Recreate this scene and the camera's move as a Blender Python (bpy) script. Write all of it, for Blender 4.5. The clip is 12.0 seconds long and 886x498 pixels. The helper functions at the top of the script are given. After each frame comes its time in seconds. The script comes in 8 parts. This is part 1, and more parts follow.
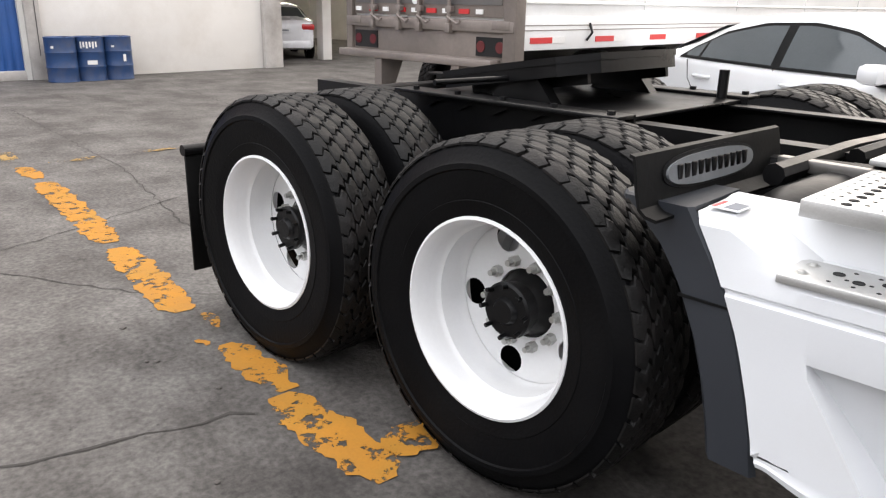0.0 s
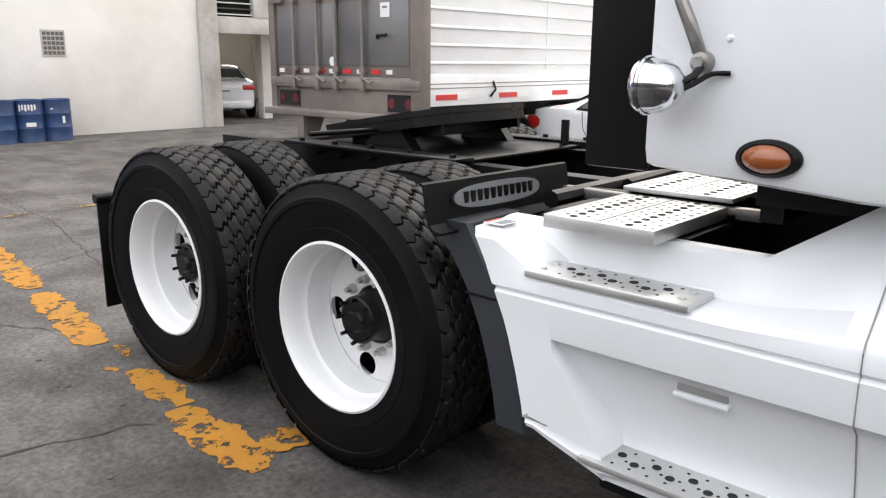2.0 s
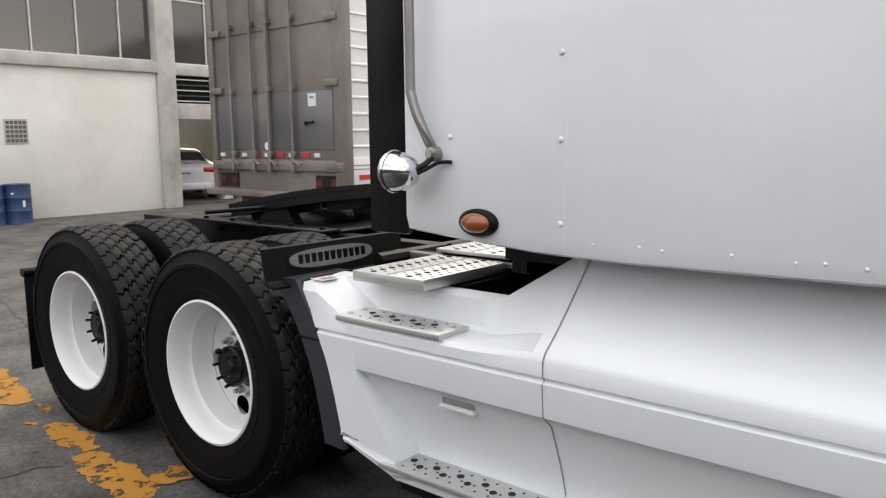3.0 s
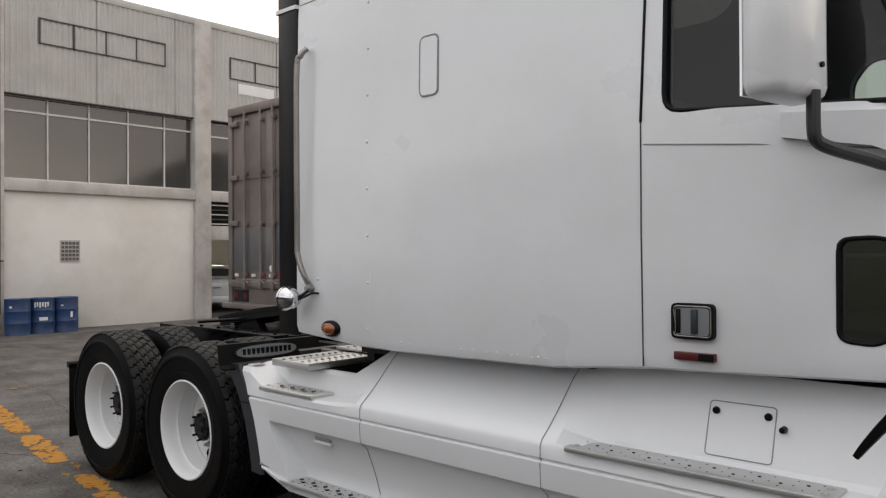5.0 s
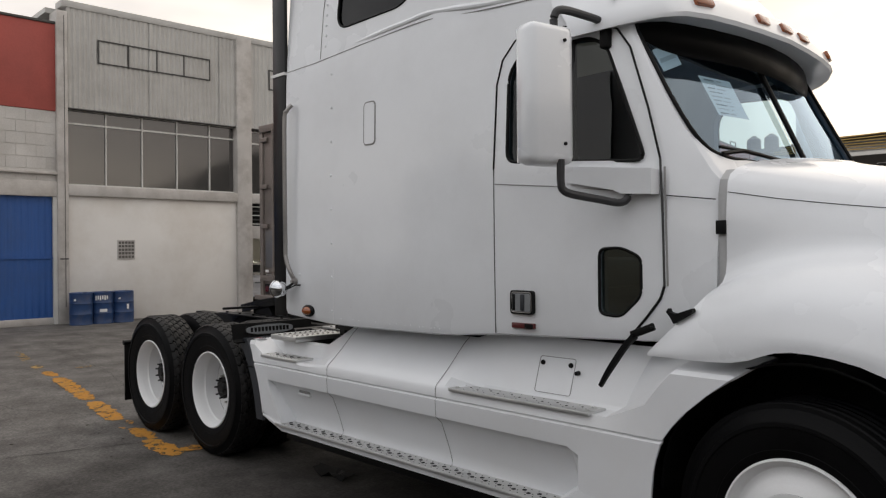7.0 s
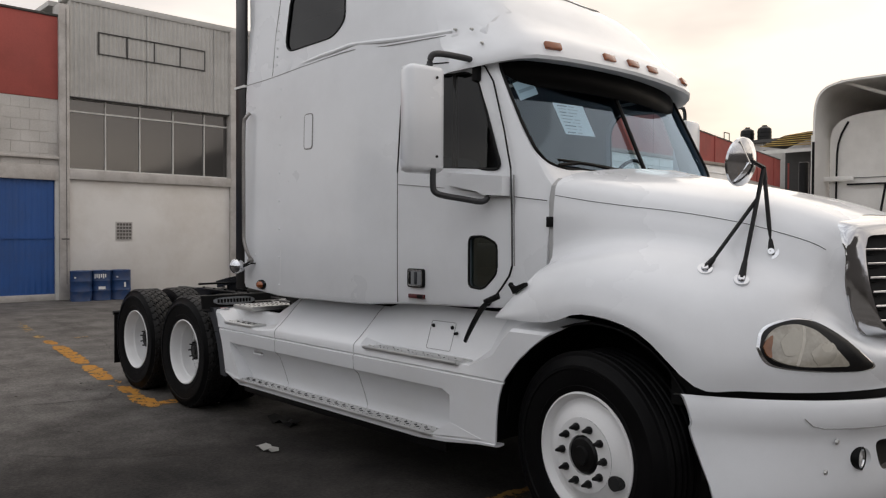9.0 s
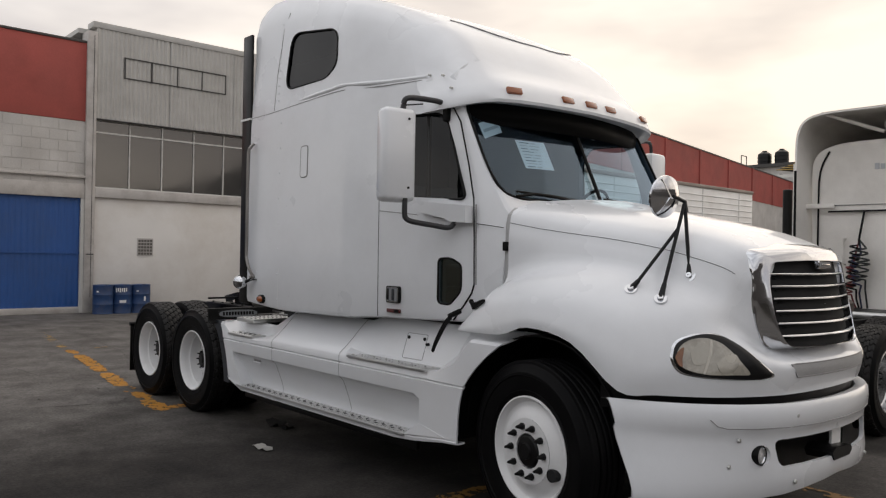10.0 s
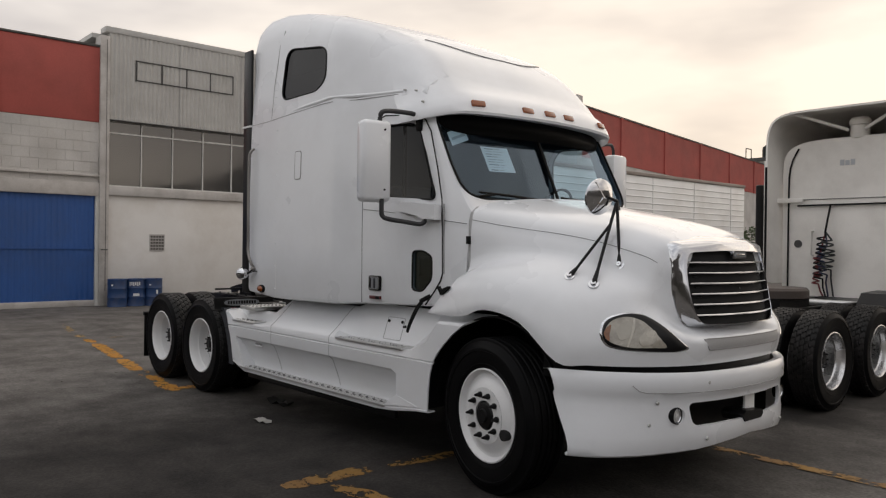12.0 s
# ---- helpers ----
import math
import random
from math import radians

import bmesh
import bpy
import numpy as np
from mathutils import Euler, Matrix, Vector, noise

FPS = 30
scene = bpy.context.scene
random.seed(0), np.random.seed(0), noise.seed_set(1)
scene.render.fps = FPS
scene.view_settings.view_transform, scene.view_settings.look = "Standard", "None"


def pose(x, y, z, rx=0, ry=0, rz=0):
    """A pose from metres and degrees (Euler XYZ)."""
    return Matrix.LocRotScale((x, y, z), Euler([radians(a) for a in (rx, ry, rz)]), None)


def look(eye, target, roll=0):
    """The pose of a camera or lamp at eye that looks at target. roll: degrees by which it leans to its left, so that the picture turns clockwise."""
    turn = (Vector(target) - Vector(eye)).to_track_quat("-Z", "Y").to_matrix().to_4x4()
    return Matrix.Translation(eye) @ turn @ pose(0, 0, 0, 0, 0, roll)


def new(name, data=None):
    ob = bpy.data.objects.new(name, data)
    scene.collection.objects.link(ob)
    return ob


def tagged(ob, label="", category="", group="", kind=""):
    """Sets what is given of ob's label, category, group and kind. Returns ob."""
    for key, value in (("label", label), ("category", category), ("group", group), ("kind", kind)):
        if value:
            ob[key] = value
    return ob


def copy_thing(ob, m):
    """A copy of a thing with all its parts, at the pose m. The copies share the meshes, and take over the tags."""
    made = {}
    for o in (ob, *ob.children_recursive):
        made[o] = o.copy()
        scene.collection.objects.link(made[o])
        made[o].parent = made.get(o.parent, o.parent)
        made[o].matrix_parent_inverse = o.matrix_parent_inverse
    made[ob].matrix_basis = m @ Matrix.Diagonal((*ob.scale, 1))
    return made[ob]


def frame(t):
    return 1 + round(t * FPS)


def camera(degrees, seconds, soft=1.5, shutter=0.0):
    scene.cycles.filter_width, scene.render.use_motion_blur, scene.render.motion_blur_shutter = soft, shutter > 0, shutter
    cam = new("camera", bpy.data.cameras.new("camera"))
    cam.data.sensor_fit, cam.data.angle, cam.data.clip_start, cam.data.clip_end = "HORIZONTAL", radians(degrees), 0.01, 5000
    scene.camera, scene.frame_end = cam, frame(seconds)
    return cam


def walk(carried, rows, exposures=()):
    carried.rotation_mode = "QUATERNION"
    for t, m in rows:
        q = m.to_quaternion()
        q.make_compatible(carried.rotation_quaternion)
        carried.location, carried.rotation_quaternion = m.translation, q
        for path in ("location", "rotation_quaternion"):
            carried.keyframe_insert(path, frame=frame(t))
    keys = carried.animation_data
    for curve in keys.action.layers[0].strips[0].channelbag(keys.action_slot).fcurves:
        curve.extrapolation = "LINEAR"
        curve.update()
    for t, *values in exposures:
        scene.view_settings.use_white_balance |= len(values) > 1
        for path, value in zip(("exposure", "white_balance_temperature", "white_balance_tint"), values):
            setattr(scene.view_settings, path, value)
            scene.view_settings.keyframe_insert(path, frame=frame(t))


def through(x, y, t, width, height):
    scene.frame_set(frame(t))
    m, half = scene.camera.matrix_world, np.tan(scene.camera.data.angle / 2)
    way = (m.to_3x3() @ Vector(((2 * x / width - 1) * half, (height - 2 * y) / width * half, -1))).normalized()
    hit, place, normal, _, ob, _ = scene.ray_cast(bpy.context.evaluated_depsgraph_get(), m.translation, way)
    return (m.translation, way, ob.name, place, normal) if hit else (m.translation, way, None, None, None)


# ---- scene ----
cam = camera(60.0, 12.0, soft=1.25)
PATH = [
    (0, (1.396, -2.824, 1.428), (0.048, -1.481, 0.813), 1.1),
    (0.5, (1.440, -2.798, 1.425), (0.102, -1.449, 0.800), 0.2),
    (1, (1.550, -2.772, 1.423), (0.234, -1.393, 0.818), -0.6),
    (1.5, (1.714, -2.821, 1.428), (0.387, -1.419, 0.905), -1.5),
    (2, (1.996, -2.926, 1.455), (0.703, -1.477, 0.978), 0.4),
    (2.5, (2.363, -2.953, 1.476), (0.990, -1.561, 1.053), 0.3),
    (3, (2.772, -3.023, 1.501), (1.501, -1.505, 1.216), -0.6),
    (3.5, (3.160, -3.200, 1.581), (1.895, -1.651, 1.548), 0.5),
    (3.7, (3.342, -3.287, 1.595), (2.055, -1.760, 1.716), 0.6),
    (5.3, (4.697, -3.778, 1.636), (3.338, -2.311, 1.634), -0.3),
    (5.5, (4.854, -3.826, 1.631), (3.520, -2.336, 1.654), -0.1),
    (6, (5.229, -4.034, 1.647), (3.921, -2.522, 1.591), 0.3),
    (6.5, (5.575, -4.135, 1.649), (4.143, -2.739, 1.618), 0.2),
    (7, (5.891, -4.244, 1.678), (4.447, -2.860, 1.677), -0.5),
    (7.2, (5.993, -4.294, 1.672), (4.578, -2.881, 1.640), -0.2),
    (8.8, (6.964, -4.516, 1.685), (5.500, -3.154, 1.703), -0.5),
    (9, (7.096, -4.558, 1.687), (5.647, -3.181, 1.648), 0.3),
    (9.5, (7.433, -4.619, 1.690), (5.989, -3.235, 1.661), 0.9),
    (10, (7.770, -4.731, 1.710), (6.283, -3.393, 1.720), 1),
    (10.5, (8.017, -4.875, 1.706), (6.527, -3.542, 1.685), 0.4),
    (11, (8.286, -4.937, 1.709), (6.776, -3.626, 1.706), 1.3),
    (11.5, (8.460, -4.990, 1.702), (6.941, -3.688, 1.694), 0.8),
    (12, (8.532, -5.021, 1.708), (7.027, -3.703, 1.702), 0.7),
]
walk(cam, [(t, look(eye, target, roll)) for t, eye, target, roll in PATH],
     exposures=[(0.0, 0.91, 6350, 13), (1.5, 0.85, 6250, 12), (2.5, 0.65, 6350, 12), (3.0, 0.38, 6400, 11), (3.7, 0.05, 6450, 11), (5.5, -0.33, 6550, 12), (6.0, -0.52, 6550, 12), (7.0, -0.44, 6500, 12), (9.0, -0.54, 6450, 13), (10.5, -0.66, 6450, 13), (12.0, -0.7, 6550, 13)])

# ---- light: overcast late-afternoon sky with a weak, wide sun ----
SUN_AZ, SUN_EL = radians(100), radians(28)
world = bpy.data.worlds.new("overcast_sky")
scene.world = world
world.use_nodes = True
wn, wl = world.node_tree.nodes, world.node_tree.links
wn.clear()
w_out = wn.new("ShaderNodeOutputWorld")
w_sky = wn.new("ShaderNodeTexSky")
w_sky.sky_type, w_sky.sun_disc = "NISHITA", False
w_sky.sun_elevation, w_sky.sun_rotation = SUN_EL, radians(90) - SUN_AZ
w_bg_sky, w_bg_cloud, w_mix = wn.new("ShaderNodeBackground"), wn.new("ShaderNodeBackground"), wn.new("ShaderNodeMixShader")
w_bg_sky.inputs[1].default_value = 0.10
w_co, w_map = wn.new("ShaderNodeTexCoord"), wn.new("ShaderNodeMapping")
w_map.inputs["Scale"].default_value = (1.0, 1.0, 3.2)
w_noise, w_ramp = wn.new("ShaderNodeTexNoise"), wn.new("ShaderNodeValToRGB")
w_noise.inputs["Scale"].default_value, w_noise.inputs["Detail"].default_value, w_noise.inputs["Roughness"].default_value = 1.7, 5, 0.5
w_ramp.color_ramp.elements[0].position, w_ramp.color_ramp.elements[0].color = 0.37, (0.63, 0.62, 0.63, 1)
w_ramp.color_ramp.elements[1].position, w_ramp.color_ramp.elements[1].color = 0.59, (1.15, 1.12, 1.06, 1)
w_bg_cloud.inputs[1].default_value = 2.0
w_mix.inputs[0].default_value = 0.9
wl.new(w_co.outputs["Generated"], w_map.inputs[0])
wl.new(w_map.outputs[0], w_noise.inputs["Vector"])
wl.new(w_noise.outputs[0], w_ramp.inputs[0])
# the cloud deck is warm and dimmer near the horizon, and brighter overhead
w_sep, w_deck, w_mul = wn.new("ShaderNodeSeparateXYZ"), wn.new("ShaderNodeValToRGB"), wn.new("ShaderNodeMix")
w_mul.data_type, w_mul.blend_type = "RGBA", "MULTIPLY"
w_mul.inputs[0].default_value = 1.0
for e, (at, c) in zip([w_deck.color_ramp.elements[0], w_deck.color_ramp.elements[1], w_deck.color_ramp.elements.new(0.28), w_deck.color_ramp.elements.new(0.5)],
                      ((0.0, (0.86, 0.79, 0.70, 1)), (0.95, (1.0, 1.01, 1.03, 1)), (0.28, (0.80, 0.785, 0.765, 1)), (0.5, (0.80, 0.80, 0.80, 1)))):
    e.position, e.color = at, c
wl.new(w_co.outputs["Generated"], w_sep.inputs[0])
wl.new(w_sep.outputs[2], w_deck.inputs[0])
wl.new(w_ramp.outputs[0], w_mul.inputs[6])
wl.new(w_deck.outputs[0], w_mul.inputs[7])
# warm towards the low sun, cooler away from it
w_side, w_tint, w_all = wn.new("ShaderNodeMapRange"), wn.new("ShaderNodeMix"), wn.new("ShaderNodeMix")
w_side.inputs[1].default_value, w_side.inputs[2].default_value = -0.3, 0.75
w_tint.data_type, w_all.data_type, w_all.blend_type = "RGBA", "RGBA", "MULTIPLY"
w_tint.inputs[6].default_value, w_tint.inputs[7].default_value = (0.95, 0.985, 1.03, 1), (1.03, 0.965, 0.875, 1)
w_all.inputs[0].default_value = 1.0
wl.new(w_sep.outputs[1], w_side.inputs[0])
wl.new(w_side.outputs[0], w_tint.inputs[0])
wl.new(w_mul.outputs[2], w_all.inputs[6])
wl.new(w_tint.outputs[2], w_all.inputs[7])
wl.new(w_all.outputs[2], w_bg_cloud.inputs[0])
wl.new(w_sky.outputs[0], w_bg_sky.inputs[0])
wl.new(w_bg_sky.outputs[0], w_mix.inputs[1])
wl.new(w_bg_cloud.outputs[0], w_mix.inputs[2])
wl.new(w_mix.outputs[0], w_out.inputs[0])
sun = new("sun", bpy.data.lights.new("sun", "SUN"))
sun.data.energy, sun.data.angle, sun.data.color = 0.7, radians(70), (1.0, 0.93, 0.82)
sun.matrix_world = look((0, 0, 0), (-math.cos(SUN_AZ) * math.cos(SUN_EL), -math.sin(SUN_AZ) * math.cos(SUN_EL), -math.sin(SUN_EL)))


# ---- materials ----
def mat(name, base, rough=0.5, metal=0.0, vary=0.12, scale=3.0, fine=60.0, bump=0.05, coat=0.0, dirt=None, dirt_amount=0.0, dirt_scale=1.5, spec=0.5):
    """A surface with broad stains, fine grain and a little relief."""
    m = bpy.data.materials.new(name)
    m.use_nodes = True
    n, l = m.node_tree.nodes, m.node_tree.links
    b = n["Principled BSDF"]
    b.inputs["Metallic"].default_value, b.inputs["Coat Weight"].default_value = metal, coat
    b.inputs["Specular IOR Level"].default_value = spec
    b.inputs["Coat Roughness"].default_value = 0.06
    co = n.new("ShaderNodeTexCoord")
    big, small = n.new("ShaderNodeTexNoise"), n.new("ShaderNodeTexNoise")
    big.inputs["Scale"].default_value, big.inputs["Detail"].default_value = scale, 6
    small.inputs["Scale"].default_value, small.inputs["Detail"].default_value = fine, 4
    for t in (big, small):
        l.new(co.outputs["Object"], t.inputs["Vector"])
    hsv, ramp = n.new("ShaderNodeHueSaturation"), n.new("ShaderNodeMapRange")
    hsv.inputs["Color"].default_value = (*base, 1)
    ramp.inputs[1].default_value, ramp.inputs[2].default_value = 0.3, 0.7
    ramp.inputs[3].default_value, ramp.inputs[4].default_value = 1 - vary, 1 + vary
    mixed = n.new("ShaderNodeMath")
    mixed.operation = "MULTIPLY_ADD"
    mixed.inputs[1].default_value, mixed.inputs[2].default_value = 0.3, 0.0
    l.new(small.outputs[0], mixed.inputs[0])
    addm = n.new("ShaderNodeMath")
    addm.operation = "MULTIPLY_ADD"
    addm.inputs[1].default_value = 0.7
    l.new(big.outputs[0], addm.inputs[0])
    l.new(mixed.outputs[0], addm.inputs[2])
    l.new(addm.outputs[0], ramp.inputs[0])
    l.new(ramp.outputs[0], hsv.inputs["Value"])
    colour = hsv.outputs[0]
    if dirt:
        dn, dr, dm = n.new("ShaderNodeTexNoise"), n.new("ShaderNodeMapRange"), n.new("ShaderNodeMix")
        dm.data_type = "RGBA"
        dn.inputs["Scale"].default_value, dn.inputs["Detail"].default_value, dn.inputs["Roughness"].default_value = dirt_scale, 8, 0.65
        dr.inputs[1].default_value, dr.inputs[2].default_value, dr.inputs[4].default_value = 0.45, 0.72, dirt_amount
        l.new(co.outputs["Object"], dn.inputs["Vector"])
        l.new(dn.outputs[0], dr.inputs[0])
        l.new(dr.outputs[0], dm.inputs[0])
        l.new(colour, dm.inputs[6])
        dm.inputs[7].default_value = (*dirt, 1)
        colour = dm.outputs[2]
    l.new(colour, b.inputs["Base Color"])
    rr = n.new("ShaderNodeMapRange")
    rr.inputs[1].default_value, rr.inputs[2].default_value = 0.3, 0.7
    rr.inputs[3].default_value, rr.inputs[4].default_value = max(rough - 0.08, 0.02), min(rough + 0.1, 1)
    l.new(big.outputs[0], rr.inputs[0])
    l.new(rr.outputs[0], b.inputs["Roughness"])
    if bump:
        bp = n.new("ShaderNodeBump")
        bp.inputs["Strength"].default_value, bp.inputs["Distance"].default_value = bump, 0.01
        l.new(small.outputs[0], bp.inputs["Height"])
        l.new(bp.outputs[0], b.inputs["Normal"])
    return m


def glass(name, tint, rough=0.02, through=0.75, least=0.04, sheen=(1, 1, 1), grow=5.0):
    """A thin pane: part clear, part glossy reflection that grows towards a grazing view, alike from both sides."""
    m = bpy.data.materials.new(name)
    m.use_nodes = True
    n, l = m.node_tree.nodes, m.node_tree.links
    n.clear()
    out, tr, gl, mx, lw = (n.new("ShaderNode" + k) for k in ("OutputMaterial", "BsdfTransparent", "BsdfGlossy", "MixShader", "LayerWeight"))
    tr.inputs[0].default_value = (*[c * through for c in tint], 1)
    gl.inputs["Roughness"].default_value = rough
    gl.inputs["Color"].default_value = (*sheen, 1)
    lw.inputs[0].default_value = 0.5
    power, rise = n.new("ShaderNodeMath"), n.new("ShaderNodeMath")
    power.operation, rise.operation = "POWER", "MULTIPLY_ADD"
    power.inputs[1].default_value = grow
    rise.inputs[1].default_value, rise.inputs[2].default_value = 1.0 - least, least
    l.new(lw.outputs["Facing"], power.inputs[0])
    l.new(power.outputs[0], rise.inputs[0])
    l.new(rise.outputs[0], mx.inputs[0])
    l.new(tr.outputs[0], mx.inputs[1])
    l.new(gl.outputs[0], mx.inputs[2])
    l.new(mx.outputs[0], out.inputs[0])
    return m


WHITE = mat("truck_white_paint", (0.785, 0.80, 0.82), 0.3, vary=0.03, scale=1.2, fine=180, bump=0.012, coat=0.55, dirt=(0.60, 0.605, 0.61), dirt_amount=0.35, dirt_scale=1.1)
SKIRT_WHITE = mat("fairing_white_paint", (0.73, 0.74, 0.755), 0.36, vary=0.02, scale=2.5, fine=220, bump=0.02, coat=0.2, dirt=(0.66, 0.65, 0.63), dirt_amount=0.3, dirt_scale=2.0)
RIM_WHITE = mat("wheel_white_paint", (0.76, 0.76, 0.76), 0.42, vary=0.04, scale=5, fine=90, bump=0.04, dirt=(0.6, 0.58, 0.55), dirt_amount=0.25, dirt_scale=5)
RUBBER = mat("tyre_rubber", (0.0038, 0.0038, 0.0042), 0.46, vary=0.3, scale=4, fine=90, bump=0.15, dirt=(0.008, 0.0076, 0.007), dirt_amount=0.35, dirt_scale=5, spec=0.07)
TREAD = mat("tyre_tread_rubber", (0.006, 0.0058, 0.0055), 0.48, vary=0.35, scale=6, fine=120, bump=0.25, dirt=(0.036, 0.030, 0.029), dirt_amount=0.5, dirt_scale=5, spec=0.2)
BLACK = mat("chassis_black_paint", (0.0045, 0.0045, 0.005), 0.36, vary=0.3, scale=4, fine=80, bump=0.08, dirt=(0.013, 0.0115, 0.0105), dirt_amount=0.3, dirt_scale=3, spec=0.25)
STEEL_GREASE = mat("greasy_dark_steel", (0.0045, 0.0045, 0.005), 0.34, 0.0, vary=0.3, scale=6, fine=40, bump=0.05, dirt=(0.013, 0.0115, 0.0105), dirt_amount=0.35, dirt_scale=3, spec=0.2)
PLASTIC = mat("dark_grey_plastic", (0.022, 0.025, 0.031), 0.5, vary=0.12, scale=4, fine=300, bump=0.06)
BLACK_TRIM = mat("black_rubber_trim", (0.005, 0.005, 0.005), 0.5, vary=0.2, bump=0.05, spec=0.15)
SEAM = mat("dark_panel_gap", (0.05, 0.05, 0.05), 0.7, vary=0.1, bump=0)
CHROME = mat("chrome", (0.62, 0.63, 0.65), 0.09, 1.0, vary=0.05, bump=0.01)
ALU = mat("tread_plate_aluminium", (0.62, 0.62, 0.61), 0.38, 0.75, vary=0.12, scale=6, fine=200, bump=0.08, dirt=(0.4, 0.39, 0.37), dirt_amount=0.35, dirt_scale=6)
BOLT = mat("zinc_bolt", (0.5, 0.5, 0.48), 0.4, 0.8, vary=0.15, bump=0.05)
# near-black in place of the shade inside holes and openings
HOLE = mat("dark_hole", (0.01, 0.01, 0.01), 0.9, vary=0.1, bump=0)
AMBER = mat("amber_lens", (0.25, 0.066, 0.014), 0.2, vary=0.25, bump=0.02, coat=0.5)
DIM_RED = mat("grimy_red_lens", (0.10, 0.012, 0.012), 0.35, vary=0.2, bump=0.02)
BADGE_RED = mat("dark_red_badge", (0.09, 0.012, 0.012), 0.3, vary=0.1, bump=0)
PALE_SEAM = mat("pale_panel_gap", (0.27, 0.265, 0.26), 0.7, vary=0.1, bump=0)
RAIL_METAL = mat("dull_polished_rail", (0.30, 0.285, 0.27), 0.36, 0.8, vary=0.2, scale=4, bump=0.02)
RED = mat("red_lens", (0.5, 0.02, 0.02), 0.2, vary=0.1, bump=0.02, coat=0.4)
LENS = mat("aged_headlamp_lens", (0.34, 0.315, 0.265), 0.1, vary=0.35, scale=12, bump=0.03, coat=0.8)
INTERIOR = mat("cab_interior_grey", (0.10, 0.125, 0.155), 0.8, vary=0.15, bump=0.05)
PAPER = mat("paper", (0.75, 0.76, 0.77), 0.8, vary=0.04, bump=0.02)
INK = mat("grey_print", (0.2, 0.21, 0.23), 0.8, vary=0.05, bump=0)
CAB_GLASS = glass("tinted_cab_glass", (0.42, 0.47, 0.45), through=0.6, least=0.03)
SCREEN_GLASS = glass("windscreen_glass", (0.78, 0.93, 1.0), through=0.85, least=0.075, sheen=(0.62, 0.79, 0.98), grow=4.0)
PORT_GLASS = glass("grey_port_glass", (0.6, 0.66, 0.6), through=0.85, least=0.34, sheen=(0.92, 1, 0.92))
DARK_GLASS = glass("dark_window_glass", (0.3, 0.32, 0.33), through=0.2, least=0.03)
OLD_CONCRETE = mat("weathered_concrete", (0.51, 0.485, 0.46), 0.9, vary=0.16, scale=1.5, fine=40, bump=0.3, dirt=(0.22, 0.19, 0.165), dirt_amount=0.55, dirt_scale=1.6)
PLASTER = mat("white_plaster", (0.75, 0.725, 0.69), 0.9, vary=0.06, scale=0.8, fine=50, bump=0.12, dirt=(0.52, 0.465, 0.40), dirt_amount=0.5, dirt_scale=0.55)
BLOCK = mat("painted_block", (0.54, 0.52, 0.495), 0.9, vary=0.22, scale=1.0, fine=30, bump=0.3, dirt=(0.40, 0.37, 0.33), dirt_amount=0.45, dirt_scale=0.9)
RED_WALL = mat("red_painted_wall", (0.39, 0.09, 0.075), 0.85, vary=0.15, scale=0.7, fine=30, bump=0.2, dirt=(0.2, 0.05, 0.04), dirt_amount=0.5, dirt_scale=0.8)
CORRUGATED = mat("grey_corrugated_sheet", (0.50, 0.49, 0.47), 0.6, 0.15, vary=0.08, scale=0.7, fine=25, bump=0.05, dirt=(0.28, 0.26, 0.24), dirt_amount=0.4, dirt_scale=0.8)
BLUE = mat("blue_gate_paint", (0.02, 0.085, 0.29), 0.5, vary=0.12, scale=1, fine=40, bump=0.06, dirt=(0.03, 0.07, 0.18), dirt_amount=0.5, dirt_scale=1.2)
DRUM_BLUE = mat("blue_drum_paint", (0.017, 0.052, 0.15), 0.45, vary=0.3, scale=3, fine=50, bump=0.1, dirt=(0.09, 0.08, 0.08), dirt_amount=0.5, dirt_scale=4)
FRAME_WHITE = mat("pale_window_frame", (0.6, 0.59, 0.56), 0.6, vary=0.1, bump=0.05)
DARK_FRAME = mat("dark_metal_frame", (0.06, 0.058, 0.055), 0.6, vary=0.2, bump=0.05)
TRAILER_WHITE = mat("trailer_white_panel", (0.83, 0.83, 0.82), 0.4, 0.0, vary=0.05, scale=1, fine=60, bump=0.03, dirt=(0.52, 0.49, 0.45), dirt_amount=0.4, dirt_scale=0.8)
TRAILER_DIRTY = mat("dirty_steel_door", (0.245, 0.21, 0.188), 0.5, 0.35, vary=0.15, scale=1.4, fine=30, bump=0.08, dirt=(0.13, 0.115, 0.1), dirt_amount=0.7, dirt_scale=1.3)
TRAILER_BLUE = mat("bluish_worn_steel", (0.18, 0.175, 0.175), 0.4, 0.35, vary=0.15, scale=2, fine=40, bump=0.06, dirt=(0.2, 0.18, 0.16), dirt_amount=0.5, dirt_scale=2)
TAPE_RED = mat("red_reflective_tape", (0.55, 0.03, 0.03), 0.4, vary=0.1, bump=0.03)
TAPE_WHITE = mat("white_reflective_tape", (0.75, 0.74, 0.72), 0.4, vary=0.1, bump=0.03)
CAR_WHITE = mat("car_white_paint", (0.80, 0.81, 0.82), 0.15, vary=0.02, bump=0, coat=1.0)
CAR_SILVER = mat("car_silver_paint", (0.80, 0.80, 0.83), 0.25, 0.0, vary=0.05, bump=0, coat=0.8)
FAR_WHITE = mat("cream_truck_paint", (0.83, 0.80, 0.755), 0.45, vary=0.06, scale=1, fine=60, bump=0.03, coat=0.1, dirt=(0.45, 0.42, 0.37), dirt_amount=0.45, dirt_scale=0.9)
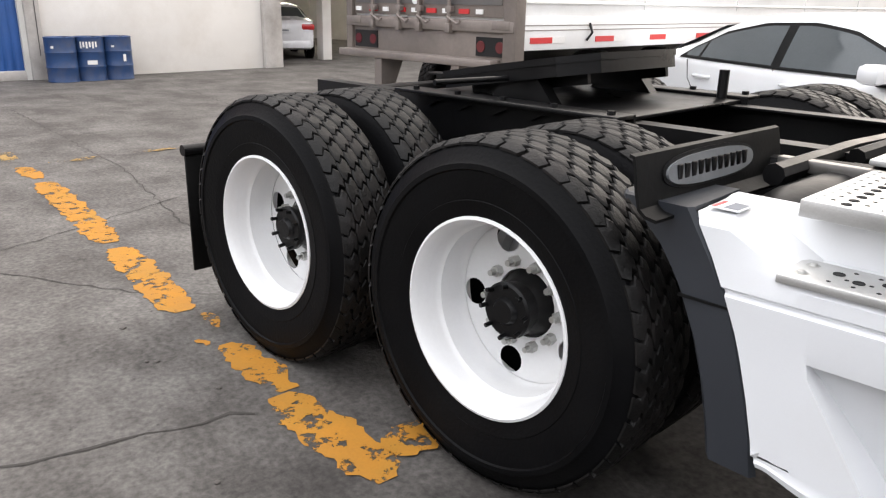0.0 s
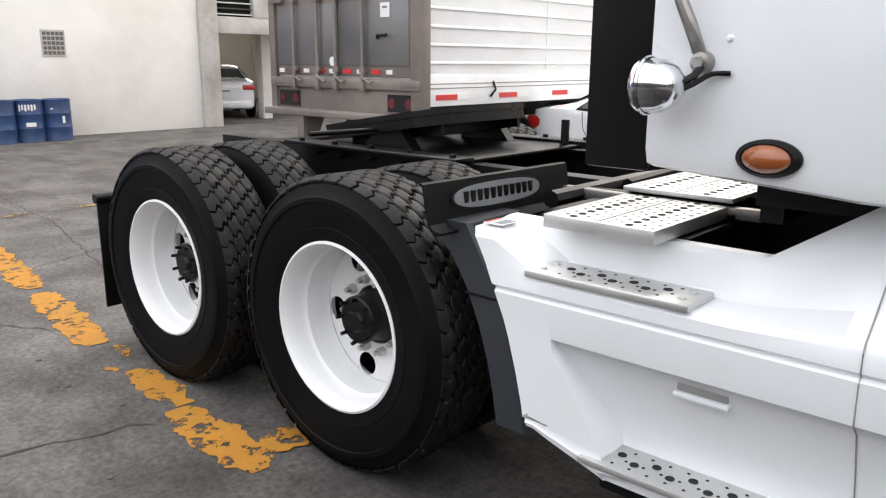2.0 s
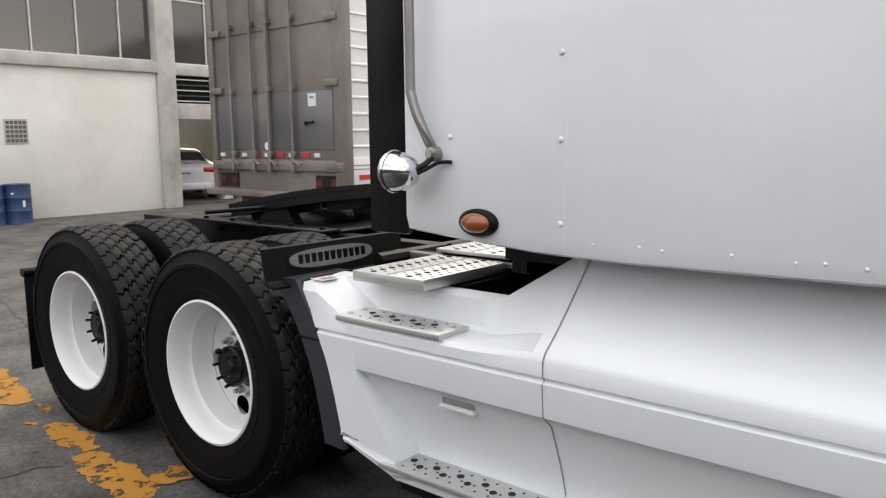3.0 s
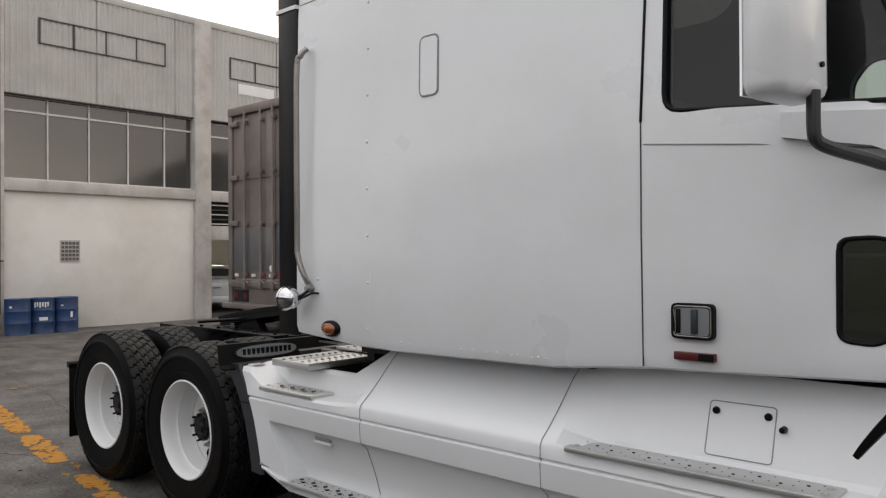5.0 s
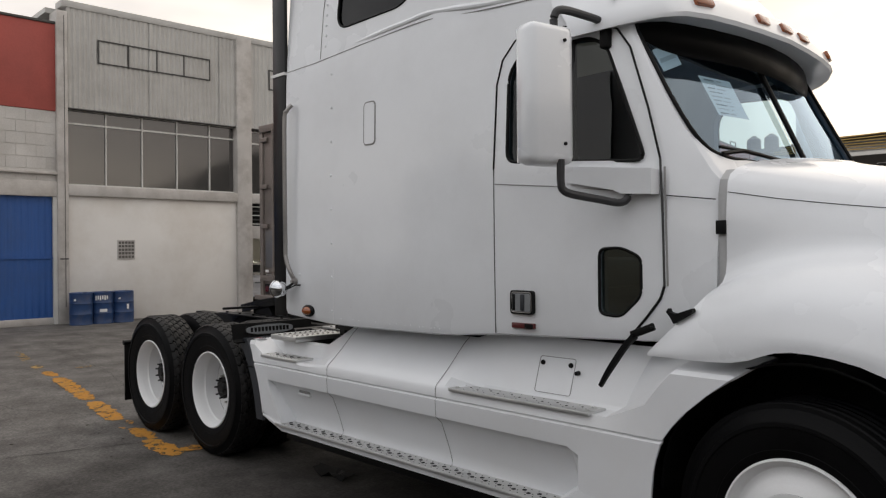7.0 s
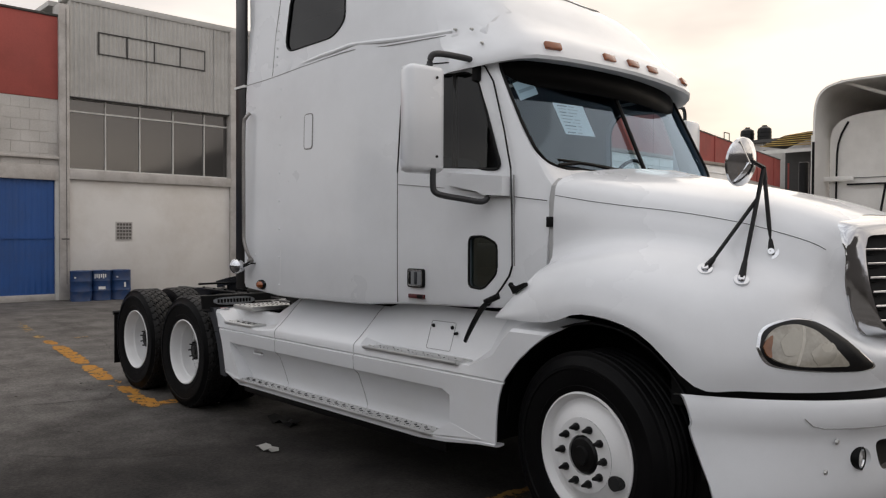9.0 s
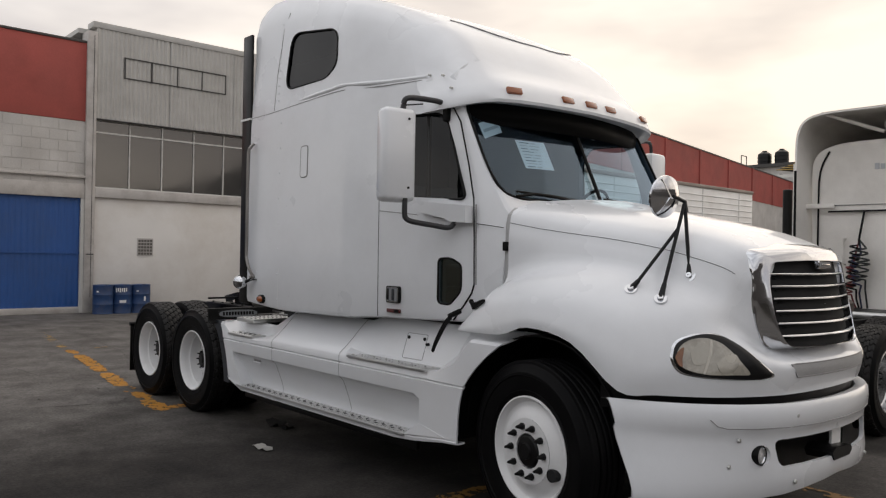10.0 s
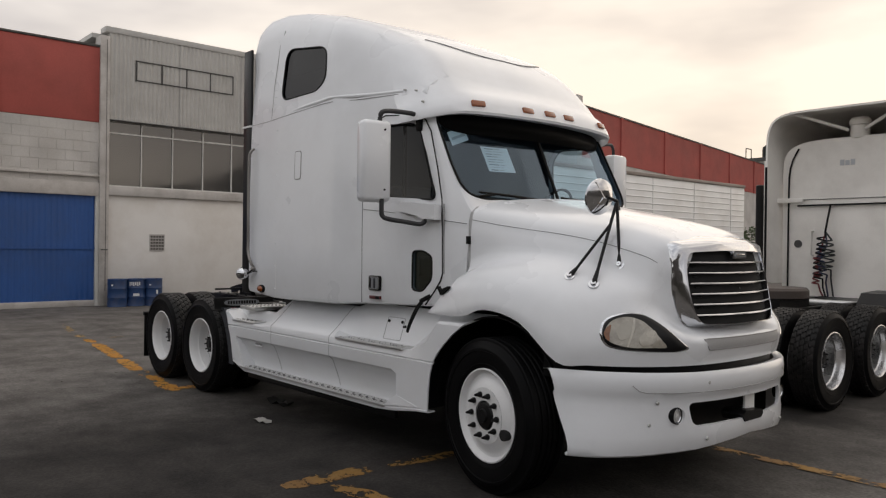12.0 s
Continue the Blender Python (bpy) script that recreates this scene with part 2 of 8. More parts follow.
HOSE_RED, HOSE_BLUE, HOSE_GREEN = (mat(k + "_hose", c, 0.45, vary=0.1, bump=0.02) for k, c in (("red", (0.16, 0.02, 0.02)), ("blue", (0.025, 0.03, 0.07)), ("black", (0.02, 0.022, 0.02))))
ALLOY = mat("polished_alloy_wheel", (0.6, 0.6, 0.6), 0.25, 0.9, vary=0.1, scale=5, bump=0.05)
LAMP_GLOW = bpy.data.materials.new("fluorescent_tube")
LAMP_GLOW.use_nodes = True
LAMP_GLOW.node_tree.nodes["Principled BSDF"].inputs["Emission Color"].default_value = (1, 0.93, 0.75, 1)
LAMP_GLOW.node_tree.nodes["Principled BSDF"].inputs["Emission Strength"].default_value = 60


def worn_paint(name, base, worn, flake=2.2):
    """Road paint that has chipped away in flakes, with the ground showing between."""
    m = mat(name, base, 0.75, vary=0.15, scale=5, fine=80, bump=0.15, dirt=(0.3, 0.17, 0.02), dirt_amount=0.6, dirt_scale=3)
    n, l = m.node_tree.nodes, m.node_tree.links
    b, out = n["Principled BSDF"], n["Material Output"]
    co, n1, n2, mr, mx, tr, av = (n.new("ShaderNode" + k) for k in ("TexCoord", "TexNoise", "TexNoise", "MapRange", "MixShader", "BsdfTransparent", "Math"))
    n1.inputs["Scale"].default_value, n1.inputs["Detail"].default_value, n1.inputs["Roughness"].default_value = flake, 10, 0.72
    n2.inputs["Scale"].default_value, n2.inputs["Detail"].default_value = 22, 6
    av.operation = "MULTIPLY_ADD"
    av.inputs[1].default_value = 0.28
    l.new(co.outputs["Object"], n1.inputs["Vector"])
    l.new(co.outputs["Object"], n2.inputs["Vector"])
    l.new(n2.outputs[0], av.inputs[0])
    l.new(n1.outputs[0], av.inputs[2])
    mr.inputs[1].default_value, mr.inputs[2].default_value = worn, worn + 0.03
    l.new(av.outputs[0], mr.inputs[0])
    l.new(mr.outputs[0], mx.inputs[0])
    l.new(tr.outputs[0], mx.inputs[1])
    l.new(b.outputs[0], mx.inputs[2])
    l.new(mx.outputs[0], out.inputs[0])
    return m


YELLOW = worn_paint("worn_yellow_road_paint", (0.40, 0.175, 0.013), 0.565, 9.0)
# a darker yellow for the stripes at the truck's front end
DARK_YELLOW = worn_paint("dirty_yellow_road_paint", (0.17, 0.085, 0.018), 0.60, 6.0)
FADED = worn_paint("faded_yellow_road_paint", (0.30, 0.19, 0.06), 0.68)


# ---- mesh tools ----
def finish(name, bm, material, parent=None, label="", smooth=32, mats=None):
    """Links a bmesh as one mesh object, with normals out and edges sharp past an angle."""
    bmesh.ops.recalc_face_normals(bm, faces=bm.faces)
    me = bpy.data.meshes.new(name)
    bm.to_mesh(me)
    bm.free()
    for m in (mats or [material]):
        me.materials.append(m)
    if smooth:
        me.shade_smooth()
        me.set_sharp_from_angle(angle=radians(smooth))
    ob = new(name, me)
    ob.parent = parent
    if label:
        ob["label"] = label
    return ob


def part(name, bm, material, parent, label="", smooth=32):
    return finish(name, bm, material, parent, label, smooth)


def repeat(ob, m, parent=None):
    """Another object on the same mesh, at the pose m."""
    o = new(ob.name.split(".")[0], ob.data)
    o.parent = parent if parent else ob.parent
    o.matrix_basis = m
    if "label" in ob:
        o["label"] = ob["label"]
    return o


def thing(name, label, category, at=(0, 0, 0), group="", kind=""):
    ob = tagged(new(name), label, category, group, kind)
    ob.location = at
    return ob


def box(bm, x0, x1, y0, y1, z0, z1, bevel=0.0):
    r = bmesh.ops.create_cube(bm, size=1)
    vs = r["verts"]
    for v in vs:
        v.co = Vector(((x0 + x1) / 2 + v.co.x * (x1 - x0), (y0 + y1) / 2 + v.co.y * (y1 - y0), (z0 + z1) / 2 + v.co.z * (z1 - z0)))
    if bevel:
        es = list({e for v in vs for e in v.link_edges})
        bmesh.ops.bevel(bm, geom=es, offset=bevel, segments=2, affect="EDGES", profile=0.5)
    return bm


def boxed(*a, **k):
    return box(bmesh.new(), *a, **k)


def rod(bm, a, b, r, r2=None, seg=12):
    """A capped rod from a to b."""
    a, b = Vector(a), Vector(b)
    d = b - a
    m = Matrix.Translation((a + b) / 2) @ d.to_track_quat("Z", "Y").to_matrix().to_4x4()
    bmesh.ops.create_cone(bm, cap_ends=True, segments=seg, radius1=r, radius2=r if r2 is None else r2, depth=d.length, matrix=m)
    return bm


def rodded(*a, **k):
    return rod(bmesh.new(), *a, **k)


def tube(bm, pts, r, seg=8, smooth_steps=0):
    """A round tube along a path."""
    pts = [Vector(p) for p in pts]
    if smooth_steps:
        pts = catmull(pts, smooth_steps)
    rings = []
    up = Vector((0.03, 0.11, 1)).normalized()
    for i, p in enumerate(pts):
        d = (pts[min(i + 1, len(pts) - 1)] - pts[max(i - 1, 0)]).normalized()
        s = d.cross(up)
        if s.length < 0.05:
            s = d.cross(Vector((1, 0.1, 0)))
        s.normalize()
        u = s.cross(d)
        rings.append([bm.verts.new(p + r * (math.cos(q) * s + math.sin(q) * u)) for q in (2 * math.pi * k / seg for k in range(seg))])
    for a, b in zip(rings, rings[1:]):
        for k in range(seg):
            bm.faces.new((a[k], a[(k + 1) % seg], b[(k + 1) % seg], b[k]))
    bm.faces.new(rings[0])
    bm.faces.new(list(reversed(rings[-1])))
    return bm


def catmull(pts, n):
    out = []
    for i in range(len(pts) - 1):
        p0, p1, p2, p3 = pts[max(i - 1, 0)], pts[i], pts[i + 1], pts[min(i + 2, len(pts) - 1)]
        for k in range(n):
            t = k / n
            out.append(0.5 * ((2 * p1) + (p2 - p0) * t + (2 * p0 - 5 * p1 + 4 * p2 - p3) * t * t + (3 * p1 - p0 - 3 * p2 + p3) * t ** 3))
    out.append(pts[-1].copy())
    return out


def lathe(bm, profile, seg=48, axis="y", at=(0, 0, 0), close=False):
    """Turns (radius, along) points about an axis."""
    rings = []
    hubs = {}
    for k in range(seg):
        q = 2 * math.pi * k / seg
        c, s = math.cos(q), math.sin(q)
        ring = []
        for i, (r, h) in enumerate(profile):
            if r < 1e-6 and i in hubs:
                ring.append(hubs[i])
                continue
            p = {"y": (r * c, h, r * s), "z": (r * c, r * s, h), "x": (h, r * c, r * s)}[axis]
            ring.append(bm.verts.new(Vector(p) + Vector(at)))
            if r < 1e-6:
                hubs[i] = ring[-1]
        rings.append(ring)
    n = len(profile)
    for k in range(seg):
        a, b = rings[k], rings[(k + 1) % seg]
        for i in range(n if close else n - 1):
            j = (i + 1) % n
            f = list(dict.fromkeys((a[i], a[j], b[j], b[i])))
            if len(f) > 2:
                bm.faces.new(f)
    return bm


def prism(bm, poly, axis, a, b):
    """A flat outline pushed along an axis from a to b. The outline is given in the two other axes, in order."""
    def at(p, h):
        return {"x": (h, p[0], p[1]), "y": (p[0], h, p[1]), "z": (p[0], p[1], h)}[axis]
    va, vb = [bm.verts.new(at(p, a)) for p in poly], [bm.verts.new(at(p, b)) for p in poly]
    bm.faces.new(va)
    bm.faces.new(list(reversed(vb)))
    for i in range(len(poly)):
        j = (i + 1) % len(poly)
        bm.faces.new((va[i], vb[i], vb[j], va[j]))
    return bm


def rounded(pts, r, n=4):
    """An outline with its corners rounded."""
    out = []
    k = len(pts)
    for i in range(k):
        p, a, b = Vector(pts[i]), Vector(pts[i - 1]), Vector(pts[(i + 1) % k])
        da, db = (a - p), (b - p)
        ra = min(r, da.length * 0.45, db.length * 0.45)
        s, e = p + da.normalized() * ra, p + db.normalized() * ra
        for j in range(n + 1):
            t = j / n
            out.append(tuple(s * (1 - t) ** 2 + p * 2 * t * (1 - t) + e * t * t))
    return out


def grid_faces(bm, rows, close_rows=False):
    vs = [[bm.verts.new(p) for p in r] for r in rows]
    for a, b in zip(vs, vs[1:]):
        m = len(a)
        for i in range(m if close_rows else m - 1):
            j = (i + 1) % m
            bm.faces.new((a[i], a[j], b[j], b[i]))
    return vs


def shell(bm, thick, toward=None):
    """Gives an open sheet a thickness, on the side that faces the way given."""
    bmesh.ops.recalc_face_normals(bm, faces=bm.faces)
    bm.normal_update()
    bm.verts.index_update()
    verts, faces = list(bm.verts), list(bm.faces)
    side = -1.0
    if toward:
        side = 1.0 if sum((f.normal.dot(Vector(toward)) * f.calc_area() for f in faces), 0.0) > 0 else -1.0
    twin = [bm.verts.new(v.co + v.normal * (side * thick)) for v in verts]
    rim = [e for e in bm.edges if len(e.link_faces) == 1]
    ends = [(e.verts[0], e.verts[1]) for e in rim]
    for f in faces:
        bm.faces.new([twin[v.index] for v in reversed(f.verts)])
    for a, b in ends:
        bm.faces.new((a, b, twin[b.index], twin[a.index]))
    return bm


def cut_with(ob, cutters):
    """Takes the cutters' volumes out of a mesh, and removes the cutters."""
    for c in cutters:
        md = ob.modifiers.new("cut", "BOOLEAN")
        md.operation, md.solver, md.object = "DIFFERENCE", "FAST", c
    dg = bpy.context.evaluated_depsgraph_get()
    me = bpy.data.meshes.new_from_object(ob.evaluated_get(dg))
    ob.modifiers.clear()
    old, ob.data = ob.data, me
    bpy.data.meshes.remove(old)
    for c in cutters:
        d = c.data
        bpy.data.objects.remove(c)
        bpy.data.meshes.remove(d)
    return ob


def lerp_table(t, x):
    xs = [p[0] for p in t]
    return float(np.interp(x, xs, [p[1] for p in t]))


def disc_with_holes(bm, y, outer, inner, holes, hole_r, ring_r, turn=0.0, seg=40, hseg=14):
    """A flat ring across y with round holes through it."""
    edges = []
    def loop(cx, cz, r, n):
        vs = [bm.verts.new((cx + r * math.cos(2 * math.pi * k / n), y, cz + r * math.sin(2 * math.pi * k / n))) for k in range(n)]
        edges.extend(bm.edges.new((vs[k], vs[(k + 1) % n])) for k in range(n))
    loop(0, 0, outer, seg)
    loop(0, 0, inner, 28)
    for k in range(holes):
        q = turn + 2 * math.pi * k / holes
        loop(ring_r * math.cos(q), ring_r * math.sin(q), hole_r, hseg)
    bmesh.ops.triangle_fill(bm, use_beauty=True, edges=edges)
    return bm


# ---- ground, one sheet out to the horizon ----
def ground_material():
    """Grey concrete, paler towards the warehouse, that turns into darker paving in the bay."""
    m = bpy.data.materials.new("yard_ground")
    m.use_nodes = True
    n, l = m.node_tree.nodes, m.node_tree.links
    b = n["Principled BSDF"]
    co = n.new("ShaderNodeTexCoord")

    def noise_of(scale, detail, rough, stretch=(1, 1, 1)):
        mp, t = n.new("ShaderNodeMapping"), n.new("ShaderNodeTexNoise")
        mp.inputs["Scale"].default_value = stretch
        mp.inputs["Rotation"].default_value = (0, 0, 0.3)
        t.inputs["Scale"].default_value, t.inputs["Detail"].default_value, t.inputs["Roughness"].default_value = scale, detail, rough
        l.new(co.outputs["Object"], mp.inputs[0])
        l.new(mp.outputs[0], t.inputs["Vector"])
        return t.outputs[0]

    def ranged(v, a, b_, c=0.0, d=1.0):
        r = n.new("ShaderNodeMapRange")
        r.inputs[1].default_value, r.inputs[2].default_value, r.inputs[3].default_value, r.inputs[4].default_value = a, b_, c, d
        l.new(v, r.inputs[0])
        return r.outputs[0]

    def mixed(f, a, b_, blend="MIX"):
        x = n.new("ShaderNodeMix")
        x.data_type, x.blend_type = "RGBA", blend
        for s, v in ((0, f), (6, a), (7, b_)):
            if isinstance(v, tuple):
                x.inputs[s].default_value = (*v, 1)
            elif isinstance(v, float):
                x.inputs[s].default_value = v
            else:
                l.new(v, x.inputs[s])
        return x.outputs[2]

    def added(a, k, c):
        x = n.new("ShaderNodeMath")
        x.operation = "MULTIPLY_ADD"
        x.inputs[1].default_value = k
        l.new(a, x.inputs[0])
        l.new(c, x.inputs[2])
        return x.outputs[0]

    sep = n.new("ShaderNodeSeparateXYZ")
    l.new(co.outputs["Object"], sep.inputs[0])
    blotch = noise_of(0.55, 7, 0.6)
    patches = noise_of(1.6, 8, 0.65)
    streaks = noise_of(0.9, 6, 0.6, (0.35, 3.2, 1))
    grit = noise_of(38.0, 3, 0.6)
    spots = noise_of(7.0, 5, 0.7)
    along = added(blotch, 5.0, sep.outputs[0])
    spread = n.new("ShaderNodeMath")
    spread.operation = "MULTIPLY"
    l.new(ranged(along, 0.4, 4.4), spread.inputs[0])
    l.new(ranged(along, 7.3, 9.3, 1.0, 0.15), spread.inputs[1])
    bay_mix = spread.outputs[0]
    pale_ground = mixed(ranged(patches, 0.38, 0.66), (0.098, 0.090, 0.083), (0.182, 0.171, 0.159))
    dark_ground = mixed(ranged(patches, 0.35, 0.68), (0.018, 0.0165, 0.0155), (0.044, 0.040, 0.0365))
    c = mixed(bay_mix, pale_ground, dark_ground)
    c = mixed(ranged(streaks, 0.55, 0.75, 0.0, 0.5), c, (0.05, 0.045, 0.04))
    c = mixed(ranged(spots, 0.66, 0.72, 0.0, 0.65), c, (0.03, 0.028, 0.026))
    c = mixed(1.0, c, ranged(grit, 0.3, 0.7, 0.65, 1.25), "MULTIPLY")
    c = mixed(1.0, c, ranged(noise_of(11.0, 4, 0.6), 0.3, 0.7, 0.86, 1.12), "MULTIPLY")
    l.new(c, b.inputs["Base Color"])
    l.new(ranged(blotch, 0.3, 0.7, 0.7, 0.92), b.inputs["Roughness"])
    b.inputs["Specular IOR Level"].default_value = 0.15
    bp = n.new("ShaderNodeBump")
    bp.inputs["Strength"].default_value, bp.inputs["Distance"].default_value = 0.35, 0.012
    l.new(added(patches, 0.8, grit), bp.inputs["Height"])
    l.new(bp.outputs[0], b.inputs["Normal"])
    return m


GROUND = ground_material()


def ground_sheet():
    bm = bmesh.new()
    near = [-60 + 4 * i for i in range(31)]
    xs = [-900, -300, -120] + near + [120, 300, 900]
    rows = [[(x, y, 0) for y in xs] for x in xs]
    grid_faces(bm, rows)
    return tagged(finish("ground", bm, GROUND, smooth=0), "worn grey concrete yard with oil stains", "ground", kind="structure")


ground_sheet()


def strip(name, pts, width, label, z=0.004, paint=None):
    """A painted stripe lying on the ground."""
    bm = bmesh.new()
    pts = [Vector((*p, z)) for p in pts]
    rows = []
    for i, p in enumerate(pts):
        d = (pts[min(i + 1, len(pts) - 1)] - pts[max(i - 1, 0)]).normalized()
        s = Vector((-d.y, d.x, 0)) * width / 2
        rows.append([p - s, p + s])
    grid_faces(bm, rows)
    return tagged(finish(name, bm, paint or YELLOW, smooth=0), label, "road marking", kind="structure")


def worn_strip(name, pieces, label, z=0.004, paint=None, seed=1):
    """A painted stripe of which only some lengths are left, each with a ragged outline."""
    rng = random.Random(seed)
    bm = bmesh.new()
    for pts, width in pieces:
        pts = [Vector((*p, z)) for p in pts]
        line = []
        for a, b in zip(pts, pts[1:]):
            n = max(2, int((b - a).length / 0.025))
            line += [a.lerp(b, k / n) for k in range(n)]
        line.append(pts[-1])
        rows = []
        for i, p in enumerate(line):
            d = (line[min(i + 1, len(line) - 1)] - line[max(i - 1, 0)]).normalized()
            side = Vector((-d.y, d.x, 0))
            ends = min(1.0, 0.45 + 0.12 * min(i, len(line) - 1 - i))
            wobble = 0.5 * math.sin(i * 0.9 + seed) + 0.5 * math.sin(i * 0.37)
            rows.append([p + side * (-width / 2 * ends + 0.012 * wobble + rng.uniform(-0.012, 0.012)), p + side * 0.01, p + side * (width / 2 * ends + 0.012 * math.sin(i * 0.6) + rng.uniform(-0.012, 0.012))])
        grid_faces(bm, rows)
    return tagged(finish(name, bm, paint or YELLOW, smooth=0), label, "road marking", kind="structure")


strip("road_marking_6", [(-9.0, -0.45), (-7.6, -0.62), (-5.9, -0.84)], 0.15, "faded yellow stripe along the yard", 0.004, FADED)
worn_strip("road_marking_1", [([(-5.75, -0.84), (-5.2, -0.87)], 0.15), ([(-5.05, -0.89), (-4.2, -0.99), (-3.15, -1.14)], 0.19), ([(-3.02, -1.15), (-2.5, -1.22), (-1.86, -1.32)], 0.19),
                              ([(-1.78, -1.26), (-1.58, -1.28)], 0.06), ([(-1.52, -1.42), (-1.44, -1.42)], 0.04), ([(-1.40, -1.35), (-0.87, -1.38)], 0.15), ([(-0.86, -1.44), (-0.5, -1.45), (-0.17, -1.48)], 0.19)], "chipped yellow stripe along the parked truck", seed=4)
worn_strip("road_marking_2", [([(-0.29, -1.38), (-0.285, -0.6)], 0.2), ([(-0.28, -0.4), (-0.27, 1.3)], 0.17)], "chipped yellow cross stripe under the truck", 0.008, seed=9)
strip("road_marking_3", [(-5.74, -0.9), (-5.78, 0.0), (-5.76, 1.6)], 0.12, "faded yellow stripe across the yard", 0.008, FADED)
worn_strip("road_marking_4", [([(3.75, -2.3), (3.76, -1.53)], 0.2), ([(3.79, -1.40), (3.86, -0.6), (3.86, 1.0)], 0.13), ([(3.92, -1.99), (4.6, -1.9)], 0.17)], "chipped yellow cross stripe beside the front wheel", 0.004, DARK_YELLOW, seed=13)
strip("road_marking_5", [(3.9, 1.12), (6.4, 1.09), (12.0, 1.0)], 0.13, "faded yellow stripe along the bay", 0.008, DARK_YELLOW)

CRACK = mat("dirt_in_crack", (0.045, 0.04, 0.035), 0.95, vary=0.2, bump=0.1)


def crack(pts, width, seed):
    rng = random.Random(seed)
    bm = bmesh.new()
    line = []
    for a, b in zip(pts, pts[1:]):
        a, b = Vector((*a, 0.003)), Vector((*b, 0.003))
        n = max(2, int((b - a).length / 0.08))
        s = Vector((-(b - a).y, (b - a).x, 0)).normalized()
        line += [a.lerp(b, k / n) + s * rng.uniform(-0.018, 0.018) for k in range(n)]
    rows = []
    for i, p in enumerate(line):
        d = (line[min(i + 1, len(line) - 1)] - line[max(i - 1, 0)]).normalized()
        s = Vector((-d.y, d.x, 0)) * width * rng.uniform(0.25, 1.0) / 2
        rows.append([p - s, p + s])
    grid_faces(bm, rows)
    return tagged(finish("ground_crack", bm, CRACK, smooth=0), "dirt-filled crack in the concrete yard", "crack", kind="structure")


crack([(-1.1, -2.5), (-0.98, -2.1), (-0.86, -1.64), (-0.75, -1.5)], 0.02, 1)
crack([(-7.5, -2.4), (-3.2, -1.9), (-2.2, -1.35), (-1.5, -0.6)], 0.012, 2)
crack([(-9.5, 0.2), (-5.2, -0.2), (-3.3, -0.6), (-1.9, -0.7)], 0.012, 3)
crack([(-3.0, -3.4), (-3.3, -1.9), (-4.2, 0.4), (-4.6, 3.5)], 0.012, 4)
crack([(-6.2, -3.0), (-7.2, 0.5), (-7.8, 3.6)], 0.012, 5)
crack([(-11.5, 3.3), (-8.2, 2.6), (-4.8, 2.1)], 0.014, 6)
crack([(0.2, -3.3), (1.2, -2.5), (1.7, -1.7)], 0.012, 7)
crack([(5.2, 2.4), (6.3, 1.9), (7.6, 2.2), (9.5, 1.7)], 0.014, 8)

# ---- warehouse behind the yard, its face in the plane x = -13.2 ----
WX = -13.2
warehouse = thing("warehouse", "long two-storey warehouse with white, red and corrugated wall bays", "building", kind="structure")


def wall_part(name, y0, y1, z0, z1, material, depth=0.3, proud=0.0, label="", bevel=0.01):
    return part(name, boxed(WX - depth, WX + proud, y0, y1, z0, z1, bevel=bevel), material, warehouse, label, smooth=40)


# gate bay
wall_part("gate_bay_sill", -9.0, 1.54, 0.0, 0.16, OLD_CONCRETE, 0.3, 0.02)
gate = bmesh.new()
folds = [(-9.0 + k * 10.54 / 300, WX - 0.055 + 0.014 * (k % 4 > 1)) for k in range(301)]
grid_faces(gate, [[(x, y, z) for y, x in folds] for z in (0.16, 2.96)])
shell(gate, 0.004, (-1, 0, 0))
part("gate", gate, BLUE, warehouse, "blue painted sheet-metal sliding gate", smooth=0)
part("gate_rail", boxed(WX - 0.05, WX - 0.02, -9.0, 1.54, 1.52, 1.56), BLUE, warehouse)
part("gate_jamb", boxed(WX - 0.06, WX + 0.03, 1.54, 1.62, 0.0, 2.96), FRAME_WHITE, warehouse, "pale gate jamb")
wall_part("gate_lintel", -9.0, 1.62, 2.96, 3.32, OLD_CONCRETE, 0.35, 0.06, "stained concrete lintel")
for r in range(6):
    for c in range(25):
        y0 = 1.61 - 0.42 * (c + 1) - (0.21 if r % 2 else 0)
        if r * 25 + c < 150:
            wall_part("block", y0 + 0.005, y0 + 0.415, 3.328 + r * 0.27, 3.325 + r * 0.27 + 0.262, BLOCK, 0.2, 0.001 * ((r * 7 + c * 5) % 4), bevel=0)
wall_part("block_backing", -9.0, 1.62, 3.32, 4.95, BLOCK, 0.35, -0.012)
wall_part("ledge", -9.0, 1.62, 3.47, 3.53, OLD_CONCRETE, 0.2, 0.09, "stained drip ledge over the gate")
wall_part("red_band", -9.0, 1.62, 4.95, 6.97, RED_WALL, 0.35, 0.01, "faded red painted parapet band")
wall_part("parapet_cap", -9.0, 1.62, 6.97, 7.03, DARK_FRAME, 0.4, 0.04)
for k in range(3):
    wall_part("red_pilaster", -0.95 - 3.2 * k, -0.75 - 3.2 * k, 4.95, 6.85, RED_WALL, 0.1, 0.05)
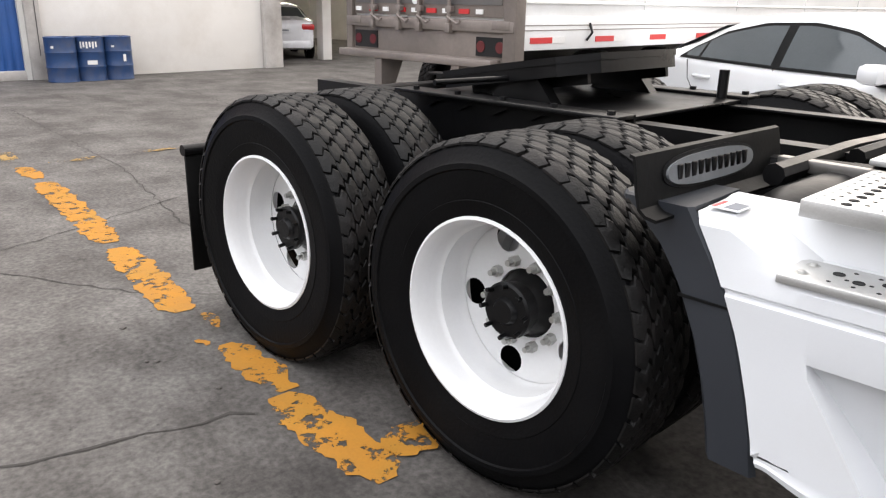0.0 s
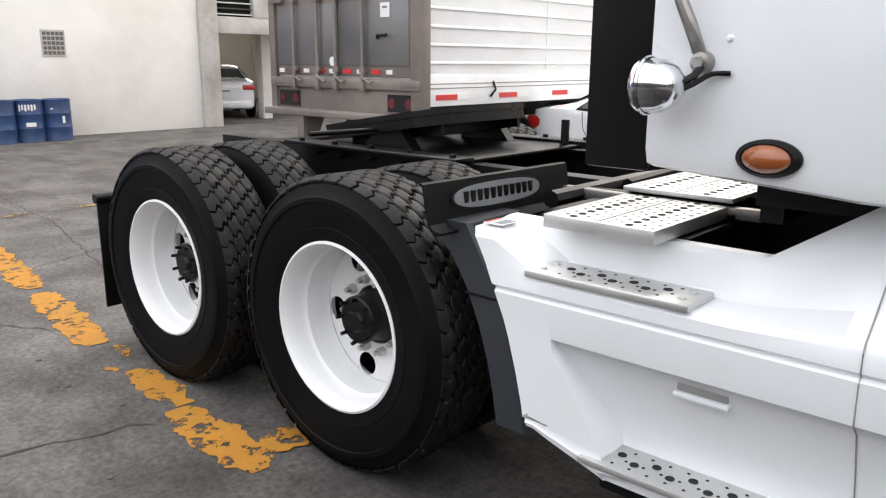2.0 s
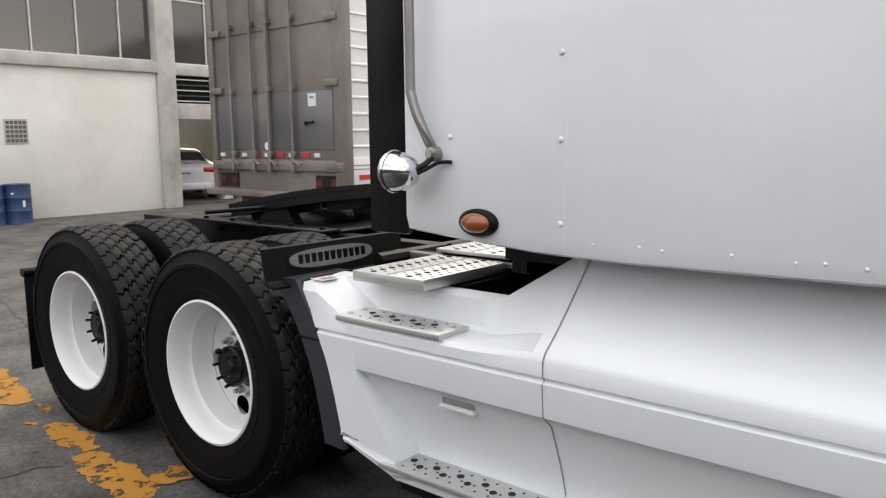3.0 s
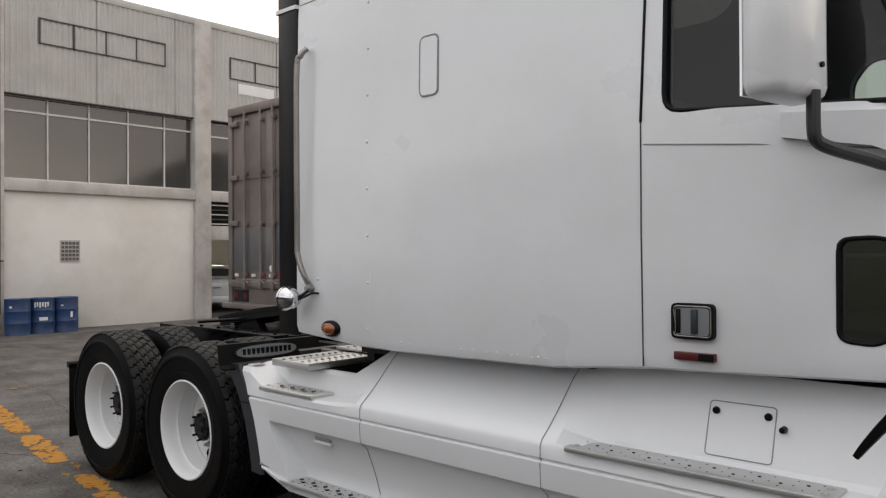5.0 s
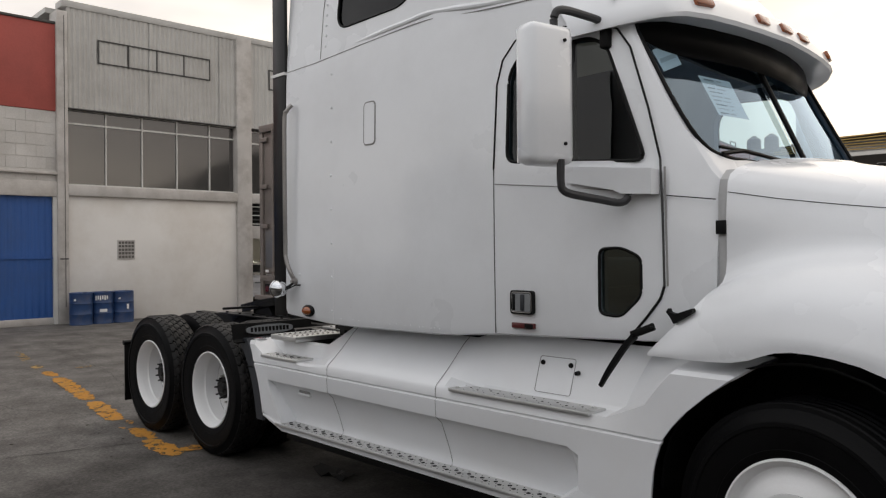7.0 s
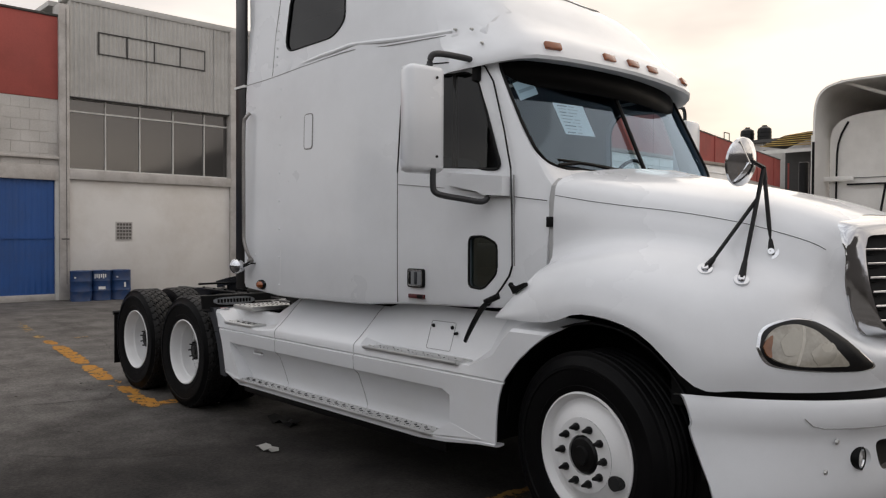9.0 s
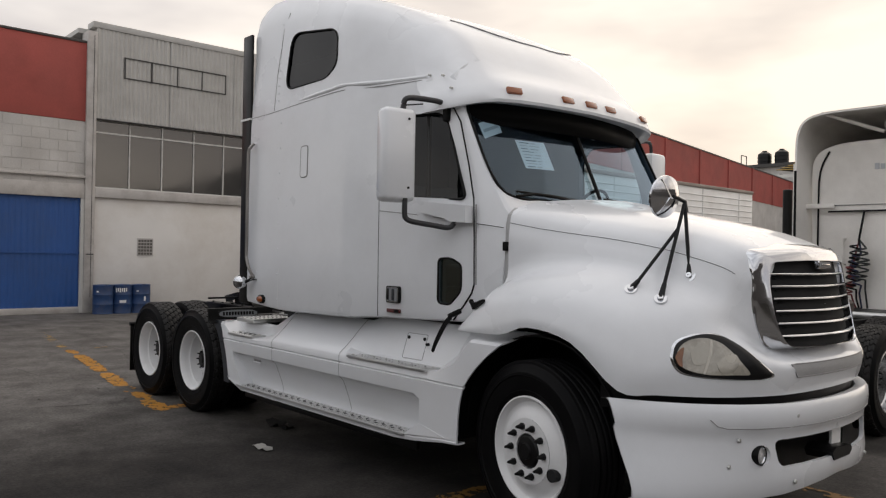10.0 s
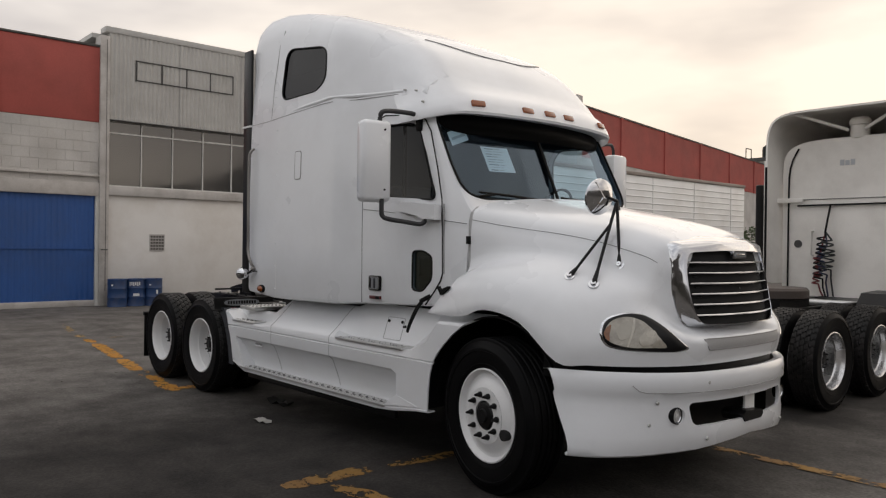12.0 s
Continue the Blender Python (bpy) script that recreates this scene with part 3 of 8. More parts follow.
# pillar, white bay and second pillar
wall_part("pillar", 1.62, 1.86, 0.0, 7.3, OLD_CONCRETE, 0.4, 0.10, "weathered concrete pillar")
wall_part("downpipe", 1.775, 1.785, 0.4, 7.2, DARK_FRAME, 0.0, 0.11)
wall_part("pipe_clip", 1.66, 1.85, 1.50, 1.53, DARK_FRAME, 0.0, 0.11)
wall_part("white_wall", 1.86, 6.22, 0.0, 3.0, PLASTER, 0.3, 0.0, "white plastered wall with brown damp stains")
wall_part("sill_beam", 1.86, 6.22, 3.0, 3.24, OLD_CONCRETE, 0.35, 0.10, "stained concrete sill beam")
wall_part("pillar", 6.22, 6.66, 0.0, 7.5, OLD_CONCRETE, 0.4, 0.10, "weathered concrete pillar")
wall_part("sill_beam", 6.66, 16.0, 2.98, 3.22, OLD_CONCRETE, 0.35, 0.06)
# vent block set in the white wall
# grey in place of the shade inside the vent's holes
VENT_SHADE = mat("dusty_vent_hole", (0.13, 0.12, 0.11), 0.9, vary=0.2, bump=0)
vent = part("wall_vent", boxed(WX, WX + 0.015, 3.0, 3.43, 1.48, 1.96), OLD_CONCRETE, warehouse, "pierced concrete vent block")
for a in range(5):
    for b in range(5):
        part("vent_hole", boxed(WX + 0.012, WX + 0.022, 3.03 + a * 0.078, 3.09 + a * 0.078, 1.515 + b * 0.087, 1.575 + b * 0.087), VENT_SHADE, vent, smooth=0)


def window_band(y0, y1, z0, z1, mullions):
    wb = part("window_band", boxed(WX - 0.16, WX - 0.12, y0, y1, z0, z0 + 0.05), FRAME_WHITE, warehouse, "dark glazed strip window with pale thin mullions")
    part("frame_rail", boxed(WX - 0.16, WX - 0.10, y0, y1, z1 - 0.36, z1 - 0.32), FRAME_WHITE, wb)
    part("frame_head", boxed(WX - 0.16, WX - 0.10, y0, y1, z1 - 0.03, z1), FRAME_WHITE, wb)
    ys = [y0] + mullions + [y1]
    for m in mullions:
        part("mullion", boxed(WX - 0.16, WX - 0.09, m - 0.013, m + 0.013, z0, z1), FRAME_WHITE, wb)
    for a, b in zip(ys, ys[1:]):
        part("pane", boxed(WX - 0.145, WX - 0.135, a + 0.015, b - 0.015, z0 + 0.02, z1 - 0.33), PANE, wb, smooth=0)
        part("pane", boxed(WX - 0.145, WX - 0.135, a + 0.015, b - 0.015, z1 - 0.33, z1 - 0.02), PANE, wb, smooth=0)


PANE = mat("grimy_dark_window", (0.038, 0.034, 0.032), 0.05, vary=0.3, scale=0.8, fine=10, bump=0.0, coat=1.0, spec=1.0)
window_band(1.86, 6.22, 3.24, 5.06, [2.79, 3.68, 4.59, 5.50])
window_band(6.66, 16.0, 3.22, 5.0, [7.6, 8.5, 9.4, 10.3, 11.2, 12.1, 13.0, 14.0, 15.0])


def corrugated(y0, y1, z0, z1, x):
    bm = bmesh.new()
    n = int((y1 - y0) / 0.03)
    row0, row1 = [], []
    for k in range(n + 1):
        y = y0 + (y1 - y0) * k / n
        d = (0.0, 0.022, 0.022, 0.0)[k % 4]
        row0.append((x + d, y, z0))
        row1.append((x + d, y, z1))
    grid_faces(bm, [row0, row1])
    return part("corrugated_panel", bm, CORRUGATED, warehouse, "grey corrugated metal cladding", smooth=0)


for y0, y1 in ((1.86, 3.8), (3.82, 5.7), (5.72, 6.22), (6.66, 8.7), (8.72, 10.8), (10.82, 16.0)):
    corrugated(y0, y1, 5.06, 7.42, WX + 0.02)
part("cladding_backing", boxed(WX - 0.3, WX + 0.0, 1.86, 16.0, 5.06, 7.4), CORRUGATED, warehouse)
wall_part("roof_flashing", 1.75, 16.0, 7.42, 7.58, CORRUGATED, 0.4, 0.06, "grey metal roof flashing")
wall_part("cladding_foot", 1.87, 6.21, 5.04, 5.07, DARK_FRAME, 0.1, 0.05)
wall_part("cladding_foot", 6.67, 16.0, 5.04, 5.07, DARK_FRAME, 0.1, 0.05)
for y0, y1 in ((2.58, 5.45), (7.26, 10.3)):
    fr = part("high_window", boxed(WX + 0.03, WX + 0.05, y0, y1, 6.2, 6.235), DARK_FRAME, warehouse, "dark-framed high window panelled over with sheet")
    part("frame_top", boxed(WX + 0.03, WX + 0.05, y0, y1, 6.74, 6.775), DARK_FRAME, fr)
    for k in range(5):
        y = y0 + (y1 - y0) * k / 4
        part("frame_bar", boxed(WX + 0.03, WX + 0.05, y - 0.018, y + 0.018, 6.2, 6.775), DARK_FRAME, fr)
part("torn_sheet", boxed(WX + 0.03, WX + 0.05, 7.5, 8.6, 5.85, 6.12), TRAILER_WHITE, warehouse, "torn pale sheet hanging under the high window")
# garage opening right of the second pillar
wall_part("louvre_backing", 6.66, 7.65, 2.36, 2.98, HOLE, 0.3, -0.12)
for k in range(5):
    part("louvre_slat", boxed(WX - 0.10, WX - 0.02, 6.68, 7.63, 2.40 + k * 0.12, 2.425 + k * 0.12), DARK_FRAME if k % 2 else FRAME_WHITE, warehouse)
wall_part("garage_beam", 6.66, 8.05, 2.0, 2.36, OLD_CONCRETE, 0.35, 0.0)
wall_part("pillar", 7.65, 8.05, 2.36, 2.98, OLD_CONCRETE, 0.4, 0.02, "weathered concrete pillar")
wall_part("garage_beam", 8.05, 16.0, 2.3, 2.98, OLD_CONCRETE, 0.35, 0.0)
wall_part("side_wall", 15.7, 16.0, 0.0, 7.4, PLASTER, 12.0, 0.0)
part("garage_ceiling", boxed(-25, WX - 0.36, 1.0, 15.9, 2.7, 2.9), OLD_CONCRETE, warehouse)
part("garage_back_wall", boxed(-25.2, -25, 1.0, 16.0, 0.0, 2.9), PLASTER, warehouse)
part("garage_inner_wall", boxed(-25, WX - 0.36, 5.9, 6.1, 0.0, 2.9), PLASTER, warehouse)
part("garage_ceiling_beam", boxed(-17.3, -17.0, 6.1, 15.7, 2.3, 2.7), OLD_CONCRETE, warehouse)
part("garage_post", boxed(-14.65, -14.4, 8.66, 8.92, 0, 2.7, bevel=0.01), PLASTER, warehouse, "white plastered garage post")
part("upper_floor", boxed(-25, WX - 0.36, -9, 16.0, 3.0, 3.2), OLD_CONCRETE, warehouse)
part("upper_back_wall", boxed(-25.2, -25, -9, 16.0, 3.2, 7.4), PLASTER, warehouse)
part("roof_slab", boxed(-25.2, WX - 0.31, 1.5, 16.0, 7.3, 7.42), CORRUGATED, warehouse)
part("roof_slab", boxed(-25.2, WX - 0.36, -9, 1.49, 6.8, 6.92), CORRUGATED, warehouse)
for k, y in enumerate((7.6, 9.8, 12.0)):
    lamp = thing("ceiling_light", "lit fluorescent tube under the garage ceiling", "ceiling light", (-18.0 - 1.5 * k, y + 0.8, 2.62), "garage lights")
    part("tube", rodded((0, -0.6, 0), (0, 0.6, 0), 0.03), LAMP_GLOW, lamp, "glowing white tube")
    part("housing", boxed(-0.08, 0.08, -0.65, 0.65, 0.03, 0.08, bevel=0.01), FRAME_WHITE, lamp)


# ---- long red and white building further back ----
def far_wall():
    ob = thing("far_warehouse", "long red-topped white warehouse with stepped parapet", "building", kind="structure")
    a, b = Vector((-9.55, 17.5, 0)), Vector((-15.86, 50.0, 0))
    d = (b - a).normalized()
    ob.matrix_basis = Matrix.Translation(a) @ Matrix.Rotation(math.atan2(d.y, d.x), 4, "Z")
    n = (b - a).length
    part("white_wall", boxed(0, n, 0, 0.3, 0, 5.12), BLOCK, ob, "cream painted wall")
    part("red_band", boxed(0, n, -0.02, 0.3, 5.12, 7.0), RED_WALL, ob, "faded red band")
    part("roof_edge", boxed(0, n, -0.05, 0.4, 7.0, 7.06), DARK_FRAME, ob)
    for k in range(8):
        part("pilaster", boxed(3.4 + 4.6 * k, 3.62 + 4.6 * k, -0.08, 0.0, 5.12, 7.0), RED_WALL, ob)
    part("corner_post", boxed(-0.4, 0.0, -0.1, 0.3, 0, 7.35, bevel=0.02), OLD_CONCRETE, ob, "grey concrete corner post")
    part("end_wall", boxed(0.0, 0.3, 0.3, 14.0, 0, 6.5), BLOCK, ob)
    part("back_wall", boxed(0, n, 14, 14.3, 0, 6.5), BLOCK, ob)
    part("roof_slab", boxed(0, n, 0.3, 14, 6.4, 6.6), CORRUGATED, ob)


far_wall()


def water_tank(at):
    ob = thing("water_tank", "black plastic rooftop water tank on a steel platform", "water tank", at, "rooftop water tanks")
    part("body", lathe(bmesh.new(), [(0, 0), (0.72, 0), (0.78, 0.1), (0.76, 0.35), (0.79, 0.4), (0.76, 0.75), (0.79, 0.8), (0.74, 1.2), (0.4, 1.42), (0.28, 1.45), (0.28, 1.55), (0, 1.58)], 24, "z"), BLACK, ob)
    return ob


WT = Vector((-21.5, 57.0, 9.3))
for ob, at in ((water_tank(WT), WT), (water_tank(WT + Vector((1.42, 0.0, 0.05))), None)):
    ob.scale = (0.7, 0.7, 0.8)
platform = thing("tank_platform", "low building with a flat roof that carries the water tanks", "building", kind="structure")
part("house_wall", boxed(-26.0, -11.0, 56.0, 62.0, 0, 9.05), BLOCK, platform)
part("roof_deck", boxed(-23.4, -11.0, 55.6, 62.2, 9.05, 9.3), DARK_FRAME, platform, "dark roof edge")
for dy in (0.0, 0.9):
    part("railing", rodded((WT.x - 1.5, WT.y - 1.0 + dy, 9.3), (WT.x - 1.5, WT.y - 1.0 + dy, 10.2), 0.04), DARK_FRAME, platform)
part("railing", rodded((WT.x - 1.5, WT.y - 1.0, 10.2), (WT.x - 1.5, WT.y - 0.1, 10.2), 0.04), DARK_FRAME, platform)
# open shed roof with yellow rafters in front of it
shed = thing("shed_roof", "brown sheet shed roof on yellow steel rafters", "shed", kind="structure")
bm = bmesh.new()
grid_faces(bm, [[(-17.6, 51.0, 8.25), (-16.0, 51.0, 8.85), (-14.4, 51.0, 9.0), (-9.0, 51.0, 9.0)], [(-17.6, 55.0, 8.4), (-16.0, 55.0, 9.0), (-14.4, 55.0, 9.15), (-9.0, 55.0, 9.15)]])
shell(bm, 0.08)
part("roof_sheet", bm, mat("brown_roof_sheet", (0.09, 0.07, 0.05), 0.7, vary=0.2, bump=0.1), shed)
RAFTER = mat("yellow_rafter_paint", (0.42, 0.28, 0.08), 0.6, vary=0.15, bump=0.05)
for k in range(6):
    z = 8.2 + 0.13 * k
    part("rafter", rodded((-17.7 + 0.42 * k, 50.9, z), (-9.0, 50.9, z - 0.25 + 0.08 * k), 0.035, seg=6), RAFTER, shed)
part("shed_back", boxed(-17.4, -9.0, 54.6, 54.8, 0, 8.2), DARK_FRAME, shed)
part("shed_beam", boxed(-17.6, -9.0, 50.85, 51.0, 7.6, 7.85), FRAME_WHITE, shed)
for x in (-17.4, -13.4, -9.2):
    part("shed_post", boxed(x - 0.08, x + 0.08, 50.9, 51.06, 0, 7.9), DARK_FRAME, shed)


# ---- the yard's other sides: unseen walls behind the camera, added for dark reflections ----
DULL_BRICK = mat("dark_brown_wall", (0.10, 0.092, 0.088), 0.9, vary=0.2, scale=0.8, fine=25, bump=0.2)
yard_wall = thing("yard_wall", "unseen walls added behind the camera for dark reflections", "wall", kind="structure")
part("wall_south", boxed(-14, 20, -21.3, -21, 0, 5.5), DULL_BRICK, yard_wall, "unseen dark brown wall added for reflections")
part("wall_east", boxed(20, 20.3, -21.3, 40, 0, 4.6), DULL_BRICK, yard_wall, "unseen dark brown wall added for reflections")


# a dark hillside across the yard, seen only in the warehouse windows
hill = bmesh.new()
rng = random.Random(21)
rows = []
for k in range(61):
    az = radians(-25 + 90 * k / 60)
    top = 600 * math.tan(radians(lerp_table([(-25, 2.0), (10, 2.6), (20, 3.8), (26, 5.5), (30, 7.2), (40, 9.0), (65, 8.0)], -25 + 1.5 * k))) + 2.5 * math.sin(k * 0.9) + rng.uniform(-1.5, 1.5)
    rows.append([(520 * math.cos(az), 520 * math.sin(az), 0), (560 * math.cos(az), 560 * math.sin(az), top * 0.6), (600 * math.cos(az), 600 * math.sin(az), top)])
grid_faces(hill, rows)
shell(hill, 4.0, (1, 0, 0))
tagged(finish("backdrop", hill, mat("hazy_hill_green", (0.06, 0.065, 0.06), 0.95, vary=0.2, scale=0.02, fine=0.2, bump=0), smooth=60), "hazy dark hillside far beyond the yard", "hill", kind="structure")


# unseen plain dark wall behind the walk, added so chrome and glass reflect dark
tagged(finish("wall_south", boxed(WX, 40.0, -16.3, -16.0, 0.0, 4.6, bevel=0.02), mat("dull_yard_wall", (0.06, 0.058, 0.054), 0.9, vary=0.2, scale=0.6, fine=20, bump=0.2)), "unseen dull grey-brown wall added for dark reflections", "wall", kind="structure")


# ---- oil drums at the wall ----
def drum(at, label, marks):
    ob = thing("oil_drum", label, "drum", at, "drums by the wall")
    R, hgt = 0.245, 0.74
    prof = [(0, 0.0), (R - 0.01, 0.0), (R + 0.006, 0.008), (R, 0.025), (R, hgt * 0.31), (R + 0.008, hgt * 0.335), (R, hgt * 0.36), (R, hgt * 0.64), (R + 0.008, hgt * 0.665), (R, hgt * 0.69), (R, hgt - 0.025), (R + 0.006, hgt - 0.008), (R - 0.004, hgt), (R - 0.02, hgt - 0.015), (0, hgt - 0.015)]
    part("shell", lathe(bmesh.new(), prof, 32, "z"), DRUM_BLUE, ob)
    part("bung", rodded((0.1, 0.05, hgt - 0.02), (0.1, 0.05, hgt + 0.005), 0.03), STEEL_GREASE, ob)
    for q0, q1, z0, z1, m in marks:
        bm = bmesh.new()
        rows = [[((R + 0.004) * math.cos(q), (R + 0.004) * math.sin(q), z) for q in (q0 + (q1 - q0) * k / 5 for k in range(6))] for z in (z0, z1)]
        grid_faces(bm, rows)
        part("painted_mark", bm, m, ob)


drum((-12.62, 1.95, 0), "dented blue steel drum with a small white mark", [(-0.95, -0.75, 0.56, 0.60, TAPE_WHITE)])
drum((-12.64, 2.43, 0), "blue steel drum with white painted marks and a torn label", [(-0.95 + 0.2 * k, -0.83 + 0.2 * k, 0.55 + 0.02 * (k % 2), 0.66, TAPE_WHITE) for k in range(6)] + [(-0.55, 0.1, 0.28, 0.35, TAPE_WHITE)])
drum((-12.62, 2.90, 0), "scuffed blue steel drum with a small pale label", [(0.0, 0.2, 0.32, 0.44, TAPE_WHITE), (-0.75, -0.55, 0.56, 0.59, TAPE_WHITE)])


# ---- wheels ----
def tyre_mesh(bead):
    bm = bmesh.new()
    lathe(bm, [(bead, 0.02), (bead + 0.012, 0.004), (0.36, -0.006), (0.362, -0.004), (0.43, -0.014), (0.448, -0.0145), (0.452, -0.021), (0.468, -0.020), (0.474, -0.012), (0.505, 0.0), (0.522, 0.012),
               (0.524, 0.04), (0.525, 0.13), (0.524, 0.22), (0.522, 0.246), (0.505, 0.26), (0.43, 0.276), (0.36, 0.266), (0.335, 0.256), (bead, 0.24)], 72)
    for v in bm.verts:
        v.co.z = max(v.co.z, -0.533)
    return bm


def tread_mesh(drive):
    bm = bmesh.new()
    R0, R1 = 0.518, 0.541
    if drive:
        # interlocking wavy blocks, unevenly worn
        rng = random.Random(5)
        N, rows = 44, 5
        w = (0.252 - 0.008) / rows
        a, bulge, bend = math.pi / N * 0.88, 0.0055, math.pi / N * 0.34
        for r in range(rows):
            outer, inner_ = r == 0, r == rows - 1
            y0, y1 = (0.008 + r * w + 0.0035) if not outer else 0.002, (0.008 + (r + 1) * w - 0.0035) if not inner_ else 0.258
            ym = (y0 + y1) / 2
            for k in range(N):
                q = 2 * math.pi * (k + 0.5 * (r % 2) + rng.uniform(-0.05, 0.05)) / N
                high = R1 - rng.uniform(0.0, 0.0025)
                e0, e1 = (0.0 if outer else bulge), (0.0 if inner_ else bulge)
                ring = [(y0, q - a), (ym - 0.008, q - a - bend), (ym + 0.008, q - a + bend), (y1, q - a), (y1 + e1, q - a * 0.1), (y1, q + a * 0.92), (ym + 0.008, q + a + bend), (ym - 0.008, q + a - bend), (y0, q + a * 0.92), (y0 - e0, q + a * 0.1)]
                n = len(ring)
                top, low, crown = [], [], []
                for y, t in ring:
                    edge = 0.012 if (outer and y < y0 + 0.001) or (inner_ and y > y1 - 0.001) else 0.0
                    rr = high - 0.0035 - edge
                    top.append(bm.verts.new((rr * math.cos(t), y, rr * math.sin(t))))
                    low.append(bm.verts.new((R0 * math.cos(t), y, R0 * math.sin(t))))
                    yy, tt, rr = ym + (y - ym) * 0.82, q + (t - q) * 0.8, rr + 0.0035
                    crown.append(bm.verts.new((rr * math.cos(tt), yy, rr * math.sin(tt))))
                bm.faces.new(crown)
                for i in range(n):
                    j = (i + 1) % n
                    bm.faces.new((top[i], low[i], low[j], top[j]))
                    bm.faces.new((crown[i], top[i], top[j], crown[j]))
    else:
        for y0, y1 in ((0.008, 0.055), (0.065, 0.105), (0.115, 0.145), (0.155, 0.195), (0.205, 0.252)):
            lathe(bm, [(R0, y0), (R1 - 0.006, y0 + 0.002), (R1, y0 + 0.008), (R1, y1 - 0.008), (R1 - 0.006, y1 - 0.002), (R0, y1)], 72)
    for v in bm.verts:
        v.co.z = max(v.co.z, -0.534)
    return bm


def rim_drive():
    bm = bmesh.new()
    lathe(bm, [(0.318, 0.03), (0.328, 0.012), (0.327, 0.0), (0.318, -0.003), (0.311, 0.004), (0.306, 0.02), (0.302, 0.035), (0.297, 0.05), (0.296, 0.085), (0.290, 0.095), (0.283, 0.10), (0.281, 0.165), (0.279, 0.19), (0.272, 0.203)], 64)
    disc_with_holes(bm, 0.205, 0.272, 0.118, 5, 0.047, 0.222, math.radians(41), 64, 20)
    lathe(bm, [(0.118, 0.205), (0.118, 0.24)], 28)
    lathe(bm, [(0.272, 0.206), (0.285, 0.24), (0.31, 0.255), (0.316, 0.24)], 64)
    bmesh.ops.transform(bm, matrix=Matrix.Diagonal((0.955, 1, 0.955, 1)), verts=bm.verts)
    return bm


def rim_steer():
    bm = bmesh.new()
    lathe(bm, [(0.318, 0.03), (0.328, 0.012), (0.327, 0.0), (0.318, -0.003), (0.311, 0.004), (0.305, 0.02), (0.29, 0.035), (0.276, 0.036), (0.255, 0.026), (0.225, 0.006), (0.195, -0.006)], 64)
    disc_with_holes(bm, -0.008, 0.195, 0.105, 0, 0, 0, 0, 64)
    lathe(bm, [(0.105, -0.008), (0.105, 0.05)], 28)
    lathe(bm, [(0.27, 0.037), (0.27, 0.2), (0.31, 0.255), (0.316, 0.24)], 64)
    return bm


def tyre_part(parent, drive):
    tread = part("tread", tread_mesh(drive), TREAD if drive else RUBBER, parent, "worn block tread" if drive else "ribbed tread")
    tread["kind"] = "stuff"
    return part("tyre", tyre_mesh(0.30 if drive else 0.317), RUBBER, parent, "black worn rubber tyre")


def make_wheel(kind):
    """One wheel at the origin, its outer face towards -y: the rim with its tyre, hub and nuts."""
    if kind == "steer":
        w = finish("wheel", rim_steer(), RIM_WHITE, None, "white painted steel steering wheel rim")
        part("hub", lathe(bmesh.new(), [(0, -0.035), (0.045, -0.035), (0.05, -0.02), (0.085, -0.015), (0.1, 0.0), (0.102, 0.08)], 28), BLACK, w, "black hub cap")
        hole = rodded((0.214, -0.012, -0.095), (0.214, 0.05, -0.095), 0.038, seg=20)
        part("hand_hole", hole, HOLE, w)
        nut = part("lug_nut", rodded((0.148, -0.008, 0), (0.148, -0.022, 0), 0.021, seg=8), BLACK, w, "black nut cover")
        tipn = part("nut_cover", rodded((0.148, -0.02, 0), (0.148, -0.062, 0), 0.018, 0.007, seg=10), BLACK, w)
        for k in range(1, 10):
            m = Matrix.Rotation(k * math.pi / 5, 4, "Y")
            repeat(nut, m)
            repeat(tipn, m)
    else:
        w = finish("wheel", rim_drive(), RIM_WHITE, None, "white painted dished steel wheel")
        if kind == "outer":
            part("hub", lathe(bmesh.new(), [(0, 0.094), (0.036, 0.094), (0.042, 0.102), (0.046, 0.110), (0.082, 0.110), (0.090, 0.116), (0.090, 0.132), (0.080, 0.14), (0.080, 0.17), (0.108, 0.21), (0.115, 0.25)], 28), BLACK, w, "black axle hub")
            stud = part("axle_stud", rodded((0.078, 0.112, 0), (0.083, 0.086, 0), 0.0075, seg=8), BLACK, w)
            nut = part("lug_nut", rodded((0.138, 0.206, 0), (0.138, 0.180, 0), 0.018, seg=6), BOLT, w, "dull steel wheel nut")
            tipn = part("wheel_stud", rodded((0.138, 0.182, 0), (0.138, 0.158, 0), 0.010, seg=8), BOLT, w)
            for k in range(1, 10):
                m = Matrix.Rotation(k * math.pi / 5, 4, "Y")
                repeat(nut, m)
                repeat(tipn, m)
                if k < 8:
                    repeat(stud, Matrix.Rotation(k * math.pi / 4, 4, "Y"))
    tyre_part(w, kind != "steer")
    return w


truck = thing("tractor_truck", "white sleeper-cab tractor truck with white wheels parked in the yard", "truck")
WHEEL_Z, AX = 0.534, (0.0, -1.177, 4.71)
proto = {k: make_wheel(k) for k in ("steer", "outer", "inner")}
FLIP = Matrix.Rotation(math.pi, 4, "Z")


def place_wheel(kind, x, y, flip, parent, z=WHEEL_Z, turn=0.0):
    w = copy_thing(proto[kind], Matrix.Translation((x, y, z)) @ (FLIP if flip else Matrix()) @ Matrix.Rotation(radians(turn), 4, "Y"))
    w.parent = parent
    return w


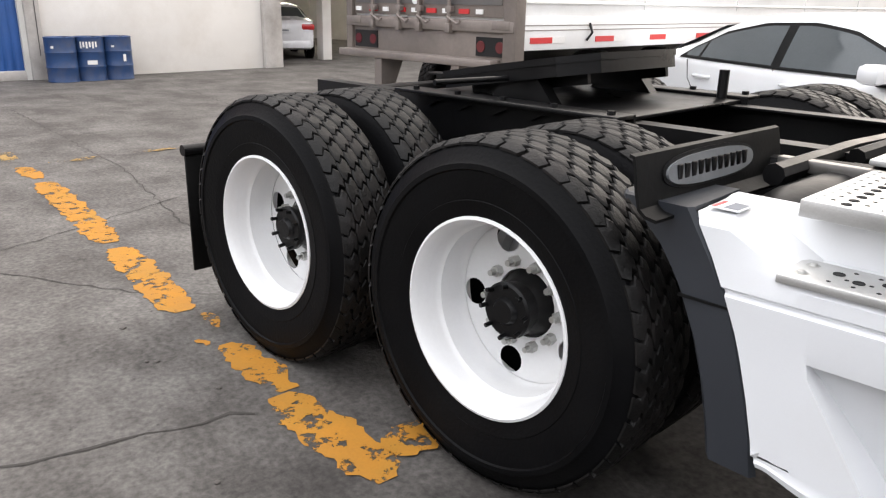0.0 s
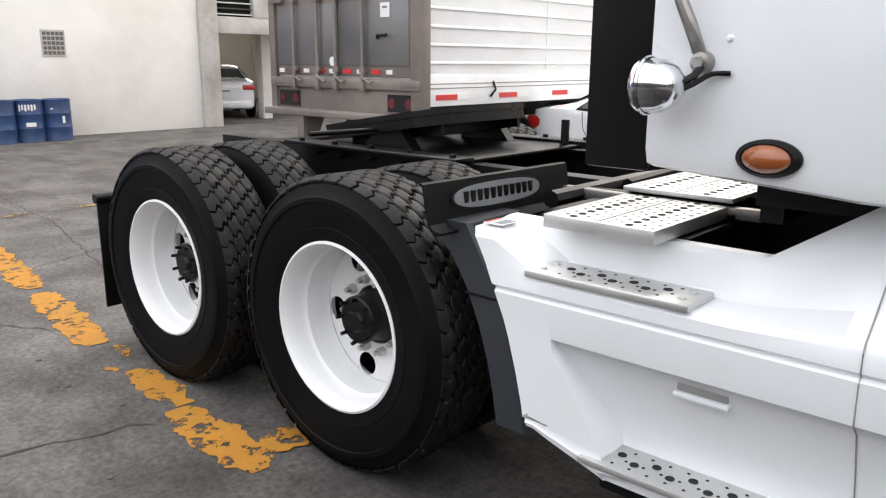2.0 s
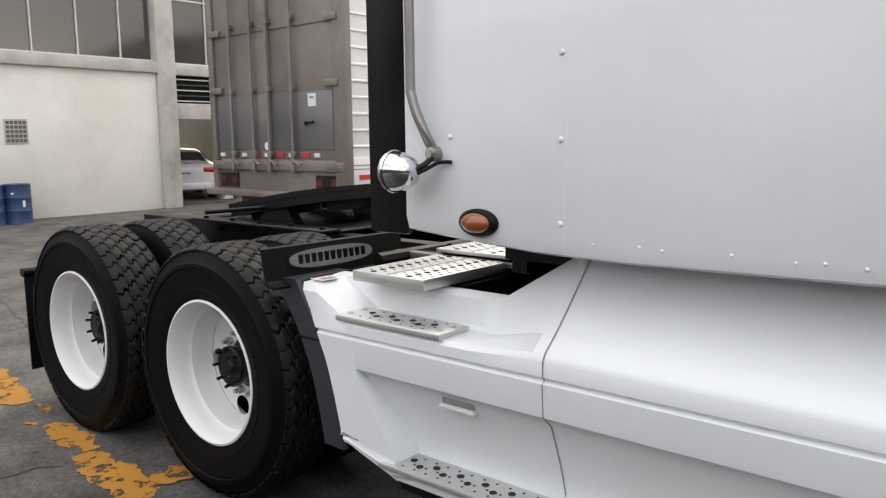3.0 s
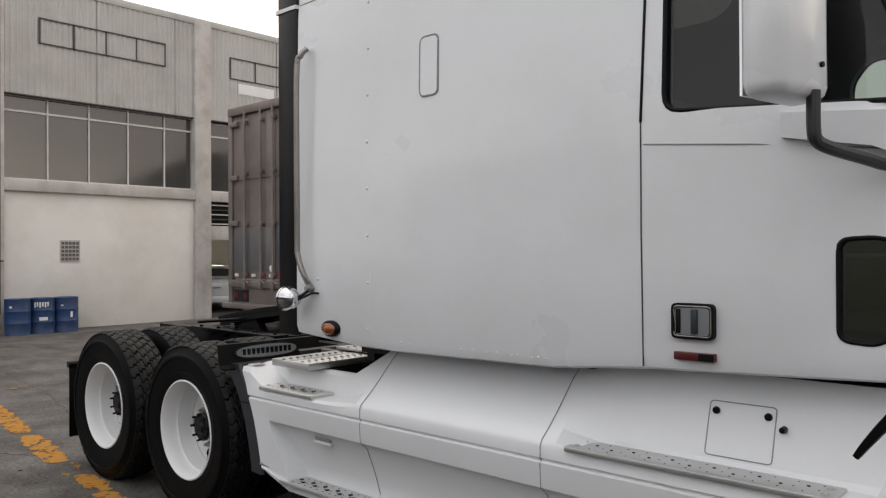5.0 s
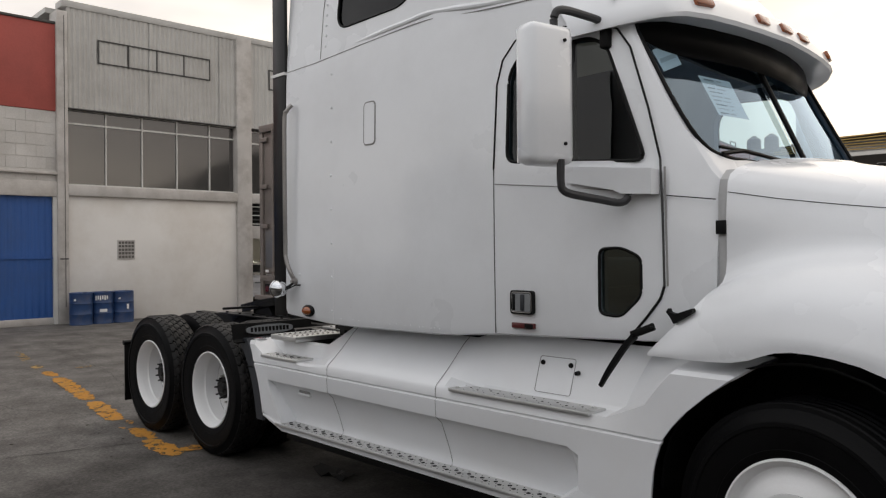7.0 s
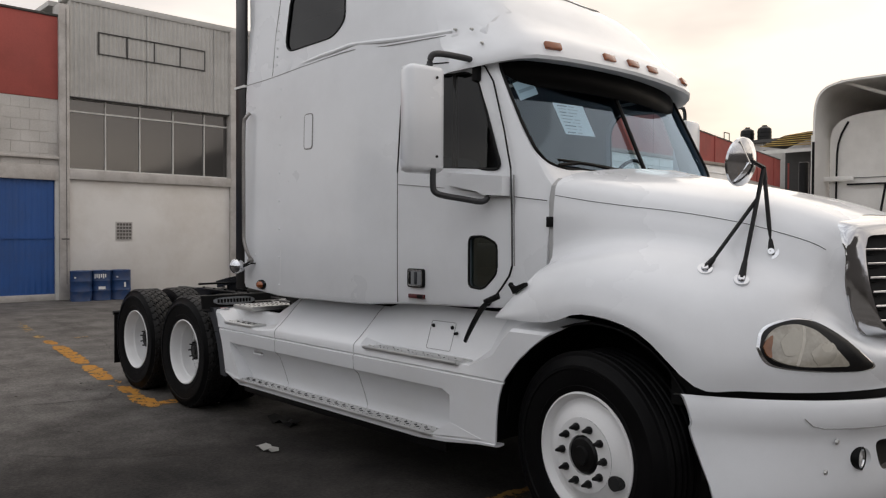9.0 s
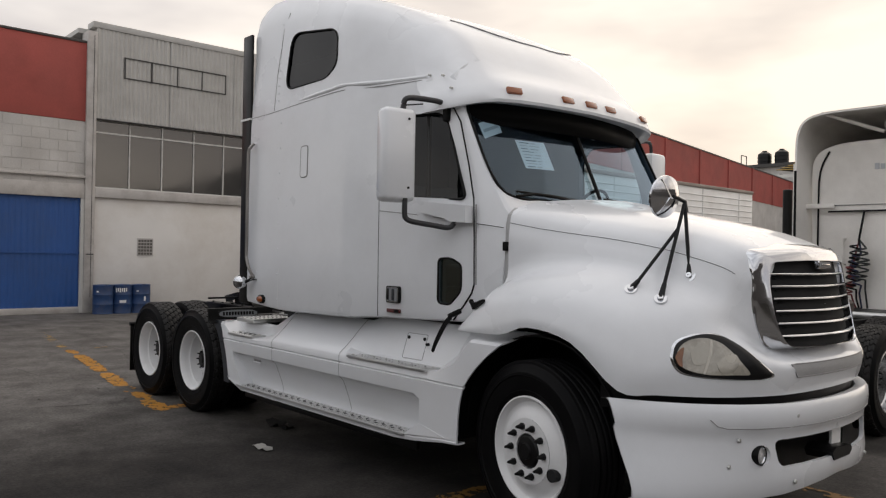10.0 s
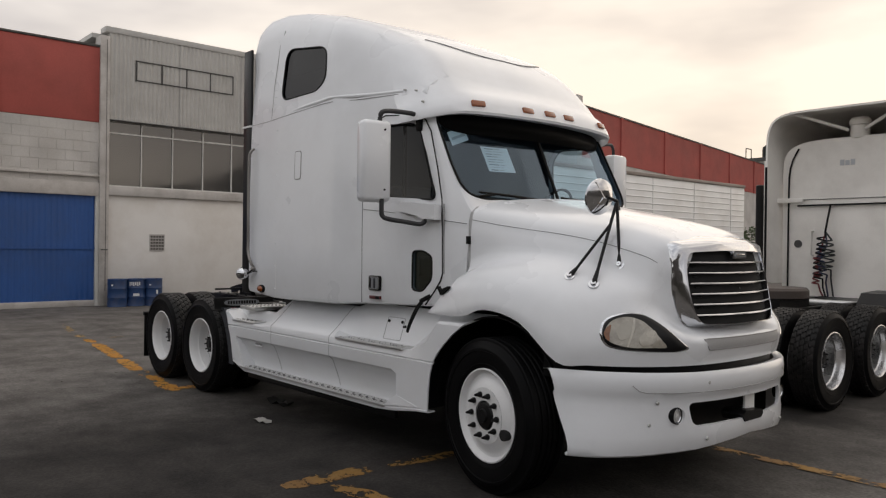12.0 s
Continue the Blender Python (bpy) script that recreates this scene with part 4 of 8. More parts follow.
def level_tyre(w, turn):
    """Keeps the flattened foot of the tyre on the ground when its wheel is turned."""
    for c in w.children:
        if c.name.startswith(("tyre", "tread")):
            c.matrix_basis = Matrix.Rotation(radians(-turn), 4, "Y")


for x, turn in ((AX[0], 0), (AX[1], 20)):
    for side in (-1, 1):
        level_tyre(place_wheel("outer", x, side * 1.27, side > 0, truck, turn=turn), turn)
        w = place_wheel("inner", x, side * 0.65, side < 0, truck, turn=0)
# the front wheels are steered a little outwards
for side in (-1, 1):
    w = place_wheel("steer", AX[2], side * 1.262, side > 0, truck)
    w.matrix_basis = Matrix.Translation((AX[2], side * 1.262, WHEEL_Z)) @ Matrix.Rotation(radians(-8), 4, "Z") @ (FLIP if side > 0 else Matrix())


# ---- truck chassis ----
def channel(bm, x0, x1, y, z0, z1, side):
    """A C-shaped frame rail."""
    box(bm, x0, x1, y - 0.004, y + 0.004, z0, z1)
    box(bm, x0, x1, min(y, y - side * 0.085), max(y, y - side * 0.085), z1 - 0.009, z1 - 0.0005)
    box(bm, x0, x1, min(y, y - side * 0.085), max(y, y - side * 0.085), z0 + 0.0005, z0 + 0.009)


for s in (-1, 1):
    bm = bmesh.new()
    channel(bm, -1.95, 4.9, s * 0.43, 0.76, 1.03, s)
    part("frame_rail", bm, BLACK, truck, "black steel frame rail", smooth=0)
for x in (-1.9, -0.59, 0.55, 1.5, 2.6, 3.6):
    part("cross_member", boxed(x - 0.05, x + 0.05, -0.425, 0.425, 0.80, 0.98, bevel=0.008), BLACK, truck)
for x in AX[:2]:
    part("axle", rodded((x, -1.02, WHEEL_Z), (x, 1.02, WHEEL_Z), 0.075, seg=16), BLACK, truck)
    part("differential", lathe(bmesh.new(), [(0, -0.2), (0.12, -0.19), (0.2, -0.1), (0.22, 0), (0.2, 0.1), (0.12, 0.19), (0, 0.2)], 20, "y", (x, 0.05, WHEEL_Z)), BLACK, truck)
    for s in (-1, 1):
        part("leaf_spring", boxed(x - 0.48, x + 0.48, s * 0.5 - 0.04, s * 0.5 + 0.04, 0.62, 0.70, bevel=0.01), BLACK, truck)
        part("air_bag", lathe(bmesh.new(), [(0, 0.6), (0.11, 0.6), (0.13, 0.66), (0.12, 0.7), (0.13, 0.74), (0.11, 0.79), (0, 0.79)], 18, "z", (x - 0.36, s * 0.5, 0)), BLACK_TRIM, truck)
        part("brake_chamber", lathe(bmesh.new(), [(0, -0.1), (0.08, -0.1), (0.09, 0), (0.08, 0.1), (0, 0.1)], 16, "x", (x + 0.3, s * 0.55, 0.72)), BLACK, truck)
# torque rods and small pipes between the rails
part("torque_rod", tube(bmesh.new(), [(-0.2, -0.66, 0.93), (0.3, -0.68, 1.0), (0.9, -0.66, 1.02)], 0.03), STEEL_GREASE, truck)
part("cross_tube", tube(bmesh.new(), [(0.62, -0.86, 1.02), (0.62, -0.3, 1.02), (0.62, 0.2, 1.0)], 0.03), STEEL_GREASE, truck)
part("cross_tube", tube(bmesh.new(), [(0.70, -0.50, 1.03), (0.78, -0.2, 1.06), (0.98, 0.05, 1.09), (1.2, 0.15, 1.09)], 0.028, 8, 4), STEEL_GREASE, truck)
part("exhaust_pipe", tube(bmesh.new(), [(0.62, 0.3, 0.98), (0.85, 0.3, 1.13), (1.15, 0.28, 1.15), (1.6, 0.25, 1.1)], 0.07, 12, 5), STEEL_GREASE, truck)
part("air_tank", lathe(bmesh.new(), [(0, -0.3), (0.09, -0.28), (0.12, -0.22), (0.12, 0.22), (0.09, 0.28), (0, 0.3)], 18, "y", (0.72, -0.72, 0.90)), STEEL_GREASE, truck, "dusty steel air tank")
part("battery_box", boxed(0.84, 1.16, -1.0, -0.48, 0.55, 1.0, bevel=0.01), BLACK, truck)
part("fuel_tank", lathe(bmesh.new(), [(0, 1.5), (0.27, 1.5), (0.3, 1.53), (0.3, 2.9), (0.27, 2.93), (0, 2.93)], 28, "x", (0, -0.76, 0.72)), BLACK, truck)
part("fuel_tank", lathe(bmesh.new(), [(0, 1.0), (0.27, 1.0), (0.3, 1.03), (0.3, 2.9), (0.27, 2.93), (0, 2.93)], 28, "x", (0, 0.85, 0.72)), BLACK, truck)
part("gearbox", boxed(2.3, 4.4, -0.36, 0.36, 0.55, 1.15, bevel=0.05), BLACK, truck)
part("engine_block", boxed(4.0, 5.5, -0.4, 0.4, 0.7, 1.5, bevel=0.05), BLACK, truck)
part("front_axle", boxed(4.65, 4.77, -1.0, 1.0, 0.40, 0.52, bevel=0.02), BLACK, truck)
# mudflaps on their hangers
for s in (-1, 1):
    part("mudflap", boxed(-1.87, -1.855, min(s * 0.62, s * 1.24), max(s * 0.62, s * 1.24), 0.19, 0.74, bevel=0.004), BLACK_TRIM, truck, "black rubber mudflap")
    part("mudflap_hanger", rodded((-1.86, s * 0.43, 0.765), (-1.86, s * 1.25, 0.765), 0.026), BLACK, truck)


# ---- fifth wheel ----
def fifth_wheel(parent, x0, y0, z0, tilt, material):
    m = Matrix.Translation((x0, y0, z0)) @ Matrix.Rotation(radians(tilt), 4, "Y") @ Matrix.Scale(0.88, 4)
    outline = [(-0.52, -0.44), (-0.60, -0.30), (-0.46, -0.12), (-0.12, -0.06), (-0.06, 0.0), (-0.12, 0.06), (-0.46, 0.12), (-0.60, 0.30), (-0.52, 0.44), (-0.1, 0.49), (0.2, 0.46), (0.34, 0.32), (0.36, 0.0), (0.34, -0.32), (0.2, -0.46), (-0.1, -0.49)]
    bm = prism(bmesh.new(), outline, "z", -0.03, 0.0)
    bmesh.ops.transform(bm, matrix=m, verts=bm.verts)
    top = part("fifth_wheel_plate", bm, material, parent, "greasy dark steel coupling plate", smooth=25)
    run = [Vector((*p, 0)) * 0.985 for p in outline[7:] + outline[:2]]
    bm = bmesh.new()
    grid_faces(bm, [[p + Vector((0, 0, -0.03)), p + Vector((0, 0, -0.085))] for p in run])
    shell(bm, 0.014, (0, 0, 1))
    bmesh.ops.transform(bm, matrix=m, verts=bm.verts)
    part("skirt_flange", bm, material, top)
    for s in (-1, 1):
        bm = box(bmesh.new(), -0.42, 0.28, s * 0.33 - 0.012, s * 0.33 + 0.012, -0.13, -0.02)
        bmesh.ops.transform(bm, matrix=m, verts=bm.verts)
        part("rib", bm, material, top)
        part("pivot_bracket", prism(bmesh.new(), [(x0 - 0.2, z0 - 0.2), (x0 + 0.2, z0 - 0.2), (x0 + 0.07, z0 - 0.05), (x0 - 0.07, z0 - 0.05)], "y", y0 + s * 0.36 - 0.03, y0 + s * 0.36 + 0.03), material, top)
    bm = rod(bmesh.new(), (-0.05, -0.4, -0.07), (-0.15, -0.86, -0.06), 0.013)
    bmesh.ops.transform(bm, matrix=m, verts=bm.verts)
    part("release_handle", bm, material, top)
    return top


fifth_wheel(truck, -0.62, 0.0, 1.205, -9, STEEL_GREASE)
bm = bmesh.new()
box(bm, -1.16, -0.08, -0.47, 0.47, 1.033, 1.047, bevel=0.003)
part("slider_plate", bm, STEEL_GREASE, truck, "greasy mounting plate over the frame rails")
for s in (-1, 1):
    part("wavy_bracket", prism(bmesh.new(), [(-1.2, 1.061), (-0.05, 1.061)] + [(-0.05 - k * 0.023, 1.0 + 0.016 * math.cos(k * 0.75)) for k in range(51)], "y", min(s * 0.442, s * 0.452), max(s * 0.442, s * 0.452)), BLACK, truck, "black wavy-edged mounting bracket")
    part("mounting_angle", boxed(-1.2, -0.05, min(s * 0.44, s * 0.56), max(s * 0.44, s * 0.56), 1.047, 1.062, bevel=0.003), BLACK, truck)
    for k in range(5):
        part("mounting_bolt", rodded((-1.1 + k * 0.25, s * 0.52, 1.06), (-1.1 + k * 0.25, s * 0.52, 1.076), 0.015, seg=6), BLACK, truck)
part("lock_post", rodded((-0.15, 0.40, 1.05), (-0.15, 0.40, 1.17), 0.022, seg=10), BLACK, truck)

# dark quarter guard behind the drive tyre, with the maker's oval plate (drawn plain)
guard = bmesh.new()
prof = [(0.495, 1.112), (0.507, 1.108), (0.514, 1.08), (0.522, 1.03), (0.532, 0.992), (0.548, 0.98), (0.575, 0.975)]
rows = [[(x + 0.03 * (y + 1.2), y, z) for x, z in prof] for y in (-1.34, -1.31, -1.1, -0.9, -0.7, -0.63)]
grid_faces(guard, rows)
shell(guard, 0.008)
gd = part("quarter_guard", guard, BLACK_TRIM, truck, "dark grey plastic mud guard")
def oval_plate(a, b, dx, material, name, label=""):
    bm = bmesh.new()
    pts = []
    for k in range(32):
        q = 2 * math.pi * k / 32
        pts.append((-1.02 + a * math.copysign(abs(math.cos(q)) ** 0.75, math.cos(q)), b * math.copysign(abs(math.sin(q)) ** 0.8, math.sin(q))))
    vs = [bm.verts.new((0.514 + dx - 0.2 * h + 0.03 * (y + 1.2), y, 1.055 + h)) for y, h in pts]
    bm.faces.new(vs)
    shell(bm, 0.006)
    return part(name, bm, material, gd, label, smooth=0)
PLATE_GREY = mat("satin_grey_plate", (0.22, 0.23, 0.24), 0.4, 0.3, vary=0.15, bump=0.05)
oval_plate(0.22, 0.044, 0.008, BLACK, "oval_plate")
oval_plate(0.208, 0.036, 0.014, PLATE_GREY, "oval_face", "grey oval maker's plate")
for k in range(11):
    y = -1.178 + k * 0.0315
    bm = boxed(0.524 + 0.03 * (y + 1.2), 0.532 + 0.03 * (y + 1.2), y - 0.010, y + 0.010, 1.038, 1.074, bevel=0.002)
    part("plate_bar", bm, BLACK, gd)

# deck plates behind the sleeper
def tread_plate(x0, x1, y0, y1, z, thick, rows_, label):
    """Two perforated planks side by side: a line of large holes between lines of small ones on each."""
    p = part("deck_plate", boxed(x0, x1, y0, y1, z - thick, z, bevel=0.003), ALU, truck, label)
    xm, half = (x0 + x1) / 2, (x1 - x0) / 2
    part("plank_joint", boxed(xm - 0.002, xm + 0.002, y0 + 0.004, y1 - 0.004, z - 0.001, z + 0.0015), PALE_SEAM, p)
    hole = part("tread_hole", lathe(bmesh.new(), [(0, 0.001), (0.0085, 0.001), (0.0105, 0.002), (0.0115, 0.0)], 12, "z"), HOLE, p)
    pin = part("tread_hole", lathe(bmesh.new(), [(0, 0.001), (0.0045, 0.001), (0.006, 0.0)], 8, "z"), HOLE, p)
    stud = part("tread_stud", lathe(bmesh.new(), [(0, 0.002), (0.003, 0.003), (0.006, 0.003), (0.008, 0.0)], 8, "z"), ALU, p)
    step = (y1 - y0) / rows_
    first = True
    for a in (x0, xm):
        for k in range(rows_):
            y = y0 + (k + 0.5) * step
            big = Matrix.Translation((a + half * 0.5, y, z))
            low = [Matrix.Translation((a + half * f, y + step * (0.5 if k < rows_ - 1 else 0.2), z)) for f in (0.3, 0.7)]
            end = [Matrix.Translation((a + half * f, y, z)) for f in (0.12, 0.88)]
            if first:
                hole.matrix_basis, pin.matrix_basis, stud.matrix_basis = big, low[0], end[0]
                low, end, first = low[1:], end[1:], False
            else:
                repeat(hole, big)
            for m in low:
                repeat(pin, m)
            for m in end:
                repeat(stud, m)
    return p


tread_plate(0.81, 1.145, -1.18, -0.72, 1.045, 0.038, 10, "perforated aluminium deck plate over the frame")
tread_plate(0.79, 1.15, -0.70, -0.12, 1.066, 0.016, 12, "thin perforated aluminium deck plate over the frame")
part("deck_bar", boxed(0.56, 1.24, -0.70, -0.665, 1.005, 1.04, bevel=0.004), RAIL_METAL, truck, "dull steel bar under the deck plates")
part("deck_bracket", boxed(0.86, 1.16, -0.72, -0.66, 0.96, 1.02), STEEL_GREASE, truck)


# ---- side fairing ----
TRIM_EDGE = [(0.34, 0.845), (0.5, 0.82), (0.6, 0.795), (0.7, 0.765), (0.8, 0.73), (0.9, 0.672), (1.0, 0.61)]


def fairing(side):
    """The white chassis skirt with its two steps and the long recess, lofted along the truck."""
    def prof(kind, rec):
        base = [(-1.19, 0.372), (-1.24, 0.365), (-1.268, 0.375), (-1.272, 0.40), (-1.268, 0.412)] + ([(-1.16, 0.414), (-1.142, 0.424), (-1.138, 0.45), (-1.155, 0.51), (-1.176, 0.57), (-1.199, 0.63), (-1.222, 0.685), (-1.246, 0.713), (-1.266, 0.722)] if rec else [(-1.2685, z) for z in (0.44, 0.47, 0.50, 0.55, 0.60, 0.64, 0.66, 0.68, 0.692)]) + [(-1.2695, 0.745), (-1.273, 0.822), (-1.261, 0.829), (-1.261, 0.834), (-1.271, 0.841)]
        if kind == "step":
            top = [(-1.27, 0.872), (-1.258, 0.887), (-1.12, 0.889), (-1.10, 0.902), (-1.082, 0.985), (-1.068, 1.0), (-1.03, 1.0)]
        elif kind == "block":
            top = [(-1.262, 0.90), (-1.258, 0.965), (-1.24, 0.99), (-1.10, 0.995), (-1.08, 0.998), (-1.06, 1.0), (-1.03, 1.0)]
        elif kind == "step2":
            top = [(-1.262, 0.875), (-1.255, 0.893), (-1.125, 0.895), (-1.105, 0.915), (-1.065, 1.04), (-1.035, 1.125), (-0.985, 1.20)]
        elif kind == "tank":
            top = [(-1.27, 0.885), (-1.26, 0.905), (-1.205, 0.95), (-1.145, 1.005), (-1.085, 1.065), (-1.035, 1.115), (-0.98, 1.155)]
        else:
            top = [(-1.268, 0.90), (-1.268, 0.98), (-1.268, 1.06), (-1.264, 1.132), (-1.25, 1.15), (-1.1, 1.195), (-0.93, 1.20)]
        return base + top
    stations = [(0.587, "block", False), (0.63, "block", False), (0.67, "block", False), (0.82, "step", False), (0.85, "step", False), (0.90, "step", True), (1.24, "step", True), (1.32, "step", True), (1.39, "step", True), (1.62, "tank", True), (1.655, "tank", True), (1.667, "tank", True),
                (2.2, "tank", True), (2.71, "tank", True), (2.722, "tank", True), (2.78, "tank", True), (2.95, "step2", True), (3.4, "step2", True), (3.63, "step2", True), (3.70, "step2", False), (3.83, "step2", False), (3.965, "front", False), (4.12, "front", False)]
    arch = [(0.36, 4.085), (0.5, 4.086), (0.61, 4.09), (0.70, 4.10), (0.79, 4.122), (0.86, 4.155), (0.93, 4.21), (1.0, 4.28), (1.06, 4.352), (1.12, 4.43), (1.18, 4.51)]
    rows = []
    for i, (x, kind, rec) in enumerate(stations):
        row = []
        for j, (y, z) in enumerate(prof(kind, rec)):
            xx = x
            if i < 6:
                lean = (lerp_table(TRIM_EDGE, z) - 0.587) * max(0.0, (0.96 - x) / 0.373)
                xx = x + lean
            if i in (4, 5):
                xx += 0.6 * max(0.0, 0.71 - max(z, 0.44)) - (0.02 if i == 5 else 0.0)
            if x < 1.1 and z < 0.45:
                z += 0.075 * min(1.0, max(0.0, (1.06 - xx) / 0.2)) * (1 - (z - 0.365) / 0.14)
            if x > 3.5:
                z += 0.075 * min(1.0, (x - 3.5) / 0.55) * max(0.0, 1 - (z - 0.365) / 0.15)
            if i >= len(stations) - 3:
                xx = x + (lerp_table(arch, z) - 4.12) * (i - (len(stations) - 4)) / 3
            row.append((xx, y if side < 0 else -y, z))
        rows.append(row)
    bm = bmesh.new()
    grid_faces(bm, rows)
    shell(bm, 0.012, (0, -side, -0.4))
    ob = part("side_fairing", bm, SKIRT_WHITE, truck, "white fibreglass side fairing with moulded steps", smooth=27)
    return ob


fairing_right = fairing(-1)
fairing(1)
# panel seams across the fairing
def seam_across(x, parent):
    pts = [(x, -1.272, 0.38), (x, -1.144, 0.428), (x, -1.14, 0.45), (x, -1.157, 0.51), (x, -1.178, 0.57), (x, -1.224, 0.685), (x, -1.268, 0.724), (x, -1.274, 0.82), (x, -1.262, 0.831), (x, -1.272, 0.843), (x, -1.272, 0.885), (x, -1.262, 0.907), (x, -1.207, 0.952), (x, -1.147, 1.007), (x, -1.087, 1.067), (x, -1.037, 1.117), (x, -0.985, 1.156)]
    return part("panel_seam", tube(bmesh.new(), pts, 0.0018, 6), PALE_SEAM, parent)
seam_across(1.661, fairing_right)
seam_across(2.716, fairing_right)
# treads of the steps
def step_plate(x0, x1, y0, y1, z, pitch, big, small, name, label):
    """A folded aluminium tread with a row of large holes between two rows of small ones, and a pair of bolts at either end."""
    p = part(name, boxed(x0, x1, y0, y1, z - 0.02, z, bevel=0.004), ALU, fairing_right, label)
    n, w, ym = int((x1 - x0 - 0.1) / pitch), y1 - y0, (y0 + y1) / 2
    hole = part("tread_hole", lathe(bmesh.new(), [(0, 0.001), (big * 0.8, 0.001), (big * 0.95, 0.002), (big, 0.0)], 14, "z"), HOLE, p)
    pin = part("tread_hole", lathe(bmesh.new(), [(0, 0.001), (small * 0.8, 0.001), (small, 0.0)], 8, "z"), HOLE, p)
    x = (x0 + x1) / 2 - pitch * (n - 1) / 2
    hole.location, pin.location = (x, ym + 0.014, z), (x, y0 + w * 0.2, z)
    for k in range(n):
        if k:
            repeat(hole, Matrix.Translation((x + k * pitch, ym + (0.014 if k % 2 == 0 else -0.014), z)))
            repeat(pin, Matrix.Translation((x + k * pitch, y0 + w * 0.2, z)))
        repeat(pin, Matrix.Translation((x + (k + 0.5) * pitch, y0 + w * 0.42, z)))
        repeat(pin, Matrix.Translation((x + (k + 0.5) * pitch, y0 + w * 0.8, z)))
    bolt = None
    for bx_ in (x0 + 0.035, x1 - 0.035):
        for by in (y0 + w * 0.28, y0 + w * 0.72):
            if bolt is None:
                bolt = part("step_bolt", lathe(bmesh.new(), [(0, 0.006), (0.008, 0.005), (0.009, 0.001), (0.015, 0.0005)], 12, "z"), BOLT, p, "zinc step bolt")
                bolt.location = (bx_, by, z)
            else:
                repeat(bolt, Matrix.Translation((bx_, by, z)))
    return p


step_plate(0.82, 1.29, -1.277, -1.125, 0.905, 0.047, 0.0125, 0.005, "upper_step", "perforated aluminium step")
step_plate(2.83, 3.77, -1.282, -1.135, 0.906, 0.075, 0.006, 0.0035, "upper_step", "long perforated aluminium step")
step_plate(1.02, 3.55, -1.285, -1.145, 0.426, 0.05, 0.0125, 0.005, "lower_step", "long perforated aluminium lower step")
part("grab_slot", boxed(1.25, 1.39, -1.236, -1.19, 0.652, 0.668, bevel=0.006), SKIRT_WHITE, fairing_right)
# grey plate painted as the shade in the slot; nothing is cut out
part("slot_recess", boxed(1.256, 1.384, -1.2265, -1.20, 0.668, 0.690, bevel=0.004), PALE_SEAM, fairing_right)
# front kick at the lower step
kick = bmesh.new()
kv = [kick.verts.new(p) for p in [(3.54, -1.277, 0.42), (3.60, -1.135, 0.50), (3.98, -1.275, 0.472), (3.70, -1.270, 0.525), (3.60, -1.13, 0.41)]]
for f in ((0, 1, 3), (1, 2, 3), (0, 3, 2), (0, 2, 4), (0, 4, 1), (1, 4, 2)):
    kick.faces.new([kv[i] for i in f])
part("step_end", kick, SKIRT_WHITE, fairing_right)
# access door in the tank fairing, with its locks
door_pts = rounded([(3.30, 0), (3.53, 0), (3.53, 0.2), (3.30, 0.2)], 0.015, 3)
def on_tank(h):
    z = 0.925 + h * 0.9
    return float(np.interp(z, [0.915, 1.04, 1.125, 1.20], [-1.105, -1.065, -1.035, -0.985])), z
bm = tube(bmesh.new(), [(x, on_tank(h)[0] - 0.001, on_tank(h)[1]) for x, h in door_pts + door_pts[:1]], 0.0022, 6)
access = part("access_door", bm, PALE_SEAM, fairing_right)
for x in (3.325, 3.505):
    part("door_lock", lathe(bmesh.new(), [(0, -0.004), (0.012, -0.004), (0.014, 0.004)], 12, "y", (x, on_tank(0.165)[0] - 0.006, on_tank(0.165)[1])), BLACK, access)
part("filler_knob", lathe(bmesh.new(), [(0, -0.016), (0.010, -0.014), (0.012, 0.01)], 12, "y", (3.56, on_tank(0.13)[0] - 0.012, on_tank(0.13)[1])), BLACK, access)
# warning label at the rear corner
part("warning_label", boxed(0.63, 0.70, -1.22, -1.145, 0.9985, 1.0012), PAPER, fairing_right, "small white warning label with a red edge")
part("label_bar", boxed(0.66, 0.695, -1.212, -1.15, 1.0005, 1.002), INK, fairing_right)
part("label_bar", boxed(0.633, 0.643, -1.215, -1.15, 1.0005, 1.002), TAPE_RED, fairing_right)
# dark strip between tyre and fairing
bm = bmesh.new()
rows = []
for z, x0, x1 in ((1.0, 0.42, 0.612), (0.95, 0.475, 0.642), (0.9, 0.525, 0.674), (0.85, 0.56, 0.703), (0.8, 0.59, 0.732), (0.7, 0.635, 0.767), (0.6, 0.668, 0.797), (0.5, 0.692, 0.822), (0.41, 0.708, 0.838)):
    rows.append([(x0 - 0.01, -1.0, z), (x0, -1.235, z), (x0 + 0.02, -1.262, z), (x1 - 0.01, -1.266, z), (x1, -1.25, z)])
grid_faces(bm, rows)
bm.faces.new([bm.verts.new((p[0], p[1], 1.0)) for p in rows[0]] + [bm.verts.new((0.6, -1.0, 1.0))])
shell(bm, 0.01)
part("edge_trim", bm, PLASTIC, truck, "dark grey plastic fairing edge")
part("edge_joint", boxed(0.605, 0.73, -1.2685, -1.255, 0.79, 0.796), BLACK_TRIM, truck)
part("under_valance", boxed(1.04, 3.6, -1.2, -1.16, 0.30, 0.385, bevel=0.01), BLACK, truck)
part("mudguard", boxed(4.02, 4.04, -1.2, -0.6, 0.46, 0.85, bevel=0.004), BLACK, truck, "black mudguard behind the front wheel")

